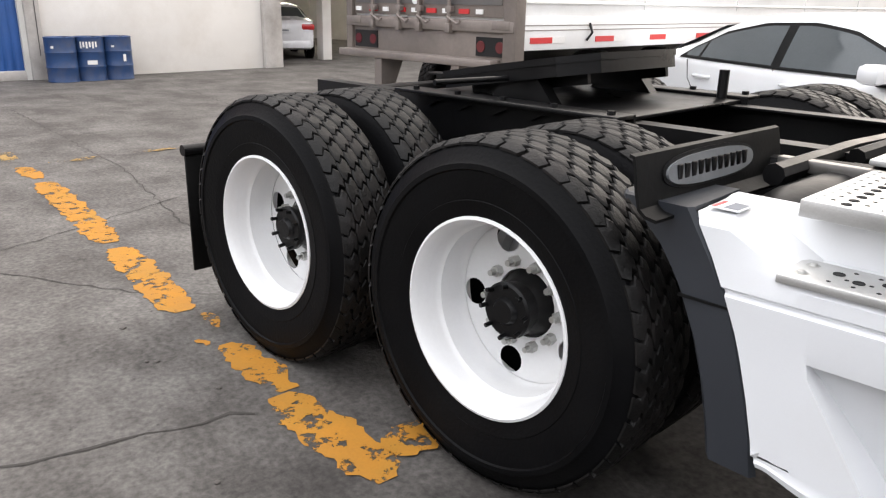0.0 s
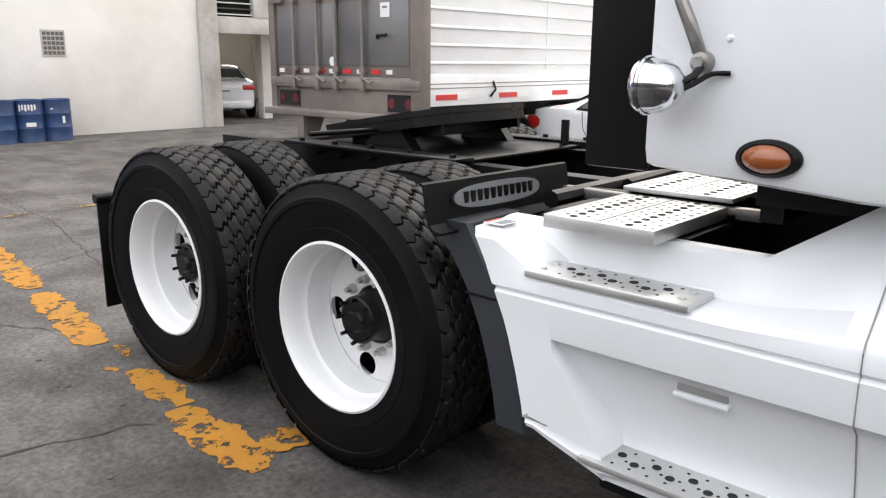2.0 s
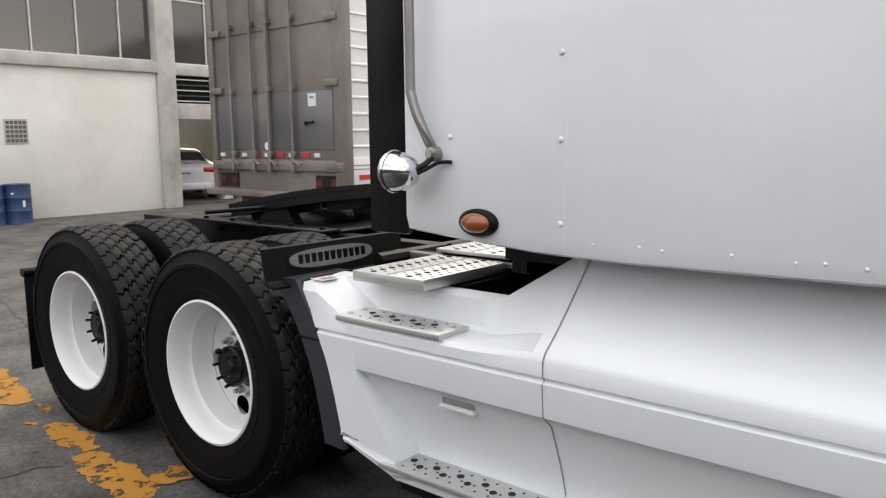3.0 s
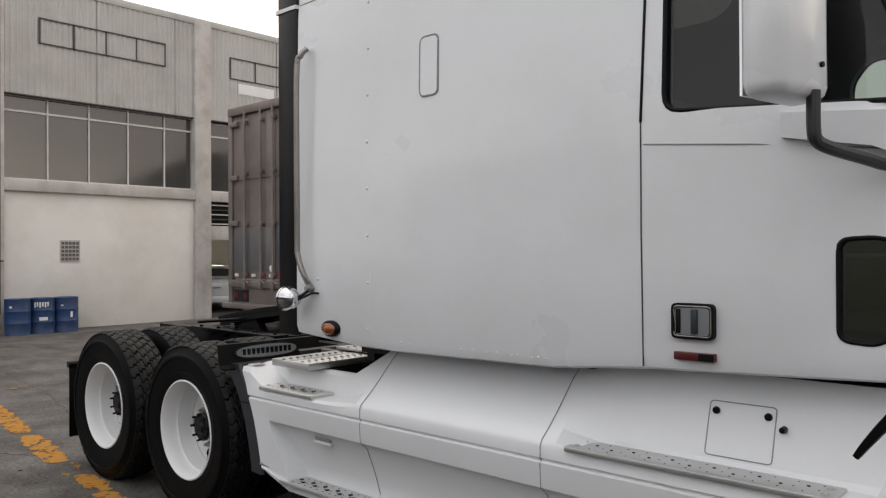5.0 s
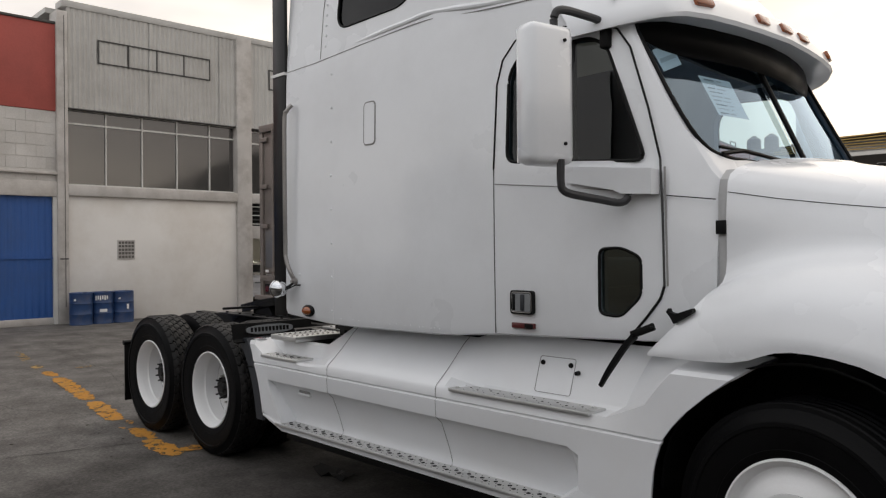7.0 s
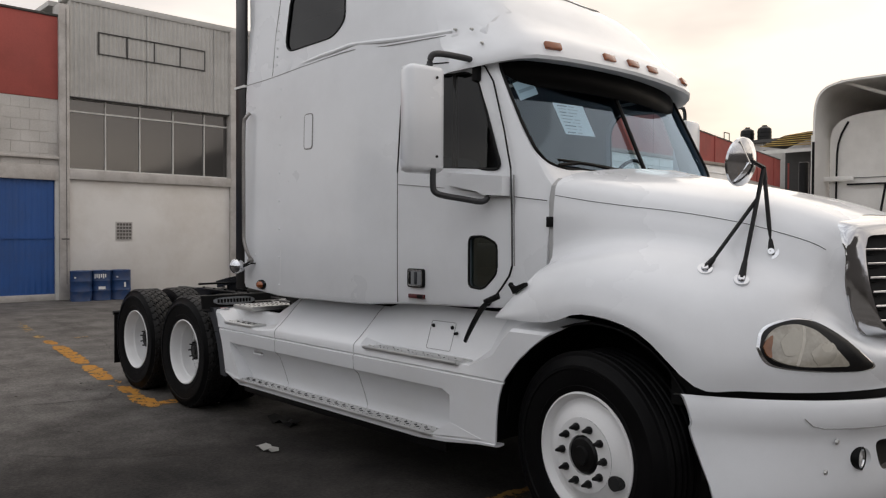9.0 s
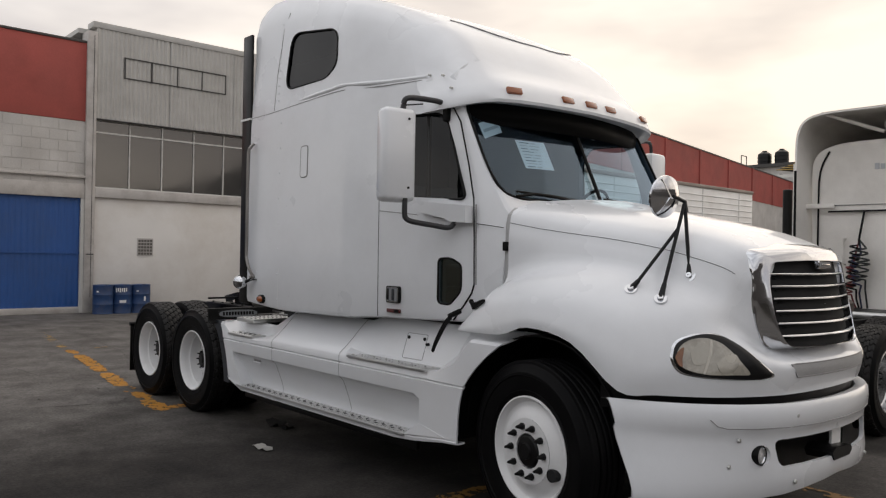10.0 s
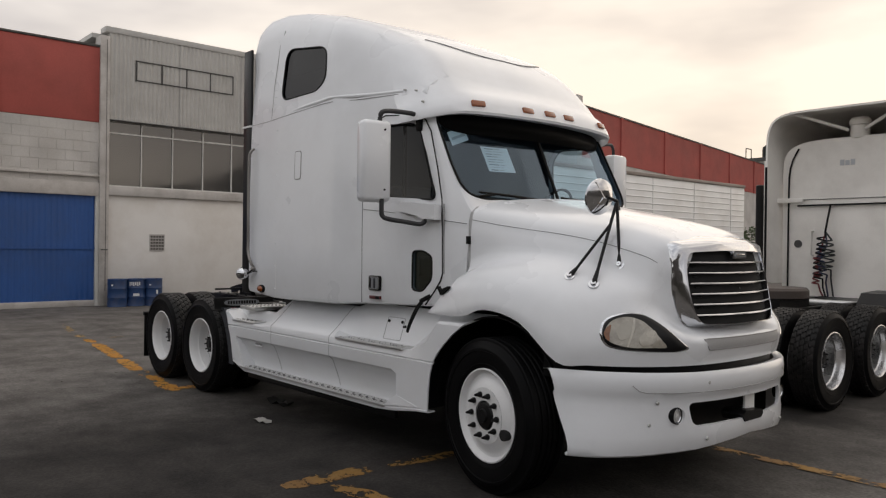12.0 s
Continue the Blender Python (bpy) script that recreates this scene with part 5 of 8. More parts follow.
# ---- cab and sleeper shell ----
SIDE = [(1.14, 1.25), (2.70, 1.257), (2.76, 1.25), (2.95, 1.215), (3.05, 1.205), (3.6, 1.18), (4.07, 1.125), (4.40, 1.075)]
SILL = [(1.14, 1.21), (1.45, 1.186), (1.70, 1.168), (2.1, 1.174), (2.76, 1.184), (3.15, 1.212), (3.95, 1.238)]
ROOF = [(1.14, 3.99), (1.18, 4.04), (1.32, 4.08), (1.60, 4.095), (2.0, 4.04), (2.5, 3.885), (2.75, 3.79), (3.0, 3.69), (3.15, 3.63), (3.3, 3.56), (3.4, 3.505), (3.5, 3.435), (3.6, 3.35), (3.7, 3.25), (3.8, 3.12), (4.0, 2.9)]


def cab_ring(x, inset=0.0, top=None):
    """Half a section of the cab at x, from the floor's middle round to the roof's middle."""
    w = lerp_table(SIDE, x) - inset
    zb = lerp_table(SILL, x) + inset
    top = (lerp_table(ROOF, x) if top is None else top) - inset
    f = max(0.0, min(1.0, (x - 2.6) / 1.2))
    rp = 2.95
    k = top - rp
    pull = 0.05 * f
    b = 1.0 - 0.4 * max(0.0, min(1.0, (1.9 - x) / 0.6))
    pts = [(0, zb), (-0.8, zb), (-w + 0.05, zb), (-w + 0.012, zb + 0.012), (-w, zb + 0.05), (-w, 1.6), (-w, 2.1), (-w + 0.01 + pull * 0.6, 2.6), (-w + 0.015 + pull, 2.88)]
    if k > 0.05:
        pts += [(-w + 0.02 + pull, rp), (-w + 0.035 + 0.06 * f, rp + 0.25 * k), (-w + 0.055 + 0.09 * f, rp + 0.5 * k), (-w + 0.085 * b + 0.12 * f, rp + 0.72 * k), (-w + 0.14 * b + 0.15 * f, rp + 0.87 * k), (-w + 0.24 * b + 0.18 * f, rp + 0.955 * k), (-w + 0.42 * b + 0.2 * f, rp + 0.985 * k), (-0.4, top), (0, top + 0.015)]
    else:
        zs = (top - zb) / (2.95 - zb)
        pts = [(y, zb + (z - zb) * zs) for y, z in pts]
        y0 = pts[-1][0]
        pts += [(y0 + d, top - h) for d, h in ((0.008, 0.03), (0.02, 0.014), (0.04, 0.006), (0.08, 0.004), (0.14, 0.003), (0.22, 0.002), (0.3, 0.002))] + [(-0.4, top), (0, top + 0.003)]
    return pts


FRONT = [(3.83, 2.95), (3.86, 2.80), (3.985, 2.55), (4.12, 2.30), (4.26, 2.05), (4.312, 1.99)]


def screen_bow(y, z):
    """How far the windscreen stands forward of its side edges."""
    return float(np.interp(z, [2.0, 2.05, 2.30, 2.55, 2.80], [0.0, 0.05, 0.075, 0.095, 0.105])) * max(0.0, 1 - (y / 1.05) ** 2)



def cab_loft(inset):
    bm = bmesh.new()
    if inset:
        xs = [1.3, 1.6, 2.0, 2.5, 3.0, 3.4, 3.62]
        front = [(3.66, 2.90), (3.87, 2.55), (4.02, 2.30), (4.15, 2.07)]
    else:
        xs = [1.14, 1.18, 1.32, 1.60, 1.9, 2.3, 2.70, 2.76, 2.85, 2.95, 3.05, 3.15, 3.3, 3.4, 3.5, 3.6, 3.7, 3.8]
        front = FRONT
    tops = [None] * len(xs)
    xs += [p[0] for p in front]
    tops += [p[1] for p in front]
    rows = []
    for x, tp in zip(xs, tops):
        half = cab_ring(x, inset, tp)
        bow = 0.07 * max(0.0, min(1.0, (x - 3.2) / 0.6))
        ahead = [x + (bow * (1 - (y / 1.15) ** 2) if tp is None else screen_bow(y, tp)) for y, z in half]
        rows.append([(a, y, z) for a, (y, z) in zip(ahead, half)] + [(a, -y, z) for a, (y, z) in reversed(list(zip(ahead, half))[1:-1])])
    vs = grid_faces(bm, rows, True)
    bm.faces.new(vs[0])
    bm.faces.new(list(reversed(vs[-1])))
    return bm


cab = finish("cab_shell", cab_loft(0.0), WHITE, truck, "white painted cab and sleeper shell", mats=[WHITE, INTERIOR])
inner = finish("inner", cab_loft(0.075), INTERIOR, None, mats=[WHITE, INTERIOR])
for p in inner.data.polygons:
    p.material_index = 1
DOOR_WIN = rounded([(3.20, 2.13), (3.995, 2.075), (3.78, 2.64), (3.70, 2.70), (3.30, 2.72), (3.20, 2.6)], 0.06, 4)
SLEEP_WIN = rounded([(1.735, 3.13), (2.39, 3.14), (2.53, 3.23), (2.50, 3.54), (1.785, 3.64)], 0.13, 5)
PORT_WIN = rounded([(3.755, 1.36), (3.865, 1.35), (3.968, 1.45), (3.968, 1.63), (3.87, 1.675), (3.755, 1.67)], 0.035, 4)
SCREEN = rounded([(-1.05, 2.34), (-1.035, 2.19), (-0.985, 2.112), (-0.86, 2.082), (0.86, 2.082), (0.985, 2.112), (1.035, 2.19), (1.05, 2.34), (1.045, 2.76), (-1.045, 2.76)], 0.06, 3)
cut_with(cab, [inner])
for poly, y0, y1 in ((DOOR_WIN, -1.6, -0.9), (DOOR_WIN, 0.9, 1.6), (SLEEP_WIN, -1.6, -0.9), (SLEEP_WIN, 0.9, 1.6), (PORT_WIN, -1.6, -0.9)):
    cut_with(cab, [finish("cutter", prism(bmesh.new(), poly, "y", y0, y1), INTERIOR)])
cut_with(cab, [finish("cutter", prism(bmesh.new(), SCREEN, "x", 3.7, 5.2), INTERIOR)])
cab.data.shade_smooth()
cab.data.set_sharp_from_angle(angle=radians(30))


def side_y(x, z):
    """Half width of the cab's skin at a place on its side."""
    half = cab_ring(min(x, 3.8))
    w = float(np.interp(z, [p[1] for p in half[4:14]], [-p[0] for p in half[4:14]]))
    return w - (lerp_table(SIDE, min(x, 3.8)) - lerp_table(SIDE, x))


def side_pane(name, poly, material, s, inset, label):
    bm = bmesh.new()
    bm.faces.new([bm.verts.new((x, s * (side_y(x, z) - inset), z)) for x, z in poly])
    bmesh.ops.triangulate(bm, faces=bm.faces[:])
    return part(name, bm, material, truck, label, smooth=60)


def side_line(name, poly, r, material, parent, s=-1, out=0.0, closed=False, label=""):
    pts = [(x, s * (side_y(x, z) + out), z) for x, z in (poly + poly[:1] if closed else poly)]
    return part(name, tube(bmesh.new(), pts, r, 6), material, parent, label)


for s in (-1, 1):
    side_pane("door_window", DOOR_WIN, CAB_GLASS if s < 0 else SCREEN_GLASS, s, 0.02, "tinted door window")
    side_pane("sleeper_window", SLEEP_WIN, DARK_GLASS, s, 0.012, "dark rounded sleeper window")
    side_line("window_seal", DOOR_WIN, 0.009, BLACK_TRIM, truck, s, -0.004, True)
    side_line("window_seal", SLEEP_WIN, 0.008, BLACK_TRIM, truck, s, -0.002, True)
side_pane("lower_door_window", PORT_WIN, PORT_GLASS, -1, 0.02, "small dark lower door window")
side_line("window_seal", PORT_WIN, 0.008, BLACK_TRIM, truck, -1, -0.002, True)
part("window_divider", boxed(3.56, 3.59, -1.12, -1.10, 2.1, 2.70), BLACK_TRIM, truck)
part("window_divider", boxed(1.78, 2.50, -1.18, -1.17, 3.35, 3.362), BLACK_TRIM, truck)
# windscreen in two halves with a dark bar between
def screen_x(y, z):
    return float(np.interp(z, [2.05, 2.30, 2.55, 2.80, 2.95], [4.26, 4.12, 3.985, 3.86, 3.83])) + screen_bow(y, z)
for s in (-1, 1):
    bm = bmesh.new()
    rows = []
    for i in range(11):
        z = 2.07 + 0.70 * i / 10
        rows.append([(screen_x(s * y, z) - 0.03, s * y, z) for y in [0.012 + (lerp_table([(2.07, 0.85), (2.1, 0.95), (2.2, 1.04), (2.34, 1.06), (2.77, 1.05)], z) - 0.012) * k / 12 for k in range(13)]])
    grid_faces(bm, rows)
    part("windscreen", bm, SCREEN_GLASS, truck, "clear windscreen pane", smooth=60)
part("screen_bar", tube(bmesh.new(), [(screen_x(0, z) - 0.005, 0, z) for z in (2.08, 2.3, 2.55, 2.76)], 0.014), BLACK_TRIM, truck)
def seal_pts():
    return [(screen_x(y, z) - 0.004, y, z) for y, z in SCREEN + SCREEN[:1]]
part("screen_seal", tube(bmesh.new(), seal_pts(), 0.010, 8), BLACK_TRIM, truck)
for y in (-0.93, 0.0):
    wp = part("wiper", tube(bmesh.new(), [(screen_x(y, 2.09) + 0.006, y + 0.02, 2.10), (screen_x(y + 0.2, 2.11) + 0.014, y + 0.2, 2.125), (screen_x(y + 0.4, 2.11) + 0.014, y + 0.4, 2.115), (screen_x(y + 0.66, 2.09) + 0.006, y + 0.66, 2.09)], 0.010), BLACK_TRIM, truck)
    part("wiper_blade", tube(bmesh.new(), [(screen_x(y + 0.04, 2.135) + 0.004, y + 0.04, 2.135), (screen_x(y + 0.35, 2.125) + 0.006, y + 0.35, 2.125), (screen_x(y + 0.66, 2.105) + 0.004, y + 0.66, 2.105)], 0.008), BLACK_TRIM, wp)
# notices stuck on the screen
PALE_INK = mat("pale_grey_print", (0.45, 0.46, 0.48), 0.8, vary=0.05, bump=0)
def notice(y0, y1, z0, z1, slant, bars, label):
    bm = bmesh.new()
    c = [(y0, z0), (y1, z0 - slant), (y1 - 0.01, z1 - slant), (y0 - 0.01, z1)]
    bm.faces.new([bm.verts.new((screen_x(y, z) - 0.034, y, z)) for y, z in c])
    p = part("paper_notice", bm, PAPER, truck, label, smooth=0)
    rng = random.Random(bars)
    for k in range(bars):
        z = z1 - (z1 - z0) * (k + 0.6) / (bars + 0.4)
        thick = min(0.022 if bars < 3 else 0.007 - 0.002 * (k % 2), (z1 - z0) / bars * 0.5)
        a = 0.08
        for b in ((0.9,) if bars < 3 else (rng.uniform(0.3, 0.5), rng.uniform(0.55, 0.75))):
            bm = bmesh.new()
            ya, yb = y0 + (y1 - y0) * a, y0 + (y1 - y0) * b
            sl = slant / (y1 - y0)
            cc = [(ya, z - (ya - y0) * sl), (yb, z - (yb - y0) * sl), (yb, z - thick - (yb - y0) * sl), (ya, z - thick - (ya - y0) * sl)]
            bm.faces.new([bm.verts.new((screen_x(y, zz) - 0.0325, y, zz)) for y, zz in cc])
            part("text_bar", bm, INK if bars > 2 and a < 0.1 and k % 3 != 1 else PALE_INK, p, smooth=0)
            a = b + 0.06
notice(-0.67, -0.38, 2.32, 2.53, -0.005, 9, "white sale notice with grey text bars")
notice(-0.955, -0.775, 2.51, 2.622, -0.065, 1, "small white sticker with a grey bar")
# interior: dash, seats, wheel
part("dashboard", boxed(3.8, 4.16, -0.95, 0.95, 1.75, 2.03, bevel=0.06), INTERIOR, truck)
for y in (-0.6, 0.6):
    st = part("seat", boxed(3.0, 3.5, y - 0.26, y + 0.26, 1.45, 1.62, bevel=0.05), INTERIOR, truck, "dark grey cab seat")
    part("seat_back", boxed(2.95, 3.10, y - 0.25, y + 0.25, 1.6, 2.25, bevel=0.05), INTERIOR, st)
part("steering_wheel", tube(bmesh.new(), [(3.72 + 0.1 * math.sin(q), 0.6 + 0.22 * math.cos(q), 2.06 + 0.2 * math.sin(q)) for q in [2 * math.pi * k / 24 for k in range(25)]], 0.014, 6), BLACK_TRIM, truck)

# roof brow over the screen
def brow_x(y):
    return float(np.interp(abs(y), [0, 0.3, 0.6, 0.85, 1.0, 1.1, 1.15, 1.17], [4.14, 4.125, 4.10, 4.06, 3.98, 3.88, 3.76, 3.55]))
def roof_z(x, y):
    x -= 0.07 * max(0.0, min(1.0, (x - 3.2) / 0.6)) * (1 - (y / 1.15) ** 2)
    half = cab_ring(min(x, 3.8))[8:]
    return float(np.interp(-abs(y), [p[0] for p in half], [p[1] for p in half])) - 1.25 * max(0.0, x - 3.8)
ys = [-1.17, -1.16, -1.15, -1.12, -1.08, -1.0, -0.9, -0.75, -0.55, -0.3, 0, 0.3, 0.55, 0.75, 0.9, 1.0, 1.08, 1.12, 1.15, 1.16, 1.17]
rows = []
for y in ys:
    x = brow_x(y)
    a = abs(y)
    lift = 0.02 * (1 - (a / 1.17) ** 2) - 0.05 * max(0.0, (a - 0.85) / 0.32) ** 2
    yo = y * 1.0
    over = []
    for dx in (0.70, 0.60, 0.51, 0.43, 0.36, 0.29, 0.22, 0.15, 0.08):
        k = float(np.interp(dx, [0, 0.09, 0.22, 0.34, 0.7], [1, 0.97, 0.93, 0.885, 0.83]))
        up = float(np.interp(dx, [0.08, 0.15, 0.22, 0.29, 0.36, 0.43], [2.95, 2.975, 2.995, 3.01, 3.02, 3.03])) + lift * 1.2
        low = roof_z(x - dx, y * k) + (0.004 if dx < 0.55 else -0.008)
        soft = 0.015
        over.append((x - dx, y * k, soft * math.log(math.exp((up - low) / soft) + 1.0) + low if up - low < 0.6 and dx < 0.45 else low))
    rows.append(over + [(x - 0.01, yo, 2.90 + lift), (x + 0.035, yo * 1.01, 2.84 + lift), (x + 0.06, yo * 1.02, 2.775 + lift), (x + 0.05, yo * 1.02, 2.755 + lift), (x - 0.06, yo * 0.97, 2.765 + lift), (x - 0.2, yo * 0.9, 2.80)])
bm = bmesh.new()
grid_faces(bm, rows)
brow = part("roof_brow", bm, WHITE, truck, "white moulded roof brow", smooth=45)
for y in (-0.79, -0.27, -0.01, 0.25, 0.79):
    x = brow_x(y) + 0.036
    turn = 0.0 if abs(y) < 0.5 else math.copysign(0.25, y)
    lp = boxed(-0.012, 0.016, -0.062, 0.062, -0.025, 0.025, bevel=0.008)
    bmesh.ops.transform(lp, matrix=Matrix.Translation((x, y, 2.85)) @ Matrix.Rotation(turn, 4, "Z") @ Matrix.Rotation(radians(-24), 4, "Y"), verts=lp.verts)
    part("marker_lamp", lp, AMBER, brow, "orange marker lamp")
part("roof_strip", tube(bmesh.new(), [(3.6 - 0.42 * y * y, y, roof_z(3.6 - 0.42 * y * y, y) + 0.004) for y in (-0.74, -0.6, -0.45, -0.3, -0.15, 0.0, 0.15, 0.3, 0.45, 0.6, 0.74)], 0.005, 6, 2), PALE_SEAM, brow, "thin grey strip across the roof front")
for x, z in ((3.585, 2.99), (3.73, 2.965), (3.83, 2.86)):
    part("brow_bolt", lathe(bmesh.new(), [(0, -0.012), (0.007, -0.011), (0.010, 0.01)], 8, "y", (x, -1.125 - 0.012 * (z < 2.9), z)), BOLT, brow)
# dark sun visor under the brow
rows = []
for y in ys[4:-4]:
    x = min(brow_x(y), 4.12 - 0.15 * (y / 0.95) ** 2)
    rows.append([(x - 0.045, y * 0.975, 2.785), (x - 0.035, y * 0.975, 2.71), (x - 0.04, y * 0.97, 2.64), (x - 0.055, y * 0.965, 2.622), (x - 0.075, y * 0.96, 2.635), (x - 0.115, y * 0.945, 2.76)])
bm = bmesh.new()
grid_faces(bm, rows)
part("sun_visor", bm, mat("visor_black", (0.004, 0.004, 0.004), 0.35, vary=0.1, bump=0.0, spec=0.04), truck, "glossy black sun visor", smooth=50)

# panel lines on the cab side
side_line("door_rear_line", [(3.12, 1.225), (3.115, 1.7), (3.115, 2.1)], 0.0032, SEAM, truck, -1, 0.0)
side_line("door_seal", [(3.115, 2.1), (3.125, 2.55), (3.16, 2.68), (3.24, 2.77), (3.36, 2.80), (3.72, 2.77), (3.83, 2.72), (3.90, 2.62), (4.0, 2.32), (4.065, 2.08)], 0.0055, BLACK_TRIM, truck, -1, 0.001)
side_line("door_hinge_line", [(4.065, 2.08), (4.075, 1.8), (4.08, 1.5)], 0.0055, SEAM, truck, -1, 0.001)
side_line("hinge_strip", [(4.085, 2.04), (4.095, 1.5)], 0.005, PALE_SEAM, truck, -1, 0.0)
side_line("door_seal", [(4.08, 1.5), (4.06, 1.44), (4.0, 1.36), (3.905, 1.25)], 0.0065, BLACK_TRIM, truck, -1, 0.001)
side_line("belt_line", [(3.125, 2.02), (3.5, 1.985), (3.8, 1.95), (4.06, 1.915)], 0.003, PALE_SEAM, truck, -1, 0.0)
side_line("cowl_line", [(4.09, 1.91), (4.31, 1.882)], 0.003, SEAM, truck, -1, 0.001)
side_line("sleeper_seam", [(1.15, 2.95), (1.5, 2.955), (2.0, 2.98), (2.5, 3.0), (2.66, 3.0), (2.95, 2.985), (3.5, 2.965)], 0.003, PALE_SEAM, truck, -1, 0.0)
side_line("roof_seam", [(1.56, 2.97), (1.58, 3.3), (1.64, 3.7), (1.69, 3.85)], 0.0028, PALE_SEAM, truck, -1, 0.001)
# rolled ledge along the roof seam
bm = tube(bmesh.new(), [(x, -(side_y(x, z) - (0.03 if x < 1.8 else 0.012)), z) for x, z in [(1.65, 2.985), (2.2, 3.02), (2.45, 3.03), (2.62, 3.04), (2.8, 3.03), (3.1, 3.01), (3.55, 2.985)]], 0.02, 10, 4)
part("roof_ledge", bm, WHITE, truck)
# rivets
rv = None
for k in range(11):
    for x, z in ((1.70, 1.27 + k * 0.225), (1.62, 3.05 + k * 0.07)):
        if z > 2.95 and x > 1.65:
            continue
        bm = lathe(bmesh.new(), [(0, -0.006), (0.005, -0.005), (0.009, 0.001)], 10, "y")
        m = Matrix.Translation((x, -side_y(x, z) - 0.001, z))
        if rv is None:
            rv = part("rivet", bm, WHITE, truck)
            rv.matrix_basis = m
        else:
            bm.free()
            repeat(rv, m)
for x, z in ((1.245, 1.50), (1.32, 1.505)):
    repeat(rv, Matrix.Translation((x, -side_y(x, z) - 0.001, z)))
for k, x in enumerate((1.80, 1.93, 1.99, 2.16, 2.30, 2.36, 2.44, 2.49, 2.57, 2.60, 2.67, 2.70, 2.735)):
    repeat(rv, Matrix.Translation((x, -side_y(x, 1.22) - 0.0005, 1.222 + 0.004 * (k % 2))) @ Matrix.Scale(0.55, 4))
side_line("panel_seam", [(1.712, 1.20), (1.714, 1.4), (1.718, 1.55)], 0.001, TRAILER_WHITE, truck, -1, 0.0)
# baggage latch pocket on the sleeper side
latch_pts = rounded([(2.055, 2.335), (2.165, 2.335), (2.165, 2.60), (2.055, 2.60)], 0.03, 4)
lt = side_line("latch_rim", latch_pts, 0.006, PALE_SEAM, truck, -1, 0.0, True, "moulded latch rim")
side_pane("latch_panel", latch_pts, WHITE, -1, -0.004, "white latch panel")
# door handle and badge bar
dh = part("door_handle", prism(bmesh.new(), rounded([(3.232, 1.335), (3.384, 1.335), (3.384, 1.458), (3.232, 1.458)], 0.02, 3), "y", -1.213, -1.19), BLACK_TRIM, truck, "black-rimmed door handle with a grey paddle")
part("handle_rim", tube(bmesh.new(), [(x, -1.213, z) for x, z in rounded([(3.242, 1.345), (3.374, 1.345), (3.374, 1.448), (3.242, 1.448)], 0.014, 3) + [(3.256, 1.345)]], 0.0025, 6), RAIL_METAL, dh)
part("handle_recess", prism(bmesh.new(), rounded([(3.247, 1.35), (3.369, 1.35), (3.369, 1.443), (3.247, 1.443)], 0.012, 3), "y", -1.2145, -1.20), PLATE_GREY, dh)
part("handle_grip", boxed(3.305, 3.33, -1.222, -1.21, 1.354, 1.439, bevel=0.006), PLASTIC, dh)
part("handle_grip", boxed(3.25, 3.268, -1.218, -1.21, 1.354, 1.439, bevel=0.003), BLACK_TRIM, dh)
part("door_badge", boxed(3.24, 3.385, -1.212, -1.18, 1.262, 1.29, bevel=0.003), BADGE_RED, truck, "small dark red badge bar")
part("door_badge", boxed(3.33, 3.383, -1.214, -1.19, 1.264, 1.288), BLACK_TRIM, truck)
ARM_GREY = mat("dark_grey_arm_plastic", (0.028, 0.028, 0.03), 0.55, vary=0.15, bump=0.04)
# mirror bracket fairing on the door, big mirror and its arms
bm = prism(bmesh.new(), [(3.60, 2.075), (4.06, 2.03), (4.06, 1.915), (3.90, 1.925), (3.86, 1.945), (3.60, 1.995)], "y", -1.20, -1.13)
part("mirror_mount", bm, WHITE, truck, "white mirror mount fairing", smooth=20)
bm = box(bmesh.new(), -0.075, 0.075, -0.125, 0.125, -0.315, 0.315, bevel=0.04)
for v in bm.verts:
    v.co.x *= 1.0 if v.co.x > 0 else 0.75
MIR = Matrix.Translation((3.72, -1.53, 2.36)) @ Matrix.Rotation(radians(-12), 4, "Z")
bmesh.ops.transform(bm, matrix=MIR, verts=bm.verts)
mirror = part("side_mirror", bm, WHITE, truck, "white west-coast mirror housing", smooth=50)
bm = box(bmesh.new(), -0.066, -0.058, -0.10, 0.10, -0.30, 0.30)
bmesh.ops.transform(bm, matrix=MIR, verts=bm.verts)
part("mirror_glass", bm, CHROME, mirror)
for z in (-0.22, 0.24):
    bm = rod(bmesh.new(), (0.066, 0.06, z), (0.082, 0.06, z), 0.008)
    bmesh.ops.transform(bm, matrix=MIR, verts=bm.verts)
    part("mirror_screw", bm, BLACK_TRIM, mirror)
part("mirror_arm", tube(bmesh.new(), [(3.79, -1.50, 2.07), (3.79, -1.50, 1.97), (3.795, -1.49, 1.935), (3.82, -1.455, 1.915), (3.87, -1.32, 1.895), (3.905, -1.225, 1.882), (3.925, -1.19, 1.895), (3.93, -1.18, 1.93), (3.93, -1.175, 1.99)], 0.0185, 10, 5), ARM_GREY, truck, "black mirror arm")
part("mirror_arm", tube(bmesh.new(), [(3.76, -1.50, 2.64), (3.76, -1.50, 2.71), (3.77, -1.46, 2.75), (3.76, -1.26, 2.765), (3.77, -1.15, 2.755), (3.785, -1.11, 2.70)], 0.019, 10, 5), ARM_GREY, truck)
part("mirror_bracket", boxed(3.755, 3.805, -1.15, -1.105, 2.63, 2.765, bevel=0.012), BLACK_TRIM, truck, "black mirror bracket on the door frame")
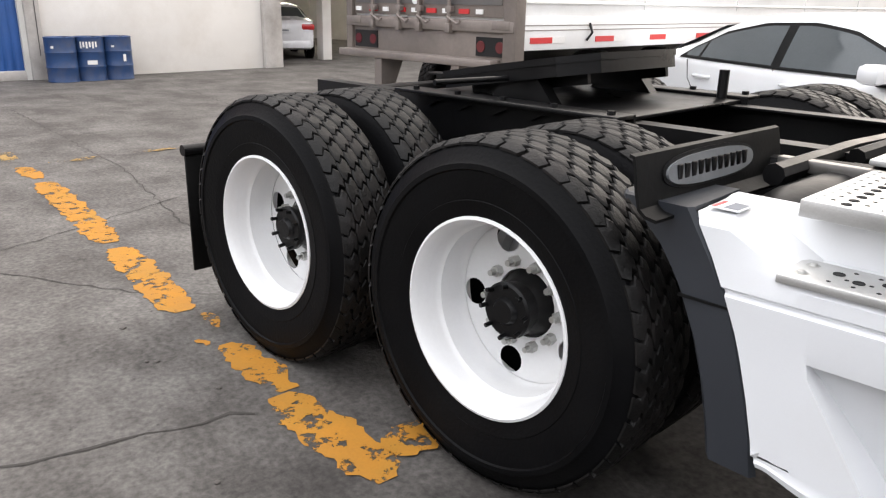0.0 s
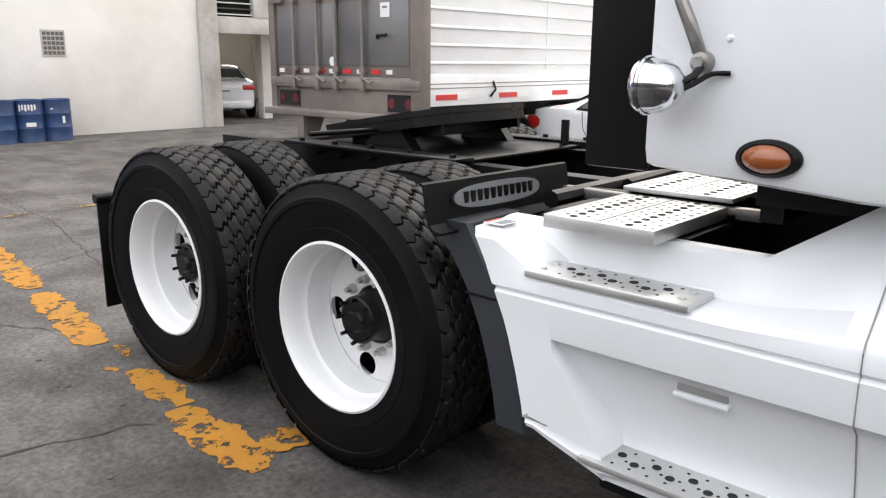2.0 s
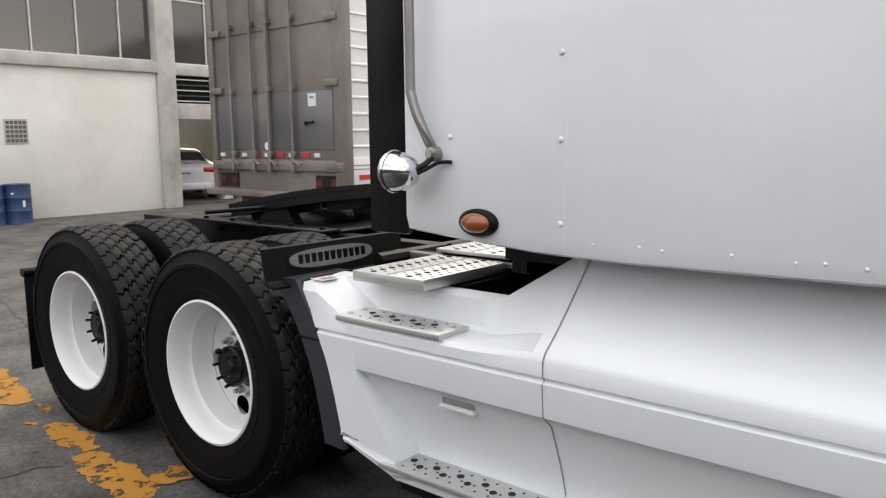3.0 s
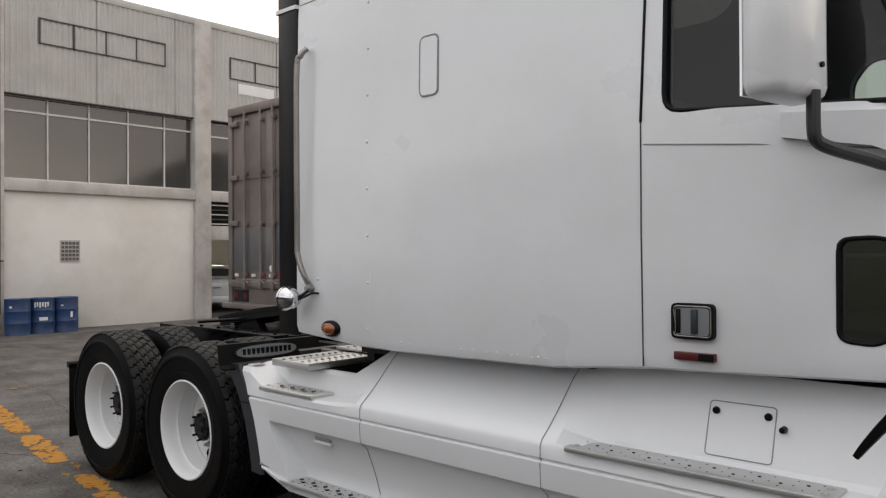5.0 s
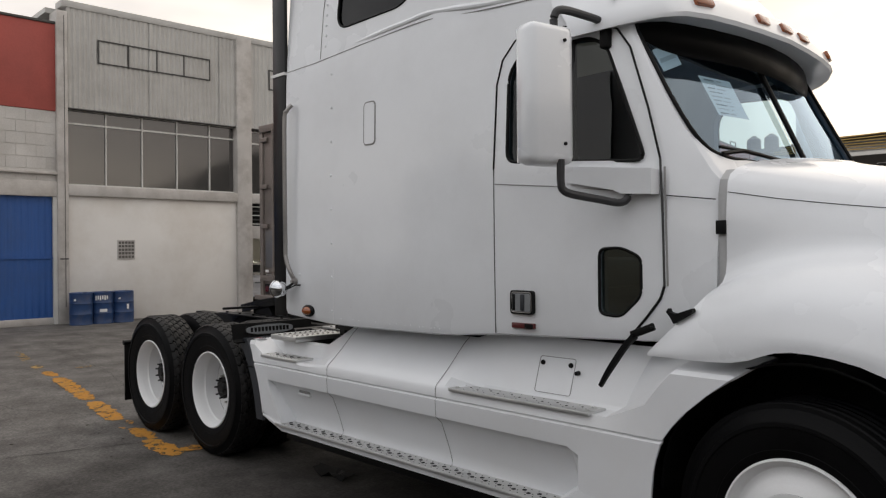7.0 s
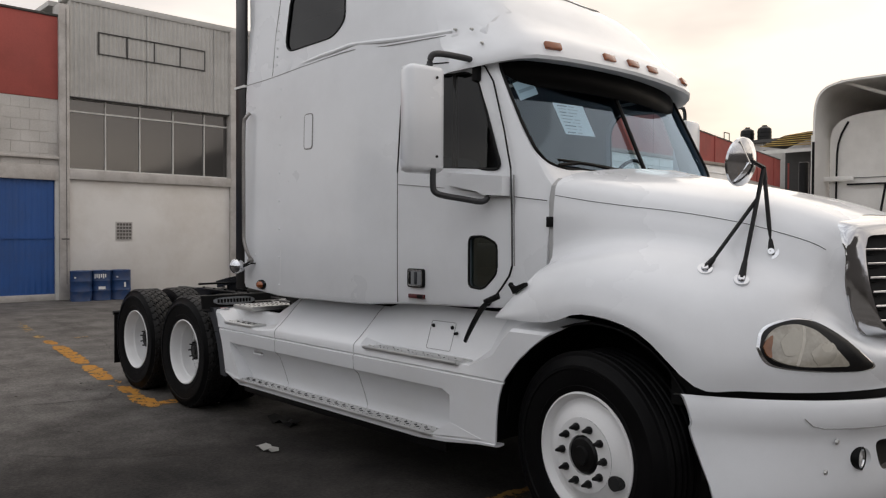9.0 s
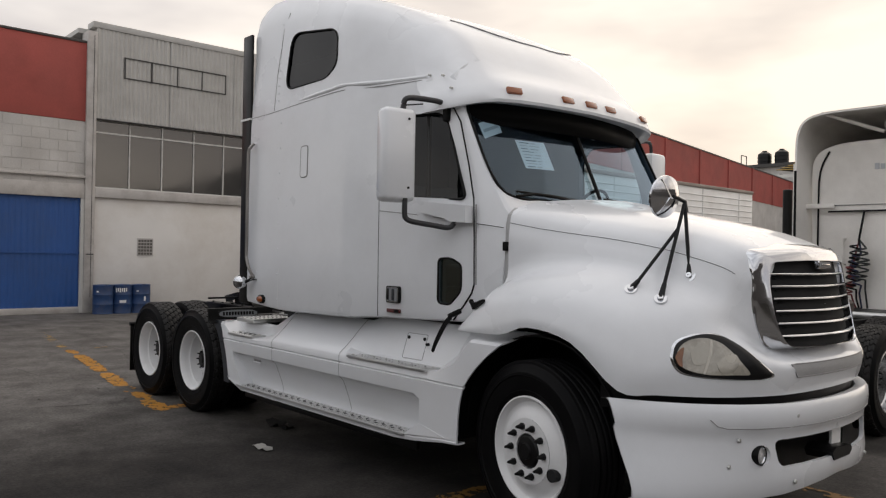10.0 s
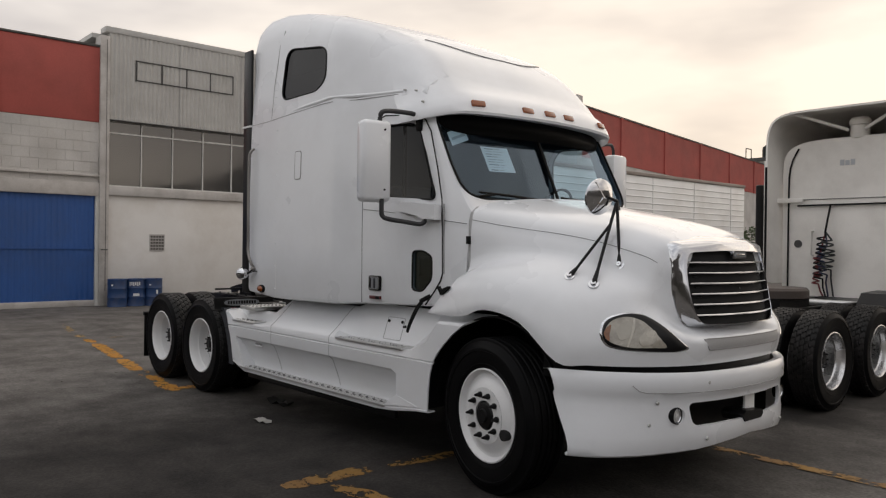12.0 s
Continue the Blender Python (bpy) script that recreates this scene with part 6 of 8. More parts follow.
mirror_far = part("side_mirror", boxed(3.65, 3.80, 1.42, 1.66, 2.05, 2.67, bevel=0.04), WHITE, truck, "white west-coast mirror housing")
part("mirror_arm", tube(bmesh.new(), [(3.72, 1.52, 2.66), (3.74, 1.45, 2.77), (3.8, 1.13, 2.72)], 0.016, 8, 4), PLASTIC, truck)
# grab rail, work lamp and side lamp on the sleeper's rear edge
part("grab_rail", tube(bmesh.new(), [(1.24, -1.255, 2.70), (1.225, -1.285, 2.66), (1.205, -1.295, 2.55), (1.205, -1.295, 1.75), (1.212, -1.295, 1.62), (1.25, -1.285, 1.52), (1.262, -1.255, 1.46)], 0.015, 10, 5), RAIL_METAL, truck, "polished grab rail")
part("rail_foot", lathe(bmesh.new(), [(0, -0.03), (0.012, -0.03), (0.013, -0.02), (0.022, -0.018), (0.024, 0.01)], 14, "y", (1.268, -1.262, 1.455)), RAIL_METAL, truck)
LAMP_AT = (1.192, -1.35, 1.405)
wl_ = part("work_lamp", lathe(bmesh.new(), [(0, 0.076), (0.022, 0.073), (0.043, 0.058), (0.057, 0.028), (0.060, 0.0), (0.062, -0.012), (0.059, -0.021), (0.055, -0.025), (0, -0.027)], 28, "x", LAMP_AT), CHROME, truck, "round chrome work lamp")
part("lamp_band", lathe(bmesh.new(), [(0.062, 0.0), (0.065, -0.005), (0.062, -0.010)], 28, "x", LAMP_AT), CHROME, wl_)
part("lamp_bracket", tube(bmesh.new(), [(1.245, -1.345, 1.405), (1.27, -1.31, 1.425), (1.272, -1.27, 1.45)], 0.009), BLACK, wl_)
part("lamp_cable", tube(bmesh.new(), [(1.255, -1.345, 1.395), (1.275, -1.315, 1.41), (1.295, -1.275, 1.43), (1.33, -1.257, 1.432)], 0.006, 6, 4), BLACK_TRIM, wl_)
sl = part("side_lamp", lathe(bmesh.new(), [(0, -0.012), (0.045, -0.012), (0.055, 0.0), (0.055, 0.02)], 28, "y"), BLACK_TRIM, truck, "oval amber side lamp in a black bezel")
sl.matrix_basis = Matrix.Translation((1.428, -1.262, 1.258)) @ Matrix.Diagonal((1.26, 1, 0.74, 1))
part("lens", lathe(bmesh.new(), [(0, -0.035), (0.02, -0.032), (0.038, -0.018), (0.042, -0.008)], 24, "y"), AMBER, sl, "amber lens")
# dark gap filler and stack behind the sleeper
part("side_extender", boxed(0.97, 1.138, -1.245, -1.215, 1.2, 3.75, bevel=0.01), BLACK, truck, "black rubber side extender")
part("side_extender", boxed(0.97, 1.138, 1.215, 1.245, 1.2, 3.75, bevel=0.01), BLACK, truck)
part("extender_strap", boxed(0.96, 1.139, -1.252, -1.2, 2.935, 2.955), TRAILER_WHITE, truck)
part("rear_crossing", boxed(1.30, 1.36, -0.9, 0.9, 1.05, 1.19), BLACK, truck)
part("cab_floor_edge", boxed(1.30, 4.05, -0.94, 0.94, 1.10, 1.19), BLACK, truck)
# hood hold-down strap and hook
bm = bmesh.new()
run = catmull([Vector(p) for p in ((4.03, -1.285, 1.285), (3.985, -1.29, 1.245), (3.91, -1.283, 1.15), (3.86, -1.272, 1.085), (3.825, -1.262, 1.035))], 4)
rows = []
for i, p in enumerate(run):
    f = i / (len(run) - 1)
    w = 0.009 + 0.0075 * math.sin(math.pi * min(1.0, 0.25 + f * 0.7))
    d = (run[min(i + 1, len(run) - 1)] - run[max(i - 1, 0)]).normalized()
    side = Vector((-d.z, 0, d.x)) * w
    rows.append([p + side + Vector((0, 0.006, 0)), p + side * 0.8 - Vector((0, 0.007, 0)), p - side * 0.8 - Vector((0, 0.007, 0)), p - side + Vector((0, 0.006, 0))])
vs = grid_faces(bm, rows, True)
bm.faces.new(vs[0])
bm.faces.new(list(reversed(vs[-1])))
strap = part("hood_strap", bm, BLACK_TRIM, truck, "black rubber hood strap")
bm = boxed(-0.062, 0.062, -0.010, 0.010, -0.017, 0.017, bevel=0.006)
bmesh.ops.transform(bm, matrix=Matrix.Translation((4.065, -1.285, 1.31)) @ Matrix.Rotation(radians(-22), 4, "Y"), verts=bm.verts)
part("strap_handle", bm, BLACK_TRIM, strap)
for dx in (-0.045, 0.05):
    part("strap_rivet", lathe(bmesh.new(), [(0, -0.016), (0.005, -0.015), (0.007, -0.008)], 8, "y", (4.065 + dx, -1.285, 1.31 + 0.4 * dx)), STEEL_GREASE, strap)
hook = bmesh.new()
prism(hook, [(4.155, 1.395), (4.165, 1.41), (4.172, 1.395), (4.20, 1.388), (4.275, 1.415), (4.28, 1.40), (4.235, 1.372), (4.19, 1.345), (4.175, 1.372)], "y", -1.245, -1.215)
part("strap_hook", hook, BLACK_TRIM, truck, "black rubber strap hook")


# ---- hood and fenders: columns from the wheel-arch lip up to the centre line ----
NET = [
    [(4.07, -1.25, 1.198), (4.075, -1.25, 1.22), (4.19, -1.225, 1.34), (4.31, -1.18, 1.47), (4.355, -1.095, 1.56), (4.355, -1.082, 1.86), (4.36, -0.995, 2.02), (4.44, -0.55, 2.09), (4.50, 0, 2.11)],
    [(4.46, -1.275, 1.208), (4.43, -1.275, 1.27), (4.43, -1.245, 1.41), (4.47, -1.17, 1.53), (4.50, -1.06, 1.62), (4.5, -1.035, 1.84), (4.5, -0.95, 1.99), (4.55, -0.54, 2.065), (4.58, 0, 2.085)],
    [(4.70, -1.285, 1.272), (4.70, -1.285, 1.33), (4.72, -1.245, 1.46), (4.74, -1.15, 1.575), (4.75, -1.01, 1.655), (4.75, -0.965, 1.80), (4.75, -0.88, 1.94), (4.78, -0.52, 2.02), (4.8, 0, 2.04)],
    [(5.02, -1.27, 1.21), (5.04, -1.266, 1.275), (5.06, -1.21, 1.43), (5.07, -1.09, 1.555), (5.08, -0.93, 1.64), (5.08, -0.88, 1.75), (5.08, -0.80, 1.88), (5.1, -0.5, 1.96), (5.1, 0, 1.98)],
    [(5.30, -1.215, 0.975), (5.33, -1.205, 1.10), (5.34, -1.14, 1.33), (5.37, -1.01, 1.475), (5.40, -0.85, 1.565), (5.40, -0.80, 1.675), (5.41, -0.735, 1.80), (5.42, -0.53, 1.885), (5.42, 0, 1.905)],
    [(5.48, -1.11, 0.965), (5.53, -1.08, 1.09), (5.57, -0.99, 1.27), (5.60, -0.88, 1.40), (5.63, -0.76, 1.48), (5.63, -0.72, 1.575), (5.63, -0.675, 1.708), (5.65, -0.52, 1.802), (5.66, 0, 1.83)],
    [(5.72, -0.90, 0.965), (5.76, -0.865, 1.08), (5.78, -0.78, 1.21), (5.785, -0.715, 1.31), (5.785, -0.675, 1.38), (5.785, -0.65, 1.475), (5.79, -0.625, 1.635), (5.81, -0.49, 1.74), (5.83, 0, 1.765)],
    [(5.88, -0.60, 0.965), (5.91, -0.585, 1.06), (5.905, -0.57, 1.14), (5.89, -0.56, 1.21), (5.88, -0.55, 1.30), (5.875, -0.545, 1.43), (5.875, -0.56, 1.61), (5.885, -0.44, 1.70), (5.89, 0, 1.72)],
    [(5.94, -0.30, 0.965), (5.97, -0.29, 1.06), (5.965, -0.285, 1.14), (5.945, -0.28, 1.21), (5.93, -0.275, 1.30), (5.92, -0.27, 1.43), (5.91, -0.265, 1.58), (5.90, -0.26, 1.70), (5.90, 0, 1.715)],
    [(5.955, 0, 0.965), (5.985, 0, 1.06), (5.98, 0, 1.14), (5.96, 0, 1.21), (5.945, 0, 1.30), (5.935, 0, 1.43), (5.92, 0, 1.58), (5.91, 0, 1.66), (5.905, 0, 1.705)],
]


# the grille's place is set back behind its surround
NET = [[(x - 0.1 * (i > 6 and j > 2) - (0.075 if j < 7 else 0.03) * (i == 6 and 2 < j), y, z) for j, (x, y, z) in enumerate(r)] for i, r in enumerate(NET)]


def smooth_net(net, nu, nv):
    cols = [catmull([Vector(p) for p in r], nv) for r in net]
    out = []
    for k in range(len(cols[0])):
        out.append(catmull([c[k] for c in cols], nu))
    return [[out[k][i] for k in range(len(out))] for i in range(len(out[0]))]


for s in (-1, 1):
    bm = bmesh.new()
    grid_faces(bm, [[Vector((p.x, -s * p.y if s > 0 else p.y, p.z)) for p in r] for r in smooth_net(NET, 4, 4)])
    bmesh.ops.remove_doubles(bm, verts=bm.verts, dist=0.002)
    shell(bm, 0.012, (-0.4, -s, -0.5))
    hood = part("hood_half", bm, WHITE, truck, "white rounded hood and flared fender", smooth=50)
    if s < 0:
        hood_right = hood
smooth_hood = smooth_net(NET, 4, 4)


def net_point(u, v):
    """A place on the right fender by station and column, with its outward direction."""
    iu, iv = u * 4, v * 4
    i, j = int(iu), int(iv)
    fu, fv = iu - i, iv - j
    P = lambda a, b: smooth_hood[min(a, len(smooth_hood) - 1)][min(b, len(smooth_hood[0]) - 1)]
    p = P(i, j) * (1 - fu) * (1 - fv) + P(i + 1, j) * fu * (1 - fv) + P(i, j + 1) * (1 - fu) * fv + P(i + 1, j + 1) * fu * fv
    du, dv = P(i + 1, j) - P(i, j), P(i, j + 1) - P(i, j)
    n = du.cross(dv).normalized()
    if n.dot(Vector((0.6, -0.7, 0.3))) < 0:
        n = -n
    return p, n


# seam along the hood side, cowl gap, arch lining
part("hood_seam", tube(bmesh.new(), [p + n * 0.0005 for p, n in (net_point(0.02 + 5.95 * k / 60, 5.25 + 0.42 * max(0.0, k / 60 - 0.2) + 0.7 * max(0.0, k / 60 - 0.72)) for k in range(57))], 0.002, 6), SEAM, hood_right)
gap = bmesh.new()
grid_faces(gap, [[(x, y + 0.006 * abs(k - 1.5), z) for k, x in enumerate((4.312, 4.322, 4.345, 4.357))] for y, z in ((-1.082, 1.48), (-1.081, 1.75), (-1.078, 1.90), (-1.06, 1.97), (-1.0, 2.015))])
shell(gap, 0.03, (0, 1, 0))
part("cowl_gap", gap, mat("pale_rubber_gap", (0.42, 0.42, 0.42), 0.6, vary=0.1, bump=0.02), truck, "pale grey rubber strip in the cowl gap")
part("cowl_clip", boxed(4.312, 4.357, -1.10, -1.075, 1.73, 1.79, bevel=0.004), BLACK_TRIM, truck)
part("cowl_top", boxed(4.26, 4.50, -0.86, 0.86, 1.92, 2.03, bevel=0.02), BLACK_TRIM, truck)
lining = bmesh.new()
rows = []
for k in range(17):
    q = math.radians(0 + 180 * k / 16)
    x, z = 4.70 + 0.62 * math.cos(q), 0.60 + 0.62 * math.sin(q)
    rows.append([(x, -1.17, z), (x, -0.55, z)])
grid_faces(lining, rows)
shell(lining, 0.01)
part("wheel_arch_lining", lining, BLACK, truck, "black wheel-arch lining")
part("firewall", boxed(4.02, 4.06, -0.95, 0.95, 0.6, 1.19), BLACK, truck)
part("inner_wing", boxed(4.1, 5.4, -0.6, -0.55, 0.5, 1.5), BLACK, truck)
part("inner_wing", boxed(4.1, 5.4, 0.55, 0.6, 0.5, 1.5), BLACK, truck)

# grille: chrome surround, dark mesh, bright bars
def mirrored(half):
    return half + [(-y, z) for y, z in reversed(half)]
GRILLE_IN = mirrored([(0.25, 1.225), (0.48, 1.228), (0.525, 1.32), (0.535, 1.45), (0.528, 1.58), (0.495, 1.688), (0.2, 1.70)])
GRILLE_OUT = mirrored([(0.25, 1.195), (0.52, 1.20), (0.577, 1.30), (0.602, 1.45), (0.608, 1.60), (0.598, 1.755), (0.25, 1.80)])
def grille_outline(f):
    """The grille's opening at f = 0, the surround's outer edge at f = 1."""
    return rounded([(a[0] + (b[0] - a[0]) * f, a[1] + (b[1] - a[1]) * f) for a, b in zip(GRILLE_IN, GRILLE_OUT)], 0.05, 4)
def gx(y, z):
    return 6.0 - 0.14 * (y / 0.6) ** 2 - 0.10 * max(0.0, (z - 1.2)) / 0.5
bm = bmesh.new()
skin = np.array([tuple(p) for r in smooth_hood for p in r if p.x > 5.4])
def hood_x(y, z):
    """The hood's skin behind the surround."""
    d2 = (np.abs(skin[:, 1]) - abs(y)) ** 2 + (skin[:, 2] - z) ** 2 + 1e-6
    near = np.argsort(d2)[:5]
    return float((skin[near, 0] / d2[near]).sum() / (1 / d2[near]).sum())
def surround_x(y, z, f):
    """Flat at the opening, then rolled back to the hood."""
    back = hood_x(y, z)
    soft = math.sqrt(max(0.0, 1 - (max(0.0, f - 0.2) / 0.8) ** 2))
    flat = min(1.0, 1.08 - max(0.0, f - 0.08) / 0.86)
    top = min(1.0, max(0.0, (z - 1.66) / 0.08))
    roll = max(0.0, flat + (soft - flat) * top)
    return max(back + (gx(y, z) + 0.004 - back) * roll, back + 0.008)
rows = [[(gx(y, z) + d, y, z) for y, z in grille_outline(f)] for f, d in ((-0.02, -0.045), (-0.015, -0.004))]
rows += [[(surround_x(y, z, f), y, z) for y, z in grille_outline(f)] for f in (0.04, 0.15, 0.3, 0.45, 0.6, 0.72, 0.83, 0.92, 1.0)]
rows.append([(hood_x(y, z) - 0.02, y, z) for y, z in grille_outline(1.0)])
grid_faces(bm, rows, True)
grille = part("grille_surround", bm, CHROME, truck, "deep polished chrome grille surround", smooth=60)
bm = bmesh.new()
mesh_poly = grille_outline(0.0)
grid_faces(bm, [[(gx(y * f, 1.45 + (z - 1.45) * f) - 0.044, y * f, 1.45 + (z - 1.45) * f) for y, z in mesh_poly] for f in (1.02, 0.8, 0.6, 0.4, 0.2, 0.01)], True)
part("grille_mesh", bm, HOLE, grille, "dark grille mesh")
for k in range(6):
    z = 1.285 + k * 0.068
    hw = 0.515
    pts = [(gx(y, z) - 0.005, y, z) for y in [-hw + 2 * hw * i / 14 for i in range(15)]]
    bm = bmesh.new()
    rows = [[(x + dx, y, zz + dz) for dx, dz in ((-0.03, 0.007), (0.0, 0.006), (0.005, 0.0), (0.0, -0.006), (-0.03, -0.005))] for x, y, zz in pts]
    grid_faces(bm, rows)
    part("grille_bar", bm, CHROME, grille, "polished horizontal grille bar", smooth=50)
    part("grille_slat", prism(bmesh.new(), [(gx(0, z) - 0.16, z - 0.035), (gx(0, z) - 0.1, z - 0.028), (gx(0, z) - 0.16, z - 0.02)], "y", -0.45, 0.45), BLACK, grille)
badge = rounded([(-0.098, -0.026), (0.098, -0.026), (0.088, 0.026), (-0.088, 0.026)], 0.02, 4)
em = part("emblem", prism(bmesh.new(), badge, "x", -0.012, 0.012), CHROME, grille, "rounded chrome emblem with a grey face")
em.matrix_basis = Matrix.Translation((gx(0, 1.68) - 0.012, 0, 1.678))
part("emblem_face", prism(bmesh.new(), [(y * 0.82, z * 0.6) for y, z in badge], "x", 0.004, 0.0145), PLATE_GREY, em)
part("emblem_bar", boxed(0.012, 0.018, -0.055, 0.055, -0.006, 0.006, bevel=0.002), CHROME, em)
# inset panel under the grille, in a shallow frame
def front_x(y, z):
    """The hood's nose under the grille."""
    col = [np.interp(z, [smooth_hood[i][j].z for j in range(0, 17)], [smooth_hood[i][j].x for j in range(0, 17)]) for i in range(24, len(smooth_hood))]
    ys_ = [-smooth_hood[i][6].y for i in range(24, len(smooth_hood))]
    return float(np.interp(abs(y), ys_[::-1], col[::-1]))
bm = bmesh.new()
ny = 24
rows = [[(front_x(y, z) + 0.005, y, z) for y in [-(0.46 + 0.04 * f) + 2 * (0.46 + 0.04 * f) * i / ny for i in range(ny + 1)]] for f, z in ((0, 1.062), (0.5, 1.098), (1, 1.134))]
edge_ = [rows[0][i] for i in range(ny + 1)] + [rows[2][i] for i in range(ny, -1, -1)]
grid_faces(bm, rows)
inset = part("front_inset", bm, mat("dull_inset_mesh", (0.38, 0.38, 0.38), 0.6, 0.2, vary=0.1, scale=8, fine=200, bump=0.2), hood_right, "grey mesh inset under the grille")
part("inset_edge", tube(bmesh.new(), edge_ + edge_[:1], 0.0035, 6), PALE_SEAM, inset)

# headlamps lie on the fender's front corner
AMBER_DIM = mat("dim_amber_lens", (0.22, 0.085, 0.03), 0.15, vary=0.2, scale=20, bump=0.02, coat=0.5)
LENS_GLINT = mat("lens_pale_band", (0.52, 0.49, 0.43), 0.3, vary=0.1, bump=0)
BOWL = mat("clouded_reflector", (0.37, 0.345, 0.29), 0.2, 0.2, vary=0.15, scale=9, bump=0.02, coat=0.8)
RIM_LOOP = [(4.9, 1.43), (4.85, 1.8), (5.0, 2.1), (5.3, 2.38), (5.65, 2.45), (6.03, 2.23), (6.47, 1.8), (6.85, 1.23), (6.67, 0.93), (6.25, 0.85), (5.85, 0.85), (5.47, 0.9), (5.15, 1.05)]
LENS_LOOP = [(4.97, 1.45), (4.97, 1.77), (5.1, 2.05), (5.35, 2.2), (5.65, 2.1), (6.0, 1.7), (6.38, 1.15), (6.08, 1.02), (5.7, 0.97), (5.38, 1.05), (5.15, 1.2)]
TURN_LOOP = [(4.985, 1.45), (4.99, 1.62), (5.05, 1.75), (5.09, 1.6), (5.13, 1.4), (5.19, 1.2), (5.09, 1.27)]
BOWL_LOOP = [(-0.17, 0.0), (-0.1, 0.3), (0.08, 0.38), (0.2, 0.12), (0.18, -0.24), (0.0, -0.34)]
def lamp_patch(name, outline, out, material, parent, s, label="", k=1.0, centre=None):
    """A low dome on the fender, inside an outline of stations and columns."""
    cu = sum(p[0] for p in outline) / len(outline) if centre is None else centre[0]
    cv = sum(p[1] for p in outline) / len(outline) if centre is None else centre[1]
    pts = outline if centre is None else [(cu + p[0], cv + p[1]) for p in outline]
    loop = catmull([Vector((p[0], p[1], 0)) for p in pts + pts[:1]], 4)[:-1]
    bm = bmesh.new()
    rows = []
    for f in (1.0, 0.95, 0.7, 0.4, 0.1):
        row = []
        for p in loop:
            q, n = net_point(cu + (p.x - cu) * k * f, cv + (p.y - cv) * k * f)
            q = q + n * (out * (1.0 if f < 0.99 else 0.2))
            row.append((q.x, q.y if s < 0 else -q.y, q.z))
        rows.append(row)
    vs = grid_faces(bm, rows, True)
    bm.faces.new(vs[-1])
    return part(name, bm, material, parent, label, smooth=60)


for s in (-1, 1):
    hl = lamp_patch("headlamp", RIM_LOOP, 0.007, CHROME, truck, s, "teardrop headlamp in a chrome rim")
    lamp_patch("bezel", RIM_LOOP, 0.011, BLACK, hl, s, "black lamp bezel", 0.965)
    lamp_patch("lens", LENS_LOOP, 0.019, LENS, hl, s, "clouded headlamp lens", 0.98)
    lamp_patch("turn_lens", TURN_LOOP, 0.023, AMBER_DIM, hl, s, "amber turn lens")
    # pale band paints a highlight across the lens
    lamp_patch("lens_divider", [(5.56, 1.03), (5.60, 1.03), (5.54, 1.6), (5.45, 2.1), (5.41, 2.1), (5.50, 1.6)], 0.022, LENS_GLINT, hl, s, "pale highlight painted across the lens")
    for c in ((5.36, 1.62), (5.84, 1.42)):
        lamp_patch("lamp_bowl", BOWL_LOOP, 0.021, BOWL, hl, s, "pale reflector bowl behind the lens", 1.0, c)

# ---- front bumper ----
PLAN = [(0, 6.03), (0.3, 6.015), (0.55, 5.96), (0.75, 5.87), (0.95, 5.70), (1.08, 5.53), (1.17, 5.37), (1.215, 5.245)]
def bx(y):
    return lerp_table(PLAN, abs(y))
ys = [-1.215, -1.19, -1.15, -1.08, -1.0, -0.9, -0.8, -0.68, -0.55, -0.4, -0.2, 0, 0.2, 0.4, 0.55, 0.68, 0.8, 0.9, 1.0, 1.08, 1.15, 1.19, 1.215]
bm = bmesh.new()
rows = []
for y in ys:
    x = bx(y)
    a = abs(y)
    rake = 0.14 * max(0.0, (a - 0.75) / 0.465) + 0.28 * max(0.0, (a - 0.85) / 0.365) ** 2
    row = []
    for dx, z in ((-0.05, 0.925), (-0.012, 0.93), (0.0, 0.915), (0.004, 0.86), (0.0, 0.80), (-0.02, 0.775), (-0.025, 0.72), (-0.02, 0.62), (-0.012, 0.52), (-0.018, 0.45), (-0.035, 0.405), (-0.06, 0.392)):
        lift = 0.07 * max(0.0, 1 - a / 0.95) * max(0.0, min(1.0, (0.66 - z) / 0.2))
        row.append((x + dx + rake * (0.93 - z) * 0.9, y, z + lift))
    back = [(p[0] - 0.022, p[1] * 0.982, 0.67 + (p[2] - 0.67) * 0.965) for p in reversed(row)]
    rows.append(row + back)
vs = grid_faces(bm, rows, True)
for e in (vs[0], vs[-1]):
    n = len(e)
    for i in range(n // 2 - 1):
        bm.faces.new((e[i], e[i + 1], e[n - 2 - i], e[n - 1 - i]))
bumper = part("bumper", bm, WHITE, truck, "white painted moulded bumper", smooth=45)
cut_with(bumper, [finish("cutter", prism(bmesh.new(), rounded([(-0.60, 0.585), (0.50, 0.60), (0.53, 0.735), (-0.63, 0.735)], 0.05, 4), "x", 5.6, 6.3), BLACK)] +
         [finish("cutter", rodded((5.5, s * 0.70, 0.655), (6.2, s * 0.70, 0.655), 0.050, seg=24), BLACK) for s in (-1, 1)])
bumper.data.shade_smooth()
bumper.data.set_sharp_from_angle(angle=radians(40))
part("bumper_crease", tube(bmesh.new(), [(bx(y) + 0.001 + (0.14 * max(0.0, (abs(y) - 0.75) / 0.465) + 0.28 * max(0.0, (abs(y) - 0.85) / 0.365) ** 2) * 0.9 * (0.93 - z), y, z) for y, z in [(-0.95, 0.85), (-0.92, 0.815)] + [(-0.88 + 1.76 * k / 30, 0.803) for k in range(31)]], 0.0025, 6), PALE_SEAM, bumper)
part("bumper_core", boxed(5.45, 5.74, -0.74, 0.74, 0.45, 0.9), BLACK, bumper)
rows = []
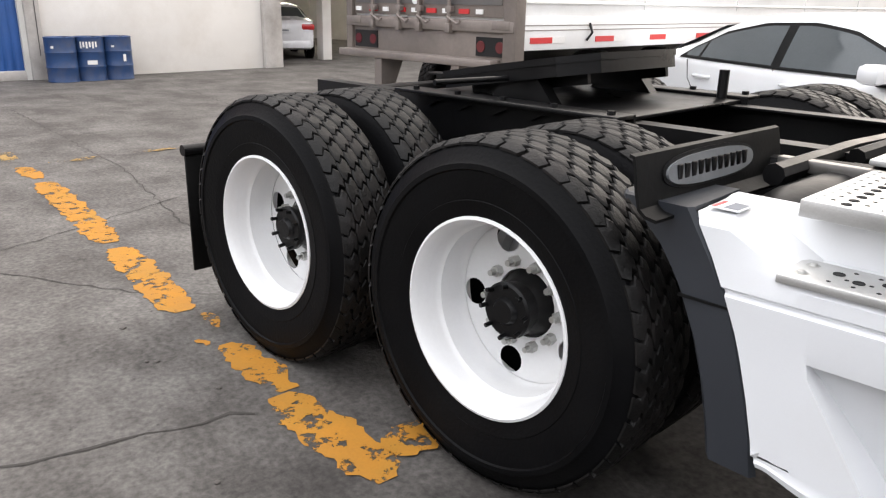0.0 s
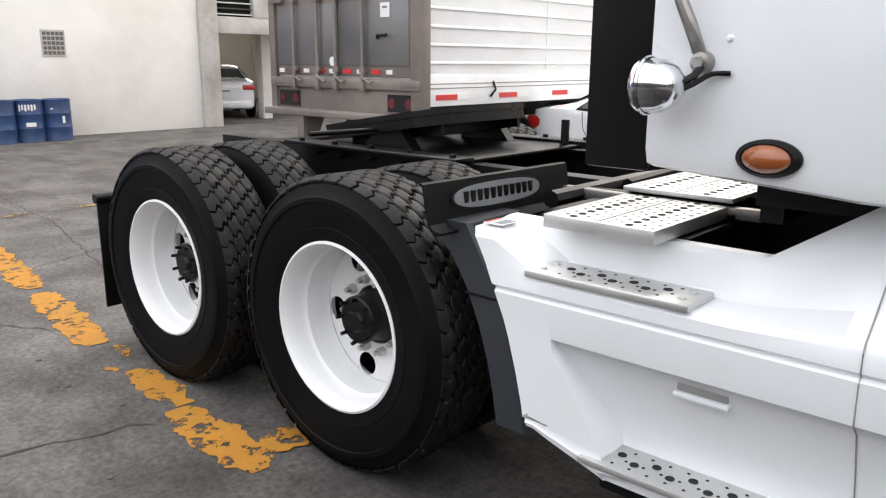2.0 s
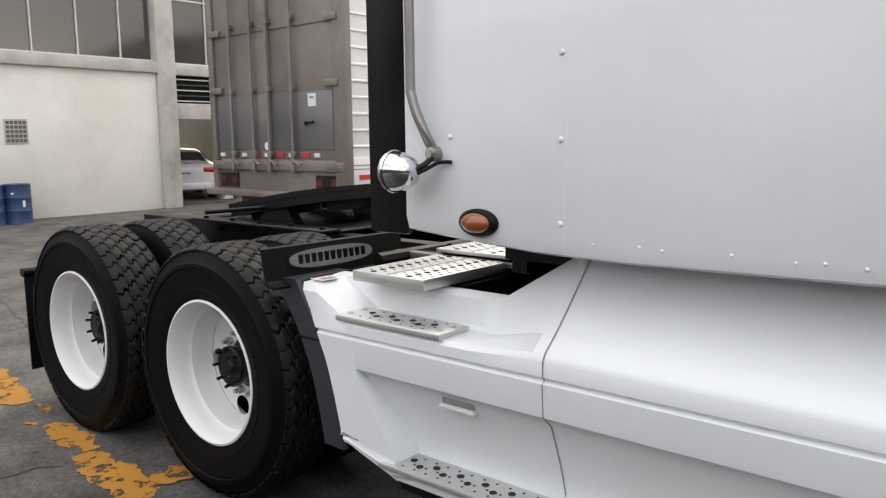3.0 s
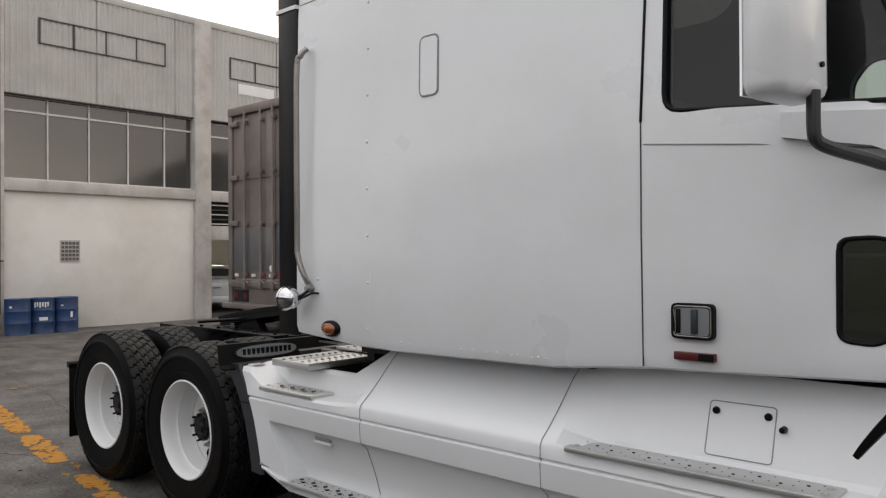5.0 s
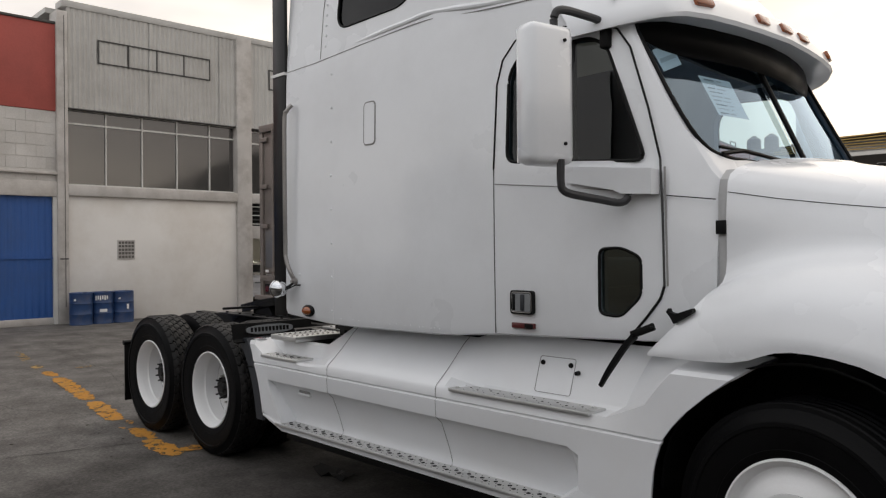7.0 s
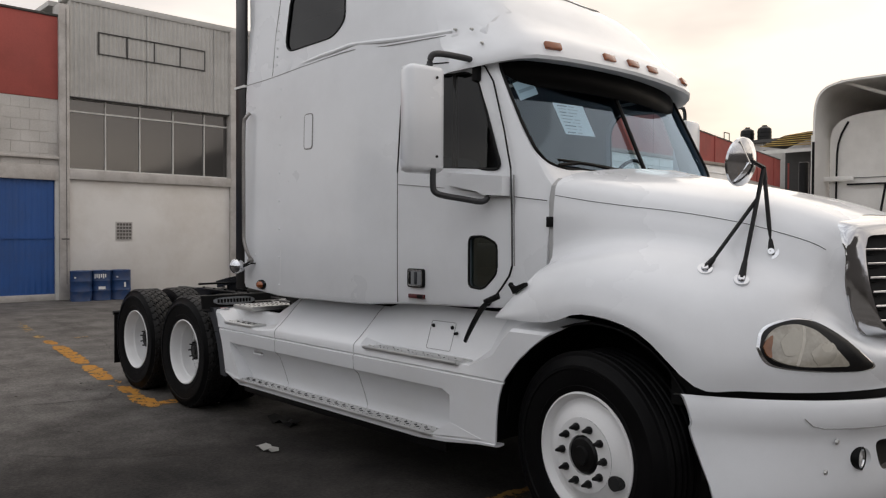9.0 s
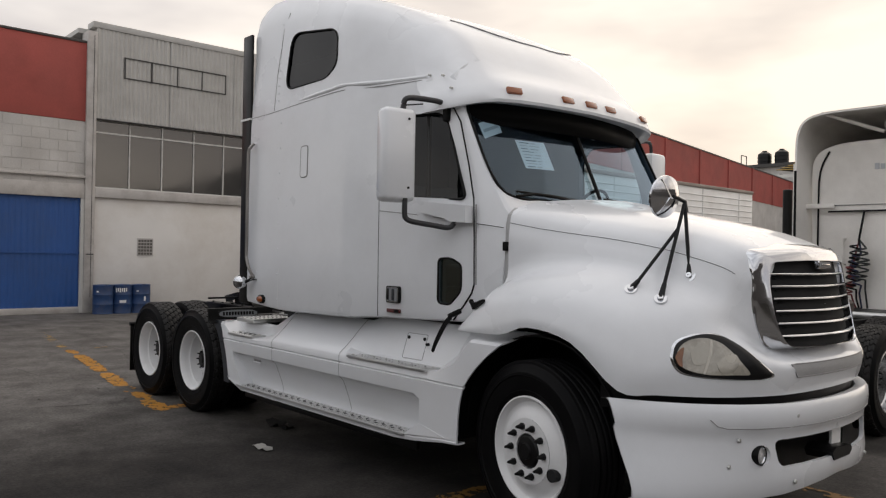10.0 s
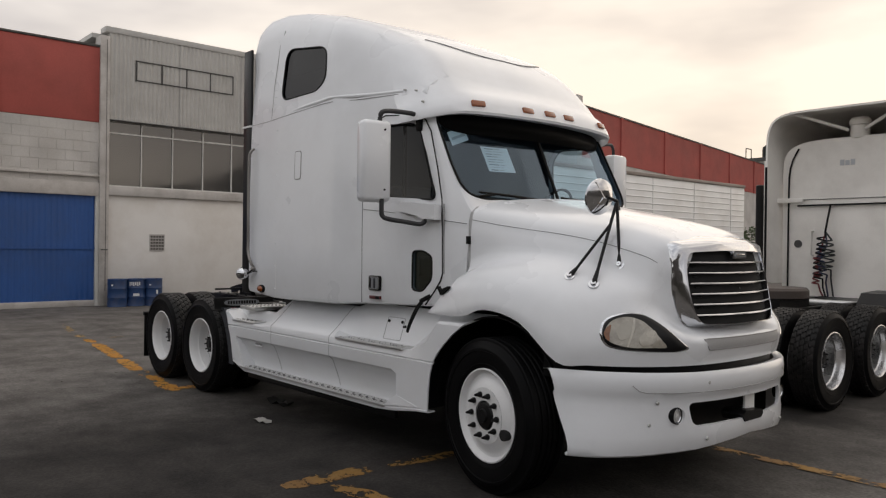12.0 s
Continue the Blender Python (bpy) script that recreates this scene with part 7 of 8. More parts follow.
for y in ys:
    rows.append([(bx(y) - 0.09, y * 0.96, z) for z in (0.86, 1.02)])
bm = bmesh.new()
grid_faces(bm, rows)
shell(bm, 0.01)
# black strip stands in for the shade between hood and bumper
part("gap_strip", bm, BLACK_TRIM, bumper, "black strip for the shade in the gap over the bumper")
part("tow_bracket", prism(bmesh.new(), [(-0.12, 0.565), (0.10, 0.565), (0.13, 0.59), (0.12, 0.62), (-0.10, 0.635), (-0.15, 0.61)], "x", 5.86, 6.02), BLACK, bumper, "black tow bracket")
part("plate_bracket", boxed(5.94, 5.955, 0.0, 0.13, 0.60, 0.735), TRAILER_WHITE, bumper)
FOG_LENS = mat("fog_lamp_lens", (0.5, 0.5, 0.49), 0.25, vary=0.35, scale=40, bump=0.08, coat=0.6)
for s in (-1, 1):
    fx = bx(0.70) - 0.03
    fg = part("fog_lamp", lathe(bmesh.new(), [(0.050, -0.02), (0.049, 0.0), (0.045, 0.006), (0.040, 0.0), (0.040, -0.02)], 24, "x", (fx, s * 0.70, 0.655)), CHROME, bumper, "round chrome fog lamp")
    part("lens", lathe(bmesh.new(), [(0, 0.008), (0.022, 0.005), (0.041, -0.003)], 20, "x", (fx, s * 0.70, 0.655)), FOG_LENS, fg)
    part("lamp_seal", lathe(bmesh.new(), [(0.047, 0.0), (0.049, 0.010), (0.054, 0.012), (0.054, -0.03)], 24, "x", (fx, s * 0.70, 0.655)), BLACK_TRIM, fg)
for y, z in ((-0.5, 0.86), (0.5, 0.86), (-0.82, 0.74), (-0.86, 0.60), (-0.5, 0.50), (0.5, 0.50)):
    part("bumper_bolt", lathe(bmesh.new(), [(0, 0.012), (0.010, 0.01), (0.014, 0.0)], 8, "x", (bx(y) - 0.004 if z > 0.8 else bx(y) - 0.012, y, z)), BOLT, bumper)

# hood mirror on its tripod
a, b, c = Vector((5.25, -1.025, 1.515)), Vector((5.41, -0.975, 1.468)), Vector((5.47, -0.775, 1.60))
head = Vector((5.40, -0.72, 2.03))
hm = part("hood_mirror", lathe(bmesh.new(), [(0, 0.034), (0.05, 0.03), (0.10, 0.014), (0.122, 0.0), (0.124, -0.012), (0.116, -0.018), (0, -0.02)], 32, "x"), CHROME, truck, "round chrome hood mirror")
hm.matrix_basis = Matrix.Translation((5.34, -0.83, 2.055)) @ Matrix.Rotation(radians(-8), 4, "Z") @ Matrix.Rotation(radians(8), 4, "Y")
for q in (0, 2.1, 4.2):
    part("mirror_rib", tube(bmesh.new(), [(0.038, 0, 0), (0.008, 0.115 * math.cos(q), 0.115 * math.sin(q))], 0.006, 6), CHROME, hm)
part("mirror_stem", tube(bmesh.new(), [(5.38, -0.80, 2.055), head, head + Vector((0.0, 0.02, -0.06))], 0.012, 8), BLACK, truck)
mid = b.lerp(head, 0.72)
part("tripod_leg", tube(bmesh.new(), [b, head], 0.011, 8), BLACK, truck, "black tripod leg")
part("tripod_leg", tube(bmesh.new(), [a, mid], 0.010, 8), BLACK, truck, "black tripod leg")
part("tripod_leg", tube(bmesh.new(), [c, head], 0.011, 8), BLACK, truck, "black tripod leg")
for p, n in ((a, (0.3, -0.6, 0.75)), (b, (0.35, -0.6, 0.72)), (c, (0.25, -0.9, 0.4))):
    n = Vector(n).normalized()
    part("tripod_foot", rod(rodded(p - n * 0.02, p + n * 0.016, 0.044, 0.036, 18), p + n * 0.005, p + n * 0.03, 0.022, 0.016, 12), CHROME, truck, "chrome foot")
    part("leg_boot", rodded(p + n * 0.012, p.lerp(head if p is not a else mid, 0.16), 0.019, 0.013, 10), BLACK, truck)


# ---- semi-trailer behind the truck ----
TX0, TX1, TY0, TY1, TZ0, TZ1 = -5.07, -2.88, 2.19, 17.0, 0.94, 3.64
trailer = thing("semi_trailer", "white ribbed box trailer with dirty steel rear doors", "trailer")
part("body", boxed(TX0, TX1, TY0 + 0.06, TY1, TZ0 + 0.12, TZ1, bevel=0.01), TRAILER_WHITE, trailer)
for k in range(13):
    z = 1.42 + k * 0.162
    part("side_rib", prism(bmesh.new(), [(TX1, z), (TX1 + 0.016, z + 0.004), (TX1 + 0.016, z + 0.016), (TX1, z + 0.028)], "y", TY0 + 0.1, TY1 - 0.05), TRAILER_WHITE, trailer, "", smooth=0)
for k in range(7):
    y = TY0 + 2.0 * (k + 1)
    part("side_joint", boxed(TX1, TX1 + 0.010, y - 0.008, y + 0.008, 1.38, TZ1 - 0.08), TRAILER_WHITE, trailer)
part("side_skirt_rail", boxed(TX1, TX1 + 0.03, TY0 + 0.05, TY1, TZ0 + 0.10, TZ0 + 0.38, bevel=0.006), TRAILER_WHITE, trailer, "lower side rail")
for z in (TZ0 + 0.30, TZ0 + 0.26):
    part("rail_groove", boxed(TX1 + 0.028, TX1 + 0.033, TY0 + 0.05, TY1, z, z + 0.008), TRAILER_DIRTY, trailer)
part("roof_rail", boxed(TX1 - 0.02, TX1 + 0.035, TY0 + 0.03, TY1, TZ1 - 0.07, TZ1 + 0.02, bevel=0.01), TRAILER_DIRTY, trailer)
for k in range(6):
    y = TY0 + 0.2 + k * 0.95
    part("reflector", boxed(TX1 + 0.03, TX1 + 0.036, y, y + 0.30, TZ0 + 0.155, TZ0 + 0.205), TAPE_RED, trailer, "red reflective strip")
    part("reflector", boxed(TX1 + 0.03, TX1 + 0.036, y + 0.30, y + 0.48, TZ0 + 0.155, TZ0 + 0.205), TAPE_WHITE, trailer)
part("side_hook", tube(bmesh.new(), [(TX1 + 0.03, TY0 + 1.05, TZ0 + 0.32), (TX1 + 0.07, TY0 + 1.04, TZ0 + 0.24), (TX1 + 0.04, TY0 + 1.0, TZ0 + 0.17)], 0.012, 6), STEEL_GREASE, trailer)
# rear frame and the two doors
part("rear_post", boxed(TX0 - 0.02, TX0 + 0.07, TY0, TY0 + 0.12, TZ0, TZ1, bevel=0.008), TRAILER_DIRTY, trailer)
part("rear_post", boxed(TX1 - 0.10, TX1 + 0.042, TY0, TY0 + 0.12, TZ0, TZ1, bevel=0.008), TRAILER_DIRTY, trailer, "grimy steel corner post")
part("rear_header", boxed(TX0, TX1, TY0 - 0.02, TY0 + 0.14, TZ1 - 0.08, TZ1 + 0.03, bevel=0.008), TRAILER_DIRTY, trailer)
midx = (TX0 + TX1) / 2 - 0.03
doors = []
for a, b in ((TX0 + 0.08, midx - 0.008), (midx + 0.008, TX1 - 0.11)):
    d = part("rear_door", boxed(a, b, TY0 + 0.03, TY0 + 0.075, TZ0 + 0.36, TZ1 - 0.09, bevel=0.006), TRAILER_DIRTY, trailer, "dirty steel trailer door")
    part("door_panel", boxed(a + 0.03, b - 0.03, TY0 + 0.022, TY0 + 0.035, TZ0 + 0.46, TZ0 + 1.05, bevel=0.004), TRAILER_BLUE, d, "bluish scuff plate")
    part("door_rib", boxed(a, b, TY0 + 0.015, TY0 + 0.03, TZ0 + 1.72, TZ0 + 1.75), TRAILER_DIRTY, d)
    doors.append(d)
for k, x in enumerate((TX0 + 0.42, TX0 + 0.80, TX0 + 1.08, TX0 + 1.47)):
    r = part("lock_rod", rodded((x, TY0 - 0.02, TZ0 + 0.24), (x, TY0 - 0.02, TZ1 - 0.05), 0.018, seg=10), TRAILER_DIRTY, trailer, "steel locking rod")
    for z in (TZ0 + 0.42, TZ0 + 1.1, TZ0 + 1.8, TZ1 - 0.2):
        part("rod_guide", boxed(x - 0.035, x + 0.035, TY0 - 0.035, TY0 + 0.02, z - 0.025, z + 0.025, bevel=0.005), TRAILER_DIRTY, r)
    part("lock_handle", tube(bmesh.new(), [(x, TY0 - 0.045, TZ0 + 0.36), (x + 0.13, TY0 - 0.05, TZ0 + 0.30), (x + 0.17, TY0 - 0.05, TZ0 + 0.32)], 0.011, 8), TRAILER_DIRTY, r)
    part("lock_foot", boxed(x - 0.03, x + 0.03, TY0 - 0.045, TY0 + 0.01, TZ0 + 0.22, TZ0 + 0.30, bevel=0.006), TRAILER_DIRTY, r)
for x, s in ((TX0 + 0.02, 1), (TX1 - 0.02, -1)):
    for z in (TZ0 + 0.30, TZ0 + 1.12, TZ0 + 1.75, TZ1 - 0.2):
        part("hinge", boxed(min(x, x + s * 0.2), max(x, x + s * 0.2), TY0 - 0.015, TY0 + 0.03, z - 0.035, z + 0.035, bevel=0.006), TRAILER_DIRTY, trailer, "bolted door hinge")
for k in range(9):
    x = TX0 + 0.12 + k * 0.205
    part("tape_strip", boxed(x, x + (0.12 if k % 2 else 0.08), TY0 + 0.015, TY0 + 0.028, TZ0 + 0.385, TZ0 + 0.425), TAPE_RED if k % 2 else TAPE_WHITE, trailer, "red and white reflective tape")
part("door_sign", boxed(TX1 - 0.50, TX1 - 0.38, TY0 + 0.012, TY0 + 0.03, TZ0 + 0.90, TZ0 + 1.03), PAPER, trailer, "small white placard")
part("sign_bar", boxed(TX1 - 0.47, TX1 - 0.41, TY0 + 0.008, TY0 + 0.014, TZ0 + 0.98, TZ0 + 1.0), INK, trailer)
part("door_sign", boxed(TX1 - 0.52, TX1 - 0.40, TY0 + 0.012, TY0 + 0.03, TZ0 + 2.05, TZ0 + 2.22), TRAILER_WHITE, trailer, "faded white sticker")
part("round_sticker", rodded((TX0 + 0.99, TY0 + 0.03, TZ0 + 0.50), (TX0 + 0.99, TY0 + 0.016, TZ0 + 0.50), 0.045, seg=20), PAPER, trailer, "small round white sticker")
part("pull_handle", tube(bmesh.new(), [(TX1 - 0.55, TY0 + 0.02, TZ0 + 0.72), (TX1 - 0.5, TY0 - 0.03, TZ0 + 0.74), (TX1 - 0.38, TY0 - 0.03, TZ0 + 0.74)], 0.015, 8), BLACK, trailer)
# rear sill with its lamps, bumper bar and guard posts
part("rear_sill", boxed(TX0, TX1, TY0 + 0.03, TY0 + 0.12, TZ0 - 0.03, TZ0 + 0.34, bevel=0.006), TRAILER_DIRTY, trailer, "grimy steel rear sill")
part("sill_rail", boxed(TX0 - 0.01, TX1 + 0.02, TY0 - 0.01, TY0 + 0.1, TZ0 + 0.24, TZ0 + 0.33, bevel=0.006), TRAILER_DIRTY, trailer)
part("dock_bar", boxed(TX0 - 0.03, TX1 - 0.14, TY0 - 0.10, TY0 + 0.06, TZ0 - 0.05, TZ0 + 0.02, bevel=0.01), TRAILER_DIRTY, trailer, "heavy rear bumper bar")
for x in (TX0 + 0.10, TX1 - 0.42):
    lb = part("lamp_box", boxed(x, x + 0.34, TY0 + 0.018, TY0 + 0.035, TZ0 + 0.04, TZ0 + 0.20), HOLE, trailer)
    for dx in (0.06, 0.28):
        part("tail_lamp", rodded((x + dx, TY0 + 0.03, TZ0 + 0.12), (x + dx, TY0 + 0.012, TZ0 + 0.12), 0.048, seg=20), DIM_RED, lb, "round red tail lamp")
for x in (TX0 + 0.52, TX1 - 0.62):
    part("guard_post", prism(bmesh.new(), [(TY0 - 0.08, TZ0 - 0.03), (TY0 + 0.22, TZ0 - 0.03), (TY0 + 0.02, 0.46), (TY0 - 0.08, 0.46)], "x", x, x + 0.10), TRAILER_DIRTY, trailer, "steel underride post")
part("guard_bar", boxed(TX0 + 0.2, TX1 - 0.25, TY0 - 0.10, TY0 + 0.0, 0.40, 0.50, bevel=0.01), TRAILER_DIRTY, trailer)
part("underframe", boxed(TX0 + 0.5, TX1 - 0.5, TY0 + 0.5, TY1 - 0.3, TZ0 - 0.1, TZ0 + 0.11), BLACK, trailer)
for y in (3.6, 4.8):
    for x, fl in ((TX1 - 0.05, 1), (TX0 + 0.05, -1)):
        w = copy_thing(proto["outer"], Matrix.Translation((x, y, 0.50)) @ Matrix.Rotation(radians(90 * fl), 4, "Z") @ Matrix.Diagonal((0.93, 0.93, 0.93, 1)))
        w.scale = (0.93, 0.93, 0.93)
        w.parent = trailer
for x in (TX0 + 0.5, TX1 - 0.5):
    part("landing_leg", boxed(x - 0.06, x + 0.06, TY1 - 2.8, TY1 - 2.68, 0.0, TZ0 + 0.1), STEEL_GREASE, trailer)


# ---- a bushy young tree past the trailer's end ----
LEAF = mat("dusty_green_leaf", (0.055, 0.085, 0.03), 0.6, vary=0.4, scale=3, fine=20, bump=0.0)
BARK = mat("grey_brown_bark", (0.12, 0.095, 0.07), 0.9, vary=0.2, bump=0.3)
tree = thing("young_tree", "bushy green young tree growing past the trailer", "tree", (-6.15, 24.3, 0))
bm = rod(bmesh.new(), (0, 0, 0), (0.05, 0.02, 1.5), 0.06, 0.035, 8)
for q in range(6):
    az = q * 1.05
    tube(bm, [(0.03, 0.01, 0.8 + 0.12 * q), (0.35 * math.cos(az), 0.35 * math.sin(az), 1.25 + 0.12 * q), (0.7 * math.cos(az), 0.7 * math.sin(az), 1.6 + 0.1 * q)], 0.016, 6)
part("trunk", bm, BARK, tree, "thin grey-brown trunk with limbs")
rng = random.Random(33)
bm = bmesh.new()
for k in range(900):
    az, up = rng.uniform(0, 2 * math.pi), rng.uniform(-1, 1)
    r = (0.95 + 0.2 * math.sin(3 * az + 2 * up)) * rng.uniform(0.35, 1.0) ** 0.5
    c = Vector((r * math.cos(az) * math.sqrt(1 - up * up), r * math.sin(az) * math.sqrt(1 - up * up), 1.75 + 0.95 * up * rng.uniform(0.7, 1.0)))
    u = Vector((rng.gauss(0, 1), rng.gauss(0, 1), rng.gauss(0, 0.5))).normalized()
    v = u.cross(Vector((rng.gauss(0, 1), rng.gauss(0, 1), rng.gauss(0, 1)))).normalized()
    a_, b_ = u * rng.uniform(0.06, 0.11), v * rng.uniform(0.025, 0.045)
    bm.faces.new([bm.verts.new(c + p) for p in (-a_, b_, a_, -b_)])
crown = part("crown", bm, LEAF, tree, "loose crown of dusty green leaves", smooth=0)
crown["kind"] = "stuff"


# ---- cars ----
def car(name, label, paint, m, scale, group=""):
    """A four-door saloon, front towards +x, its near side at y = 0, lofted from body sections."""
    ob = thing(name, label, "car", group=group)
    ob.matrix_basis = m @ Matrix.Diagonal((scale, scale, scale, 1))
    L, W = 4.55, 1.78
    # station: x, bumper bottom, belt height, roof height, half width at belt, half width at roof
    st = [(-2.27, 0.42, 0.85, 0.88, 0.62, 0.5), (-2.2, 0.30, 0.98, 1.02, 0.76, 0.6), (-1.95, 0.26, 1.02, 1.06, 0.83, 0.62), (-1.55, 0.24, 1.03, 1.16, 0.87, 0.60), (-1.0, 0.22, 1.01, 1.40, 0.89, 0.58), (-0.45, 0.22, 0.98, 1.47, 0.89, 0.60), (0.15, 0.22, 0.96, 1.465, 0.89, 0.60), (0.55, 0.22, 0.95, 1.36, 0.89, 0.62), (1.0, 0.22, 0.94, 1.10, 0.88, 0.70), (1.3, 0.23, 0.92, 0.97, 0.87, 0.72), (1.85, 0.24, 0.82, 0.86, 0.82, 0.66), (2.15, 0.28, 0.70, 0.74, 0.72, 0.55), (2.27, 0.36, 0.58, 0.62, 0.58, 0.45)]
    def section(s):
        x, zb, zt, zr, hw, hr = s
        pts = [(0, zb), (-hw * 0.9, zb), (-hw, zb + 0.08), (-hw * 1.015, (zb + zt) / 2), (-hw, zt - 0.05), (-hw * 0.985, zt), (-(hw * 0.5 + hr * 0.5), zt + (zr - zt) * 0.5), (-hr, zr - 0.05 * min(1, (zr - zt) * 5)), (-hr * 0.7, zr - 0.006), (0, zr)]
        return [(x, y, z) for y, z in pts] + [(x, -y, z) for y, z in reversed(pts[1:-1])]
    cols = [catmull([Vector(s) for s in st_col], 3) for st_col in zip(*[[Vector(p) for p in section(s)] for s in st])]
    bm = bmesh.new()
    rows = [[c[i] for c in cols] for i in range(len(cols[0]))]
    vs = grid_faces(bm, rows, True)
    bm.faces.new(vs[0])
    bm.faces.new(list(reversed(vs[-1])))
    body = part("body", bm, paint, ob, "", smooth=40)
    def side_at(x, z, out=0.006):
        i = max(0, min(len(st) - 2, sum(1 for s in st if s[0] <= x) - 1))
        f = (x - st[i][0]) / (st[i + 1][0] - st[i][0])
        s = [a + (b - a) * f for a, b in zip(st[i], st[i + 1])]
        zt, zr, hw, hr = s[2], s[3], s[4], s[5]
        if z <= zt:
            return hw * (1.0 + 0.012 * (1 - abs((z - (s[1] + zt) / 2) / (zt - s[1]) * 2))) + out
        return float(np.interp(z, [zt, (zt + zr) / 2, zr], [hw * 0.985, (hw + hr) / 2, hr])) + out
    def side_sheet(s, lo, hi, out, n=10):
        """A pane between a lower and an upper edge, bent to the body's side."""
        xa, xb = lo[0][0], lo[-1][0]
        rows = []
        for i in range(n + 1):
            x = xa + (xb - xa) * i / n
            z0, z1 = lerp_table(lo, x), lerp_table(hi, x)
            rows.append([(x, s * side_at(x, z0 + (z1 - z0) * k / 6, out), z0 + (z1 - z0) * k / 6) for k in range(7)])
        bm = bmesh.new()
        grid_faces(bm, rows)
        return bm
    top = [(-1.40, 1.05), (-1.30, 1.14), (-1.0, 1.29), (-0.6, 1.375), (-0.1, 1.39), (0.25, 1.34), (0.60, 1.20), (0.95, 1.01)]
    low = [(-1.40, 1.035), (-0.2, 1.0), (0.95, 0.985)]
    for s in (-1, 1):
        part("window_surround", side_sheet(s, low, top, 0.014, 24), BLACK_TRIM, ob, "black window surround")
        for a, b in ((-1.33, -1.17), (-1.14, -0.36), (-0.27, 0.84)):
            lo = [(a, lerp_table(low, a) + 0.025), (b, lerp_table(low, b) + 0.025)]
            hi = [(x, max(lerp_table(top, x) - 0.025, lerp_table(lo, x) + 0.004)) for x in [a + (b - a) * k / 8 for k in range(9)]]
            part("side_window", side_sheet(s, lo, hi, 0.019), CAR_GLASS, ob, "grey reflecting side window")
        part("door_line", tube(bmesh.new(), [(x, s * side_at(x, z, 0.002), z) for x, z in ((-0.33, 1.0), (-0.34, 0.7), (-0.32, 0.35))], 0.005, 6), SEAM, ob)
        part("door_line", tube(bmesh.new(), [(x, s * side_at(x, z, 0.002), z) for x, z in ((-1.28, 1.02), (-1.25, 0.85), (-1.05, 0.6), (-0.95, 0.4))], 0.005, 6), SEAM, ob)
        for x in (-1.08, -0.12):
            part("door_handle", tube(bmesh.new(), [(x - 0.1, s * side_at(x, 0.88, 0.0), 0.885), (x - 0.05, s * side_at(x, 0.88, 0.025), 0.885), (x + 0.07, s * side_at(x, 0.88, 0.025), 0.88), (x + 0.1, s * side_at(x, 0.88, 0.0), 0.88)], 0.016, 8, 3), paint, ob)
        mm = part("wing_mirror", boxed(0.56, 0.74, s * 1.0 - 0.11, s * 1.0 + 0.11, 0.97, 1.12, bevel=0.045), paint, ob, "white wing mirror")
        part("mirror_foot", boxed(0.62, 0.72, min(s * 0.84, s * 0.93), max(s * 0.84, s * 0.93), 0.95, 1.0, bevel=0.01), BLACK_TRIM, mm)
        part("tail_lamp", boxed(-2.285, -1.93, min(s * 0.46, s * 0.82), max(s * 0.46, s * 0.82), 0.78, 0.94, bevel=0.05), RED, ob, "red tail lamp")
        part("headlamp", boxed(1.9, 2.14, min(s * 0.5, s * 0.78), max(s * 0.5, s * 0.78), 0.58, 0.72, bevel=0.05), LENS, ob)
        for x in (-1.37, 1.36):
            wh = part("wheel", lathe(bmesh.new(), [(0, 0.01), (0.06, 0.0), (0.18, 0.02), (0.205, 0.0), (0.21, 0.03), (0.205, 0.15)], 28), ALLOY, ob, "alloy wheel")
            part("tyre", lathe(bmesh.new(), [(0.205, 0.01), (0.25, -0.008), (0.3, 0.0), (0.318, 0.02), (0.32, 0.1), (0.318, 0.18), (0.3, 0.2), (0.205, 0.19)], 32), RUBBER, wh, "black tyre")
            wh.matrix_basis = Matrix.Translation((x, s * 0.905, 0.32)) @ (FLIP if s > 0 else Matrix())
            # flat black disc stands in for the shade inside the wheel arch
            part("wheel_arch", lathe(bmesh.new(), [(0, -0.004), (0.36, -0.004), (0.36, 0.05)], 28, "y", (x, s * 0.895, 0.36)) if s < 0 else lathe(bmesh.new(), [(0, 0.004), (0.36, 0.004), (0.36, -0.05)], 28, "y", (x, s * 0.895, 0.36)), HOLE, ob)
    for pts, nm in (([(0.62, 1.335), (1.14, 1.035)], "windscreen"), ([(-1.12, 1.345), (-1.72, 1.085)], "rear_window")):
        bm = bmesh.new()
        (xa, za), (xb, zb) = pts
        sgn = 1 if xb > xa else -1
        rows = [[(xa + sgn * 0.012 + (xb - xa) * f, y * (0.56 + 0.1 * f), za + 0.012 + (zb - za) * f - 0.02 * y * y) for y in (-1, -0.5, 0, 0.5, 1)] for f in (0, 0.5, 1)]
        grid_faces(bm, rows)
        part(nm, bm, CAR_GLASS, ob, "grey reflecting " + nm.replace("_", " "))
    part("plate", boxed(-2.30, -2.285, -0.17, 0.17, 0.72, 0.83), PAPER, ob, "pale plate with dark bars")
    part("plate_bar", boxed(-2.305, -2.298, -0.12, 0.12, 0.755, 0.795), INK, ob)
    part("rear_bumper", boxed(-2.29, -2.1, -0.72, 0.72, 0.30, 0.52, bevel=0.06), paint, ob)
    return ob


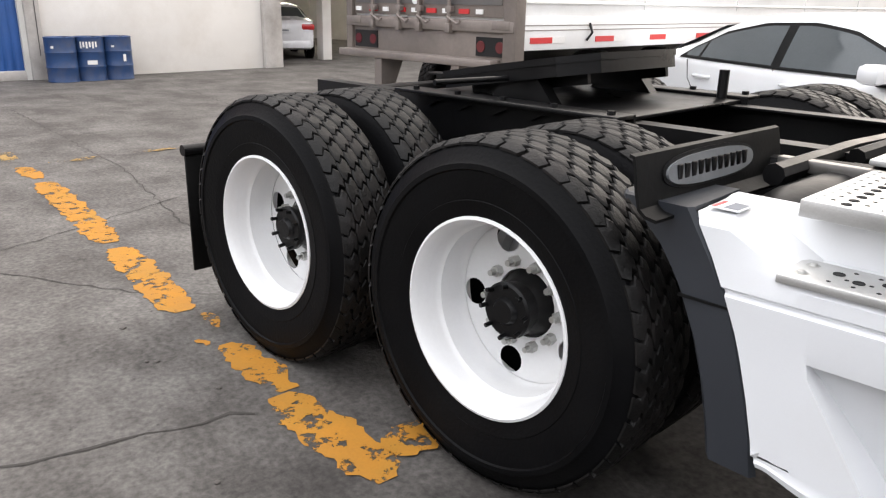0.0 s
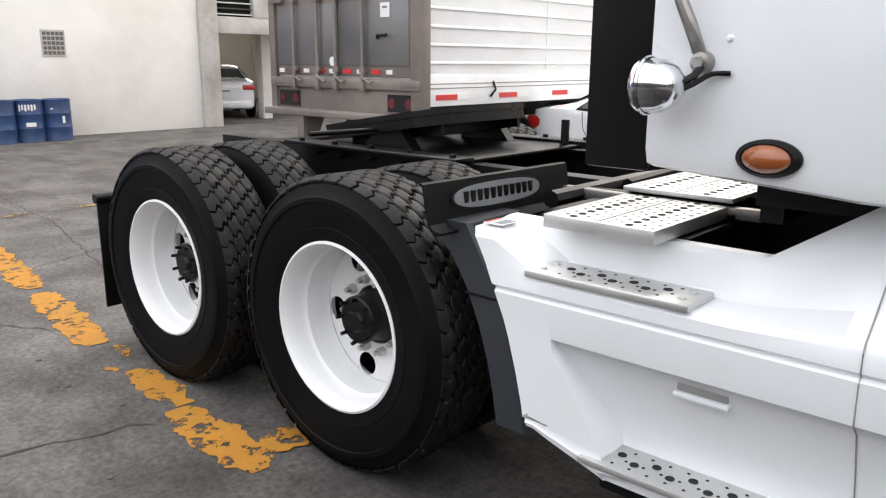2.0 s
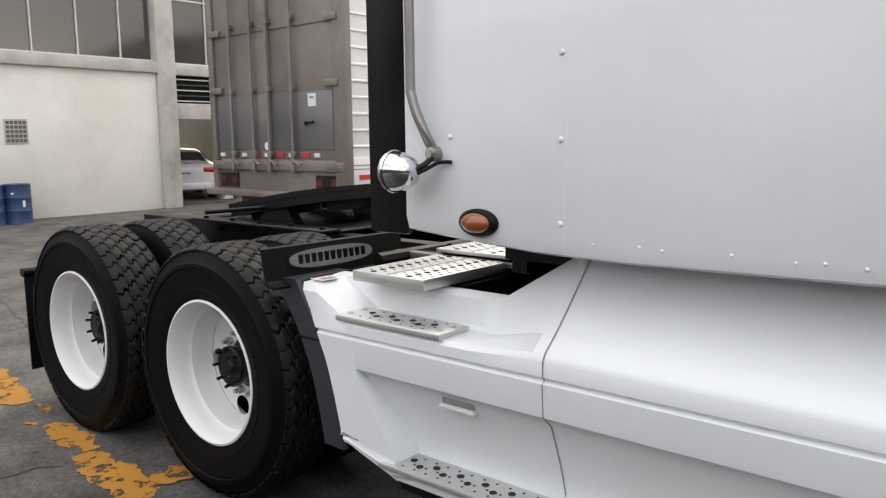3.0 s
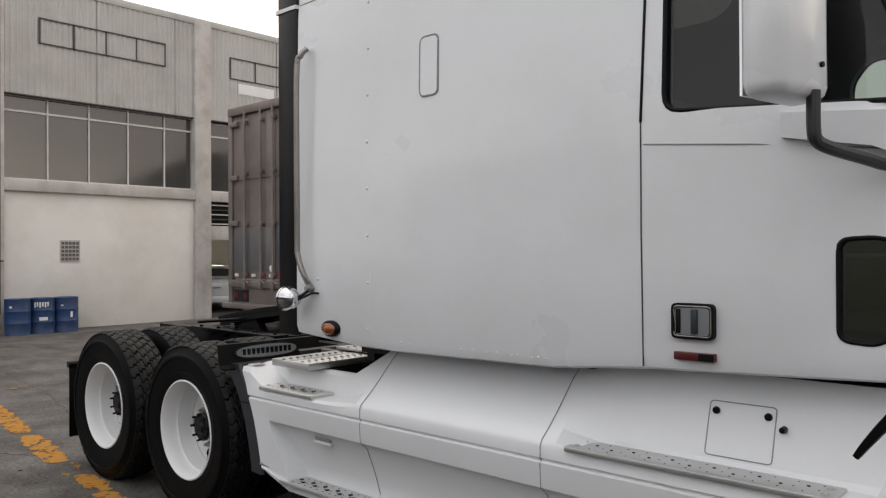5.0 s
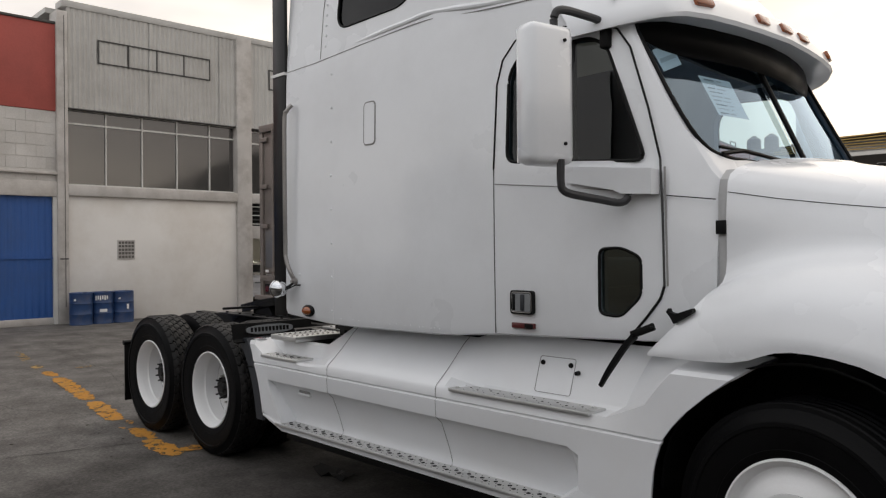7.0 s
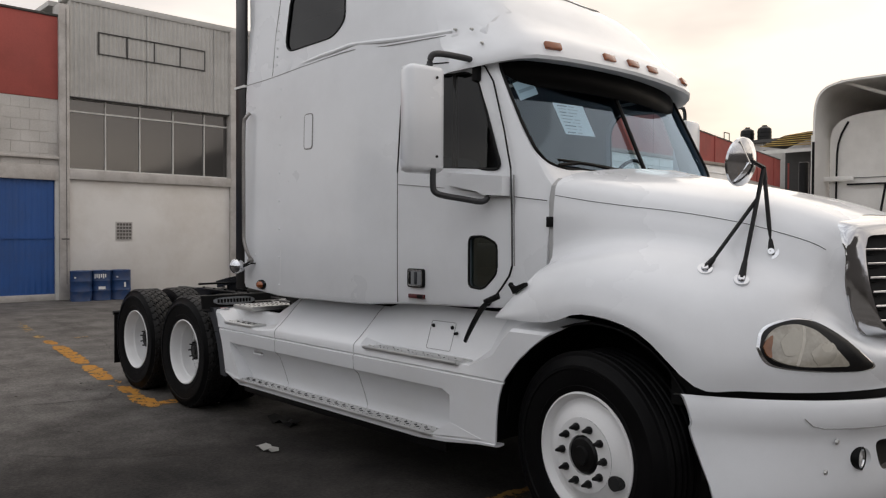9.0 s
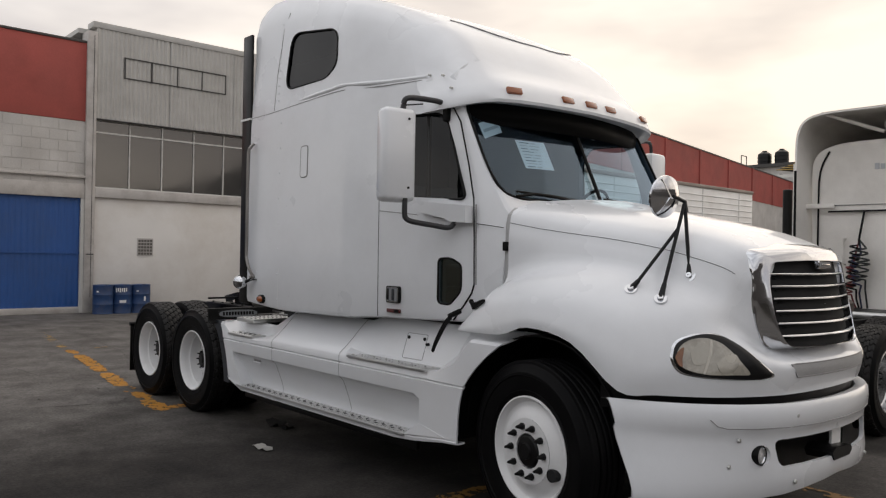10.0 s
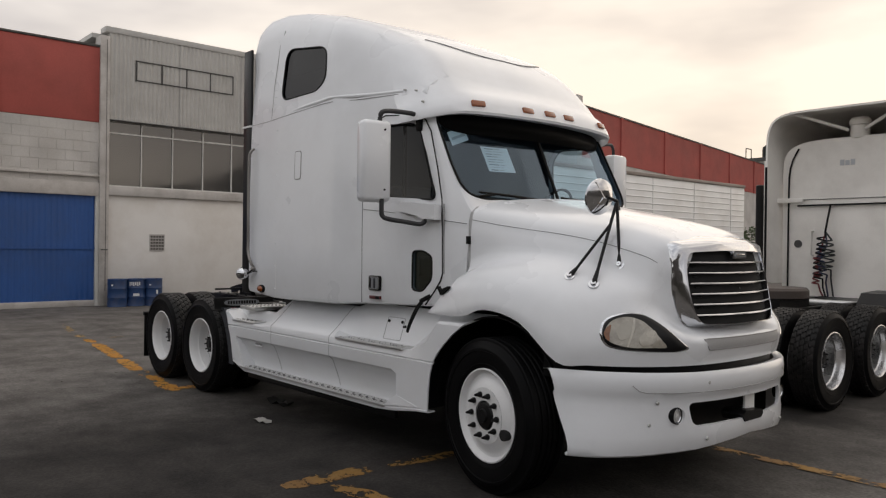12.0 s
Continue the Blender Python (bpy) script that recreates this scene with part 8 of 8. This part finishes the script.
CAR_GLASS = mat("car_window", (0.075, 0.085, 0.09), 0.06, vary=0.1, scale=1.5, bump=0, spec=0.45)
car("white_car", "white four-door saloon car parked behind the truck", CAR_WHITE, Matrix.Translation((-0.73, 4.24, 0)) @ Matrix.Rotation(radians(-15), 4, "Z"), 0.95)
car("silver_car", "pale silver saloon car parked in the garage, rear outwards", CAR_SILVER, Matrix.Translation((-16.6, 8.65, 0)) @ Matrix.Rotation(radians(155), 4, "Z"), 0.9)
car("dark_car", "dark saloon car parked deeper in the garage", mat("car_dark_paint", (0.03, 0.04, 0.05), 0.2, vary=0.05, bump=0, coat=1.0), Matrix.Translation((-21.5, 9.9, 0)) @ Matrix.Rotation(radians(168), 4, "Z"), 0.9)


# ---- the second tractor truck, seen from behind ----
far = thing("second_truck", "cream sleeper-cab tractor truck seen from behind, with alloy wheels", "truck")
FX, FY = 4.02, 7.05
far_shell = bmesh.new()
def far_ring(y, w, zt, arch):
    pts = []
    pts += [(-w, 1.02), (-w, 2.9)]
    for k in range(25):
        q = math.pi - math.pi * k / 24
        pts.append(((w - 0.18) * 0 + w * math.copysign(abs(math.cos(q)) ** 0.45, math.cos(q)), 2.95 + (zt - 2.95) * math.sin(q) ** 0.6))
    pts += [(w, 2.9), (w, 1.02)]
    return [(FX + x, y, z) for x, z in pts]
vs = grid_faces(far_shell, [far_ring(FY, 1.10, 3.42, 0), far_ring(FY + 2.4, 1.12, 3.42, 0), far_ring(FY + 3.6, 1.08, 3.1, 0), far_ring(FY + 4.0, 1.0, 2.2, 0)], True)
far_shell.faces.new(vs[0])
far_shell.faces.new(list(reversed(vs[-1])))
part("sleeper_shell", far_shell, FAR_WHITE, far, "cream sleeper back and sides", smooth=30)
# roof fairing that overhangs at the back, open underneath
rows = []
for y, zt, w in ((FY - 0.45, 3.82, 1.17), (FY + 0.3, 3.86, 1.17), (FY + 2.0, 3.76, 1.12), (FY + 3.4, 3.2, 1.0)):
    ring = [(-w, 2.6 if y < FY else 3.0)]
    for k in range(33):
        q = math.pi - math.pi * k / 32
        ring.append((w * math.copysign(abs(math.cos(q)) ** 0.3, math.cos(q)), 3.0 + (zt - 3.0) * math.sin(q) ** 0.4))
    ring.append((w, 2.6 if y < FY else 3.0))
    rows.append([(FX + x, y, z) for x, z in ring])
bm = bmesh.new()
grid_faces(bm, rows)
shell(bm, 0.03)
part("roof_fairing", bm, FAR_WHITE, far, "cream roof fairing with hollow back", smooth=40)
for s in (-1, 1):
    bm = bmesh.new()
    grid_faces(bm, [[(FX + s * 1.17, FY - 0.45, z) for z in (1.25, 2.0, 2.7, 3.1)], [(FX + s * 1.16, FY - 0.2, z) for z in (1.2, 2.0, 2.7, 3.1)], [(FX + s * 1.12, FY + 0.05, z) for z in (1.2, 2.0, 2.7, 3.1)]])
    shell(bm, 0.02)
    part("side_extender", bm, FAR_WHITE, far)
    part("extender_edge", tube(bmesh.new(), [(FX + s * 1.155, FY - 0.46, 1.25), (FX + s * 1.155, FY - 0.46, 3.0)], 0.018, 8), BLACK_TRIM, far)
part("exhaust_pipe", lathe(bmesh.new(), [(0, 1.1), (0.07, 1.1), (0.07, 2.75), (0.055, 2.76), (0.055, 2.6)], 18, "z", (FX - 1.42, FY - 0.1, 0)), BLACK, far, "black vertical exhaust stack")
for s in (-1, 1):
    part("fairing_brace", rodded((FX + s * 0.85, FY - 0.35, 3.82), (FX + s * 0.12, FY - 0.02, 3.52), 0.026), FAR_WHITE, far, "white fairing strut")
part("roof_vent", lathe(bmesh.new(), [(0, 3.4), (0.13, 3.4), (0.13, 3.58), (0.15, 3.6), (0.15, 3.66), (0.12, 3.7), (0, 3.7)], 20, "z", (FX, FY + 0.1, 0)), FAR_WHITE, far, "round white roof vent")
part("rear_rail", boxed(FX - 0.85, FX + 0.85, FY - 0.05, FY - 0.02, 2.40, 2.425), STEEL_GREASE, far, "thin dark hose rail")
part("panel_line", boxed(FX - 1.08, FX + 1.08, FY - 0.012, FY - 0.004, 2.50, 2.508), SEAM, far)
part("wiring", tube(bmesh.new(), [(FX - 1.0, FY - 0.02, 1.1), (FX - 1.0, FY - 0.02, 2.4), (FX - 0.98, FY - 0.02, 3.0), (FX - 0.85, FY - 0.02, 3.3)], 0.014, 6, 3), BLACK_TRIM, far)
part("hinge_bar", boxed(FX - 1.16, FX - 0.75, FY - 0.10, FY - 0.06, 2.46, 2.53, bevel=0.01), FAR_WHITE, far)
part("round_port", rodded((FX - 0.85, FY - 0.015, 1.82), (FX - 0.85, FY + 0.01, 1.82), 0.06, seg=20), DARK_FRAME, far, "round grey port")
part("grab_handle", tube(bmesh.new(), [(FX - 0.62, FY, 2.02), (FX - 0.62, FY - 0.06, 2.02), (FX - 0.62, FY - 0.06, 1.65), (FX - 0.62, FY, 1.65)], 0.014, 8), FAR_WHITE, far)
for k in range(3):
    part("text_bar", boxed(FX - 0.24 + 0.075 * k, FX - 0.18 + 0.075 * k, FY - 0.008, FY - 0.002, 3.0, 3.085 - 0.012 * (k % 2)), PALE_INK, far, "faded grey painted mark")
part("hose_drop", tube(bmesh.new(), [(FX - 0.36, FY - 0.03, 2.41), (FX - 0.37, FY - 0.10, 2.2), (FX - 0.39, FY - 0.14, 1.98)], 0.016, 6), BLACK_TRIM, far, "black hose bundle")
for dx, top, low, rad, turns, m in ((-0.45, 1.93, 1.28, 0.06, 9, BLACK_TRIM), (-0.335, 1.88, 1.42, 0.075, 6, HOSE_GREEN), (-0.41, 1.80, 1.36, 0.05, 7, HOSE_BLUE), (-0.485, 1.62, 1.22, 0.045, 8, HOSE_RED)):
    pts = [(FX - 0.39, FY - 0.12, 2.0)]
    for i in range(turns * 10 + 1):
        q, f = i * math.pi / 5, i / (turns * 10)
        pts.append((FX + dx + 0.025 * math.sin(f * 5 + dx * 40) + rad * math.cos(q), FY - 0.18 + rad * math.sin(q), top + (low - top) * f + 0.012 * math.sin(q * 0.37)))
    pts += [(FX + dx + 0.03, FY - 0.12, low - 0.12), (FX + dx + 0.05, FY - 0.08, 1.03)]
    part("coiled_hose", tube(bmesh.new(), pts, 0.013, 6), m, far, "coiled air hose")
for s in (-1, 1):
    bm = bmesh.new()
    box(bm, FX + s * 0.43 - 0.045, FX + s * 0.43 + 0.045, 2.7, FY + 3.5, 0.76, 1.03)
    part("frame_rail", bm, BLACK, far)
part("deck_edge", boxed(FX - 1.0, FX + 1.2, FY - 0.9, FY - 0.1, 0.96, 1.02, bevel=0.01), STEEL_GREASE, far)
part("deck_tube", rodded((FX - 0.9, FY - 1.0, 0.99), (FX + 1.0, FY - 1.0, 0.99), 0.045), ALU, far)
part("mud_guard", prism(bmesh.new(), [(FY - 1.35, 0.98), (FY - 1.15, 1.16), (FY - 0.6, 1.18), (FY - 0.55, 0.95)], "x", FX + 0.5, FX + 1.2), BLACK, far, "black plastic mud guard")
part("coupling", lathe(bmesh.new(), [(0, 0.06), (0.46, 0.06), (0.49, 0.03), (0.49, -0.06), (0.44, -0.08), (0, -0.08)], 32, "z", (FX - 0.02, 4.3, 1.20)), mat("rusty_brown_steel", (0.07, 0.055, 0.048), 0.6, 0.3, vary=0.2, scale=3, bump=0.1), far, "brown greasy fifth-wheel plate")
part("coupling_base", boxed(FX - 0.36, FX + 0.34, 3.9, 4.7, 1.03, 1.13), STEEL_GREASE, far)
for y in (3.55, 4.88):
    part("axle", rodded((FX - 0.9, y, WHEEL_Z), (FX + 0.9, y, WHEEL_Z), 0.075, seg=14), BLACK, far)
    for s in (-1, 1):
        w = copy_thing(proto["outer"], Matrix.Translation((FX + s * 1.10, y, WHEEL_Z)) @ Matrix.Rotation(radians(90 * s), 4, "Z"))
        w.parent = far
        w.data = w.data.copy()
        w.data.materials.clear()
        w.data.materials.append(ALLOY)
        w["label"] = "polished alloy wheel"
        i = copy_thing(proto["inner"], Matrix.Translation((FX + s * 0.49, y, WHEEL_Z)) @ Matrix.Rotation(radians(-90 * s), 4, "Z"))
        i.parent = far
for s in (-1, 1):
    w = copy_thing(proto["steer"], Matrix.Translation((FX + s * 1.10, FY + 2.9, WHEEL_Z)) @ Matrix.Rotation(radians(90 * s), 4, "Z"))
    w.parent = far
part("hood", boxed(FX - 1.0, FX + 1.0, FY + 3.6, FY + 5.4, 0.6, 1.95, bevel=0.1), FAR_WHITE, far)


GREY_PAPER = mat("dirty_paper", (0.32, 0.31, 0.29), 0.9, vary=0.1, bump=0.05)


# ---- small litter ----
def litter(at, label, material, seed, size):
    rng = random.Random(seed)
    bm = bmesh.new()
    rows = []
    for i in range(6):
        rows.append([(at[0] + (i / 5 - 0.5) * size * 1.8 + rng.uniform(-0.02, 0.02), at[1] + (j / 3 - 0.5) * size * 0.7 + rng.uniform(-0.02, 0.02), 0.006 + rng.uniform(0, size * 0.25)) for j in range(4)])
    grid_faces(bm, rows)
    shell(bm, 0.003)
    return tagged(finish("crumpled_paper", bm, material, smooth=20), label, "litter")


litter((1.85, -1.45), "crumpled pale paper on the concrete by the truck", GREY_PAPER, 3, 0.11)
litter((1.2, -0.9), "flat dark rag under the truck", BLACK_TRIM, 5, 0.2)
STONE = mat("pebble", (0.1, 0.09, 0.08), 0.9, vary=0.3, bump=0.2)
rng = random.Random(11)
for k in range(9):
    bm = bmesh.new()
    bmesh.ops.create_icosphere(bm, subdivisions=1, radius=rng.uniform(0.008, 0.018))
    x, y = rng.uniform(-2.8, 0.3), rng.uniform(-2.4, -1.5)
    for v in bm.verts:
        v.co = Vector((x + v.co.x * rng.uniform(0.8, 1.3), y + v.co.y * rng.uniform(0.8, 1.3), max(0.001, 0.004 + v.co.z * 0.4)))
    tagged(finish("pebble", bm, STONE, smooth=0), "small dark pebble on the concrete", "pebble", "pebbles by the wheels")

# the pattern wheels that were copied are taken away again
for w in proto.values():
    for o in (*w.children_recursive, w):
        bpy.data.objects.remove(o)
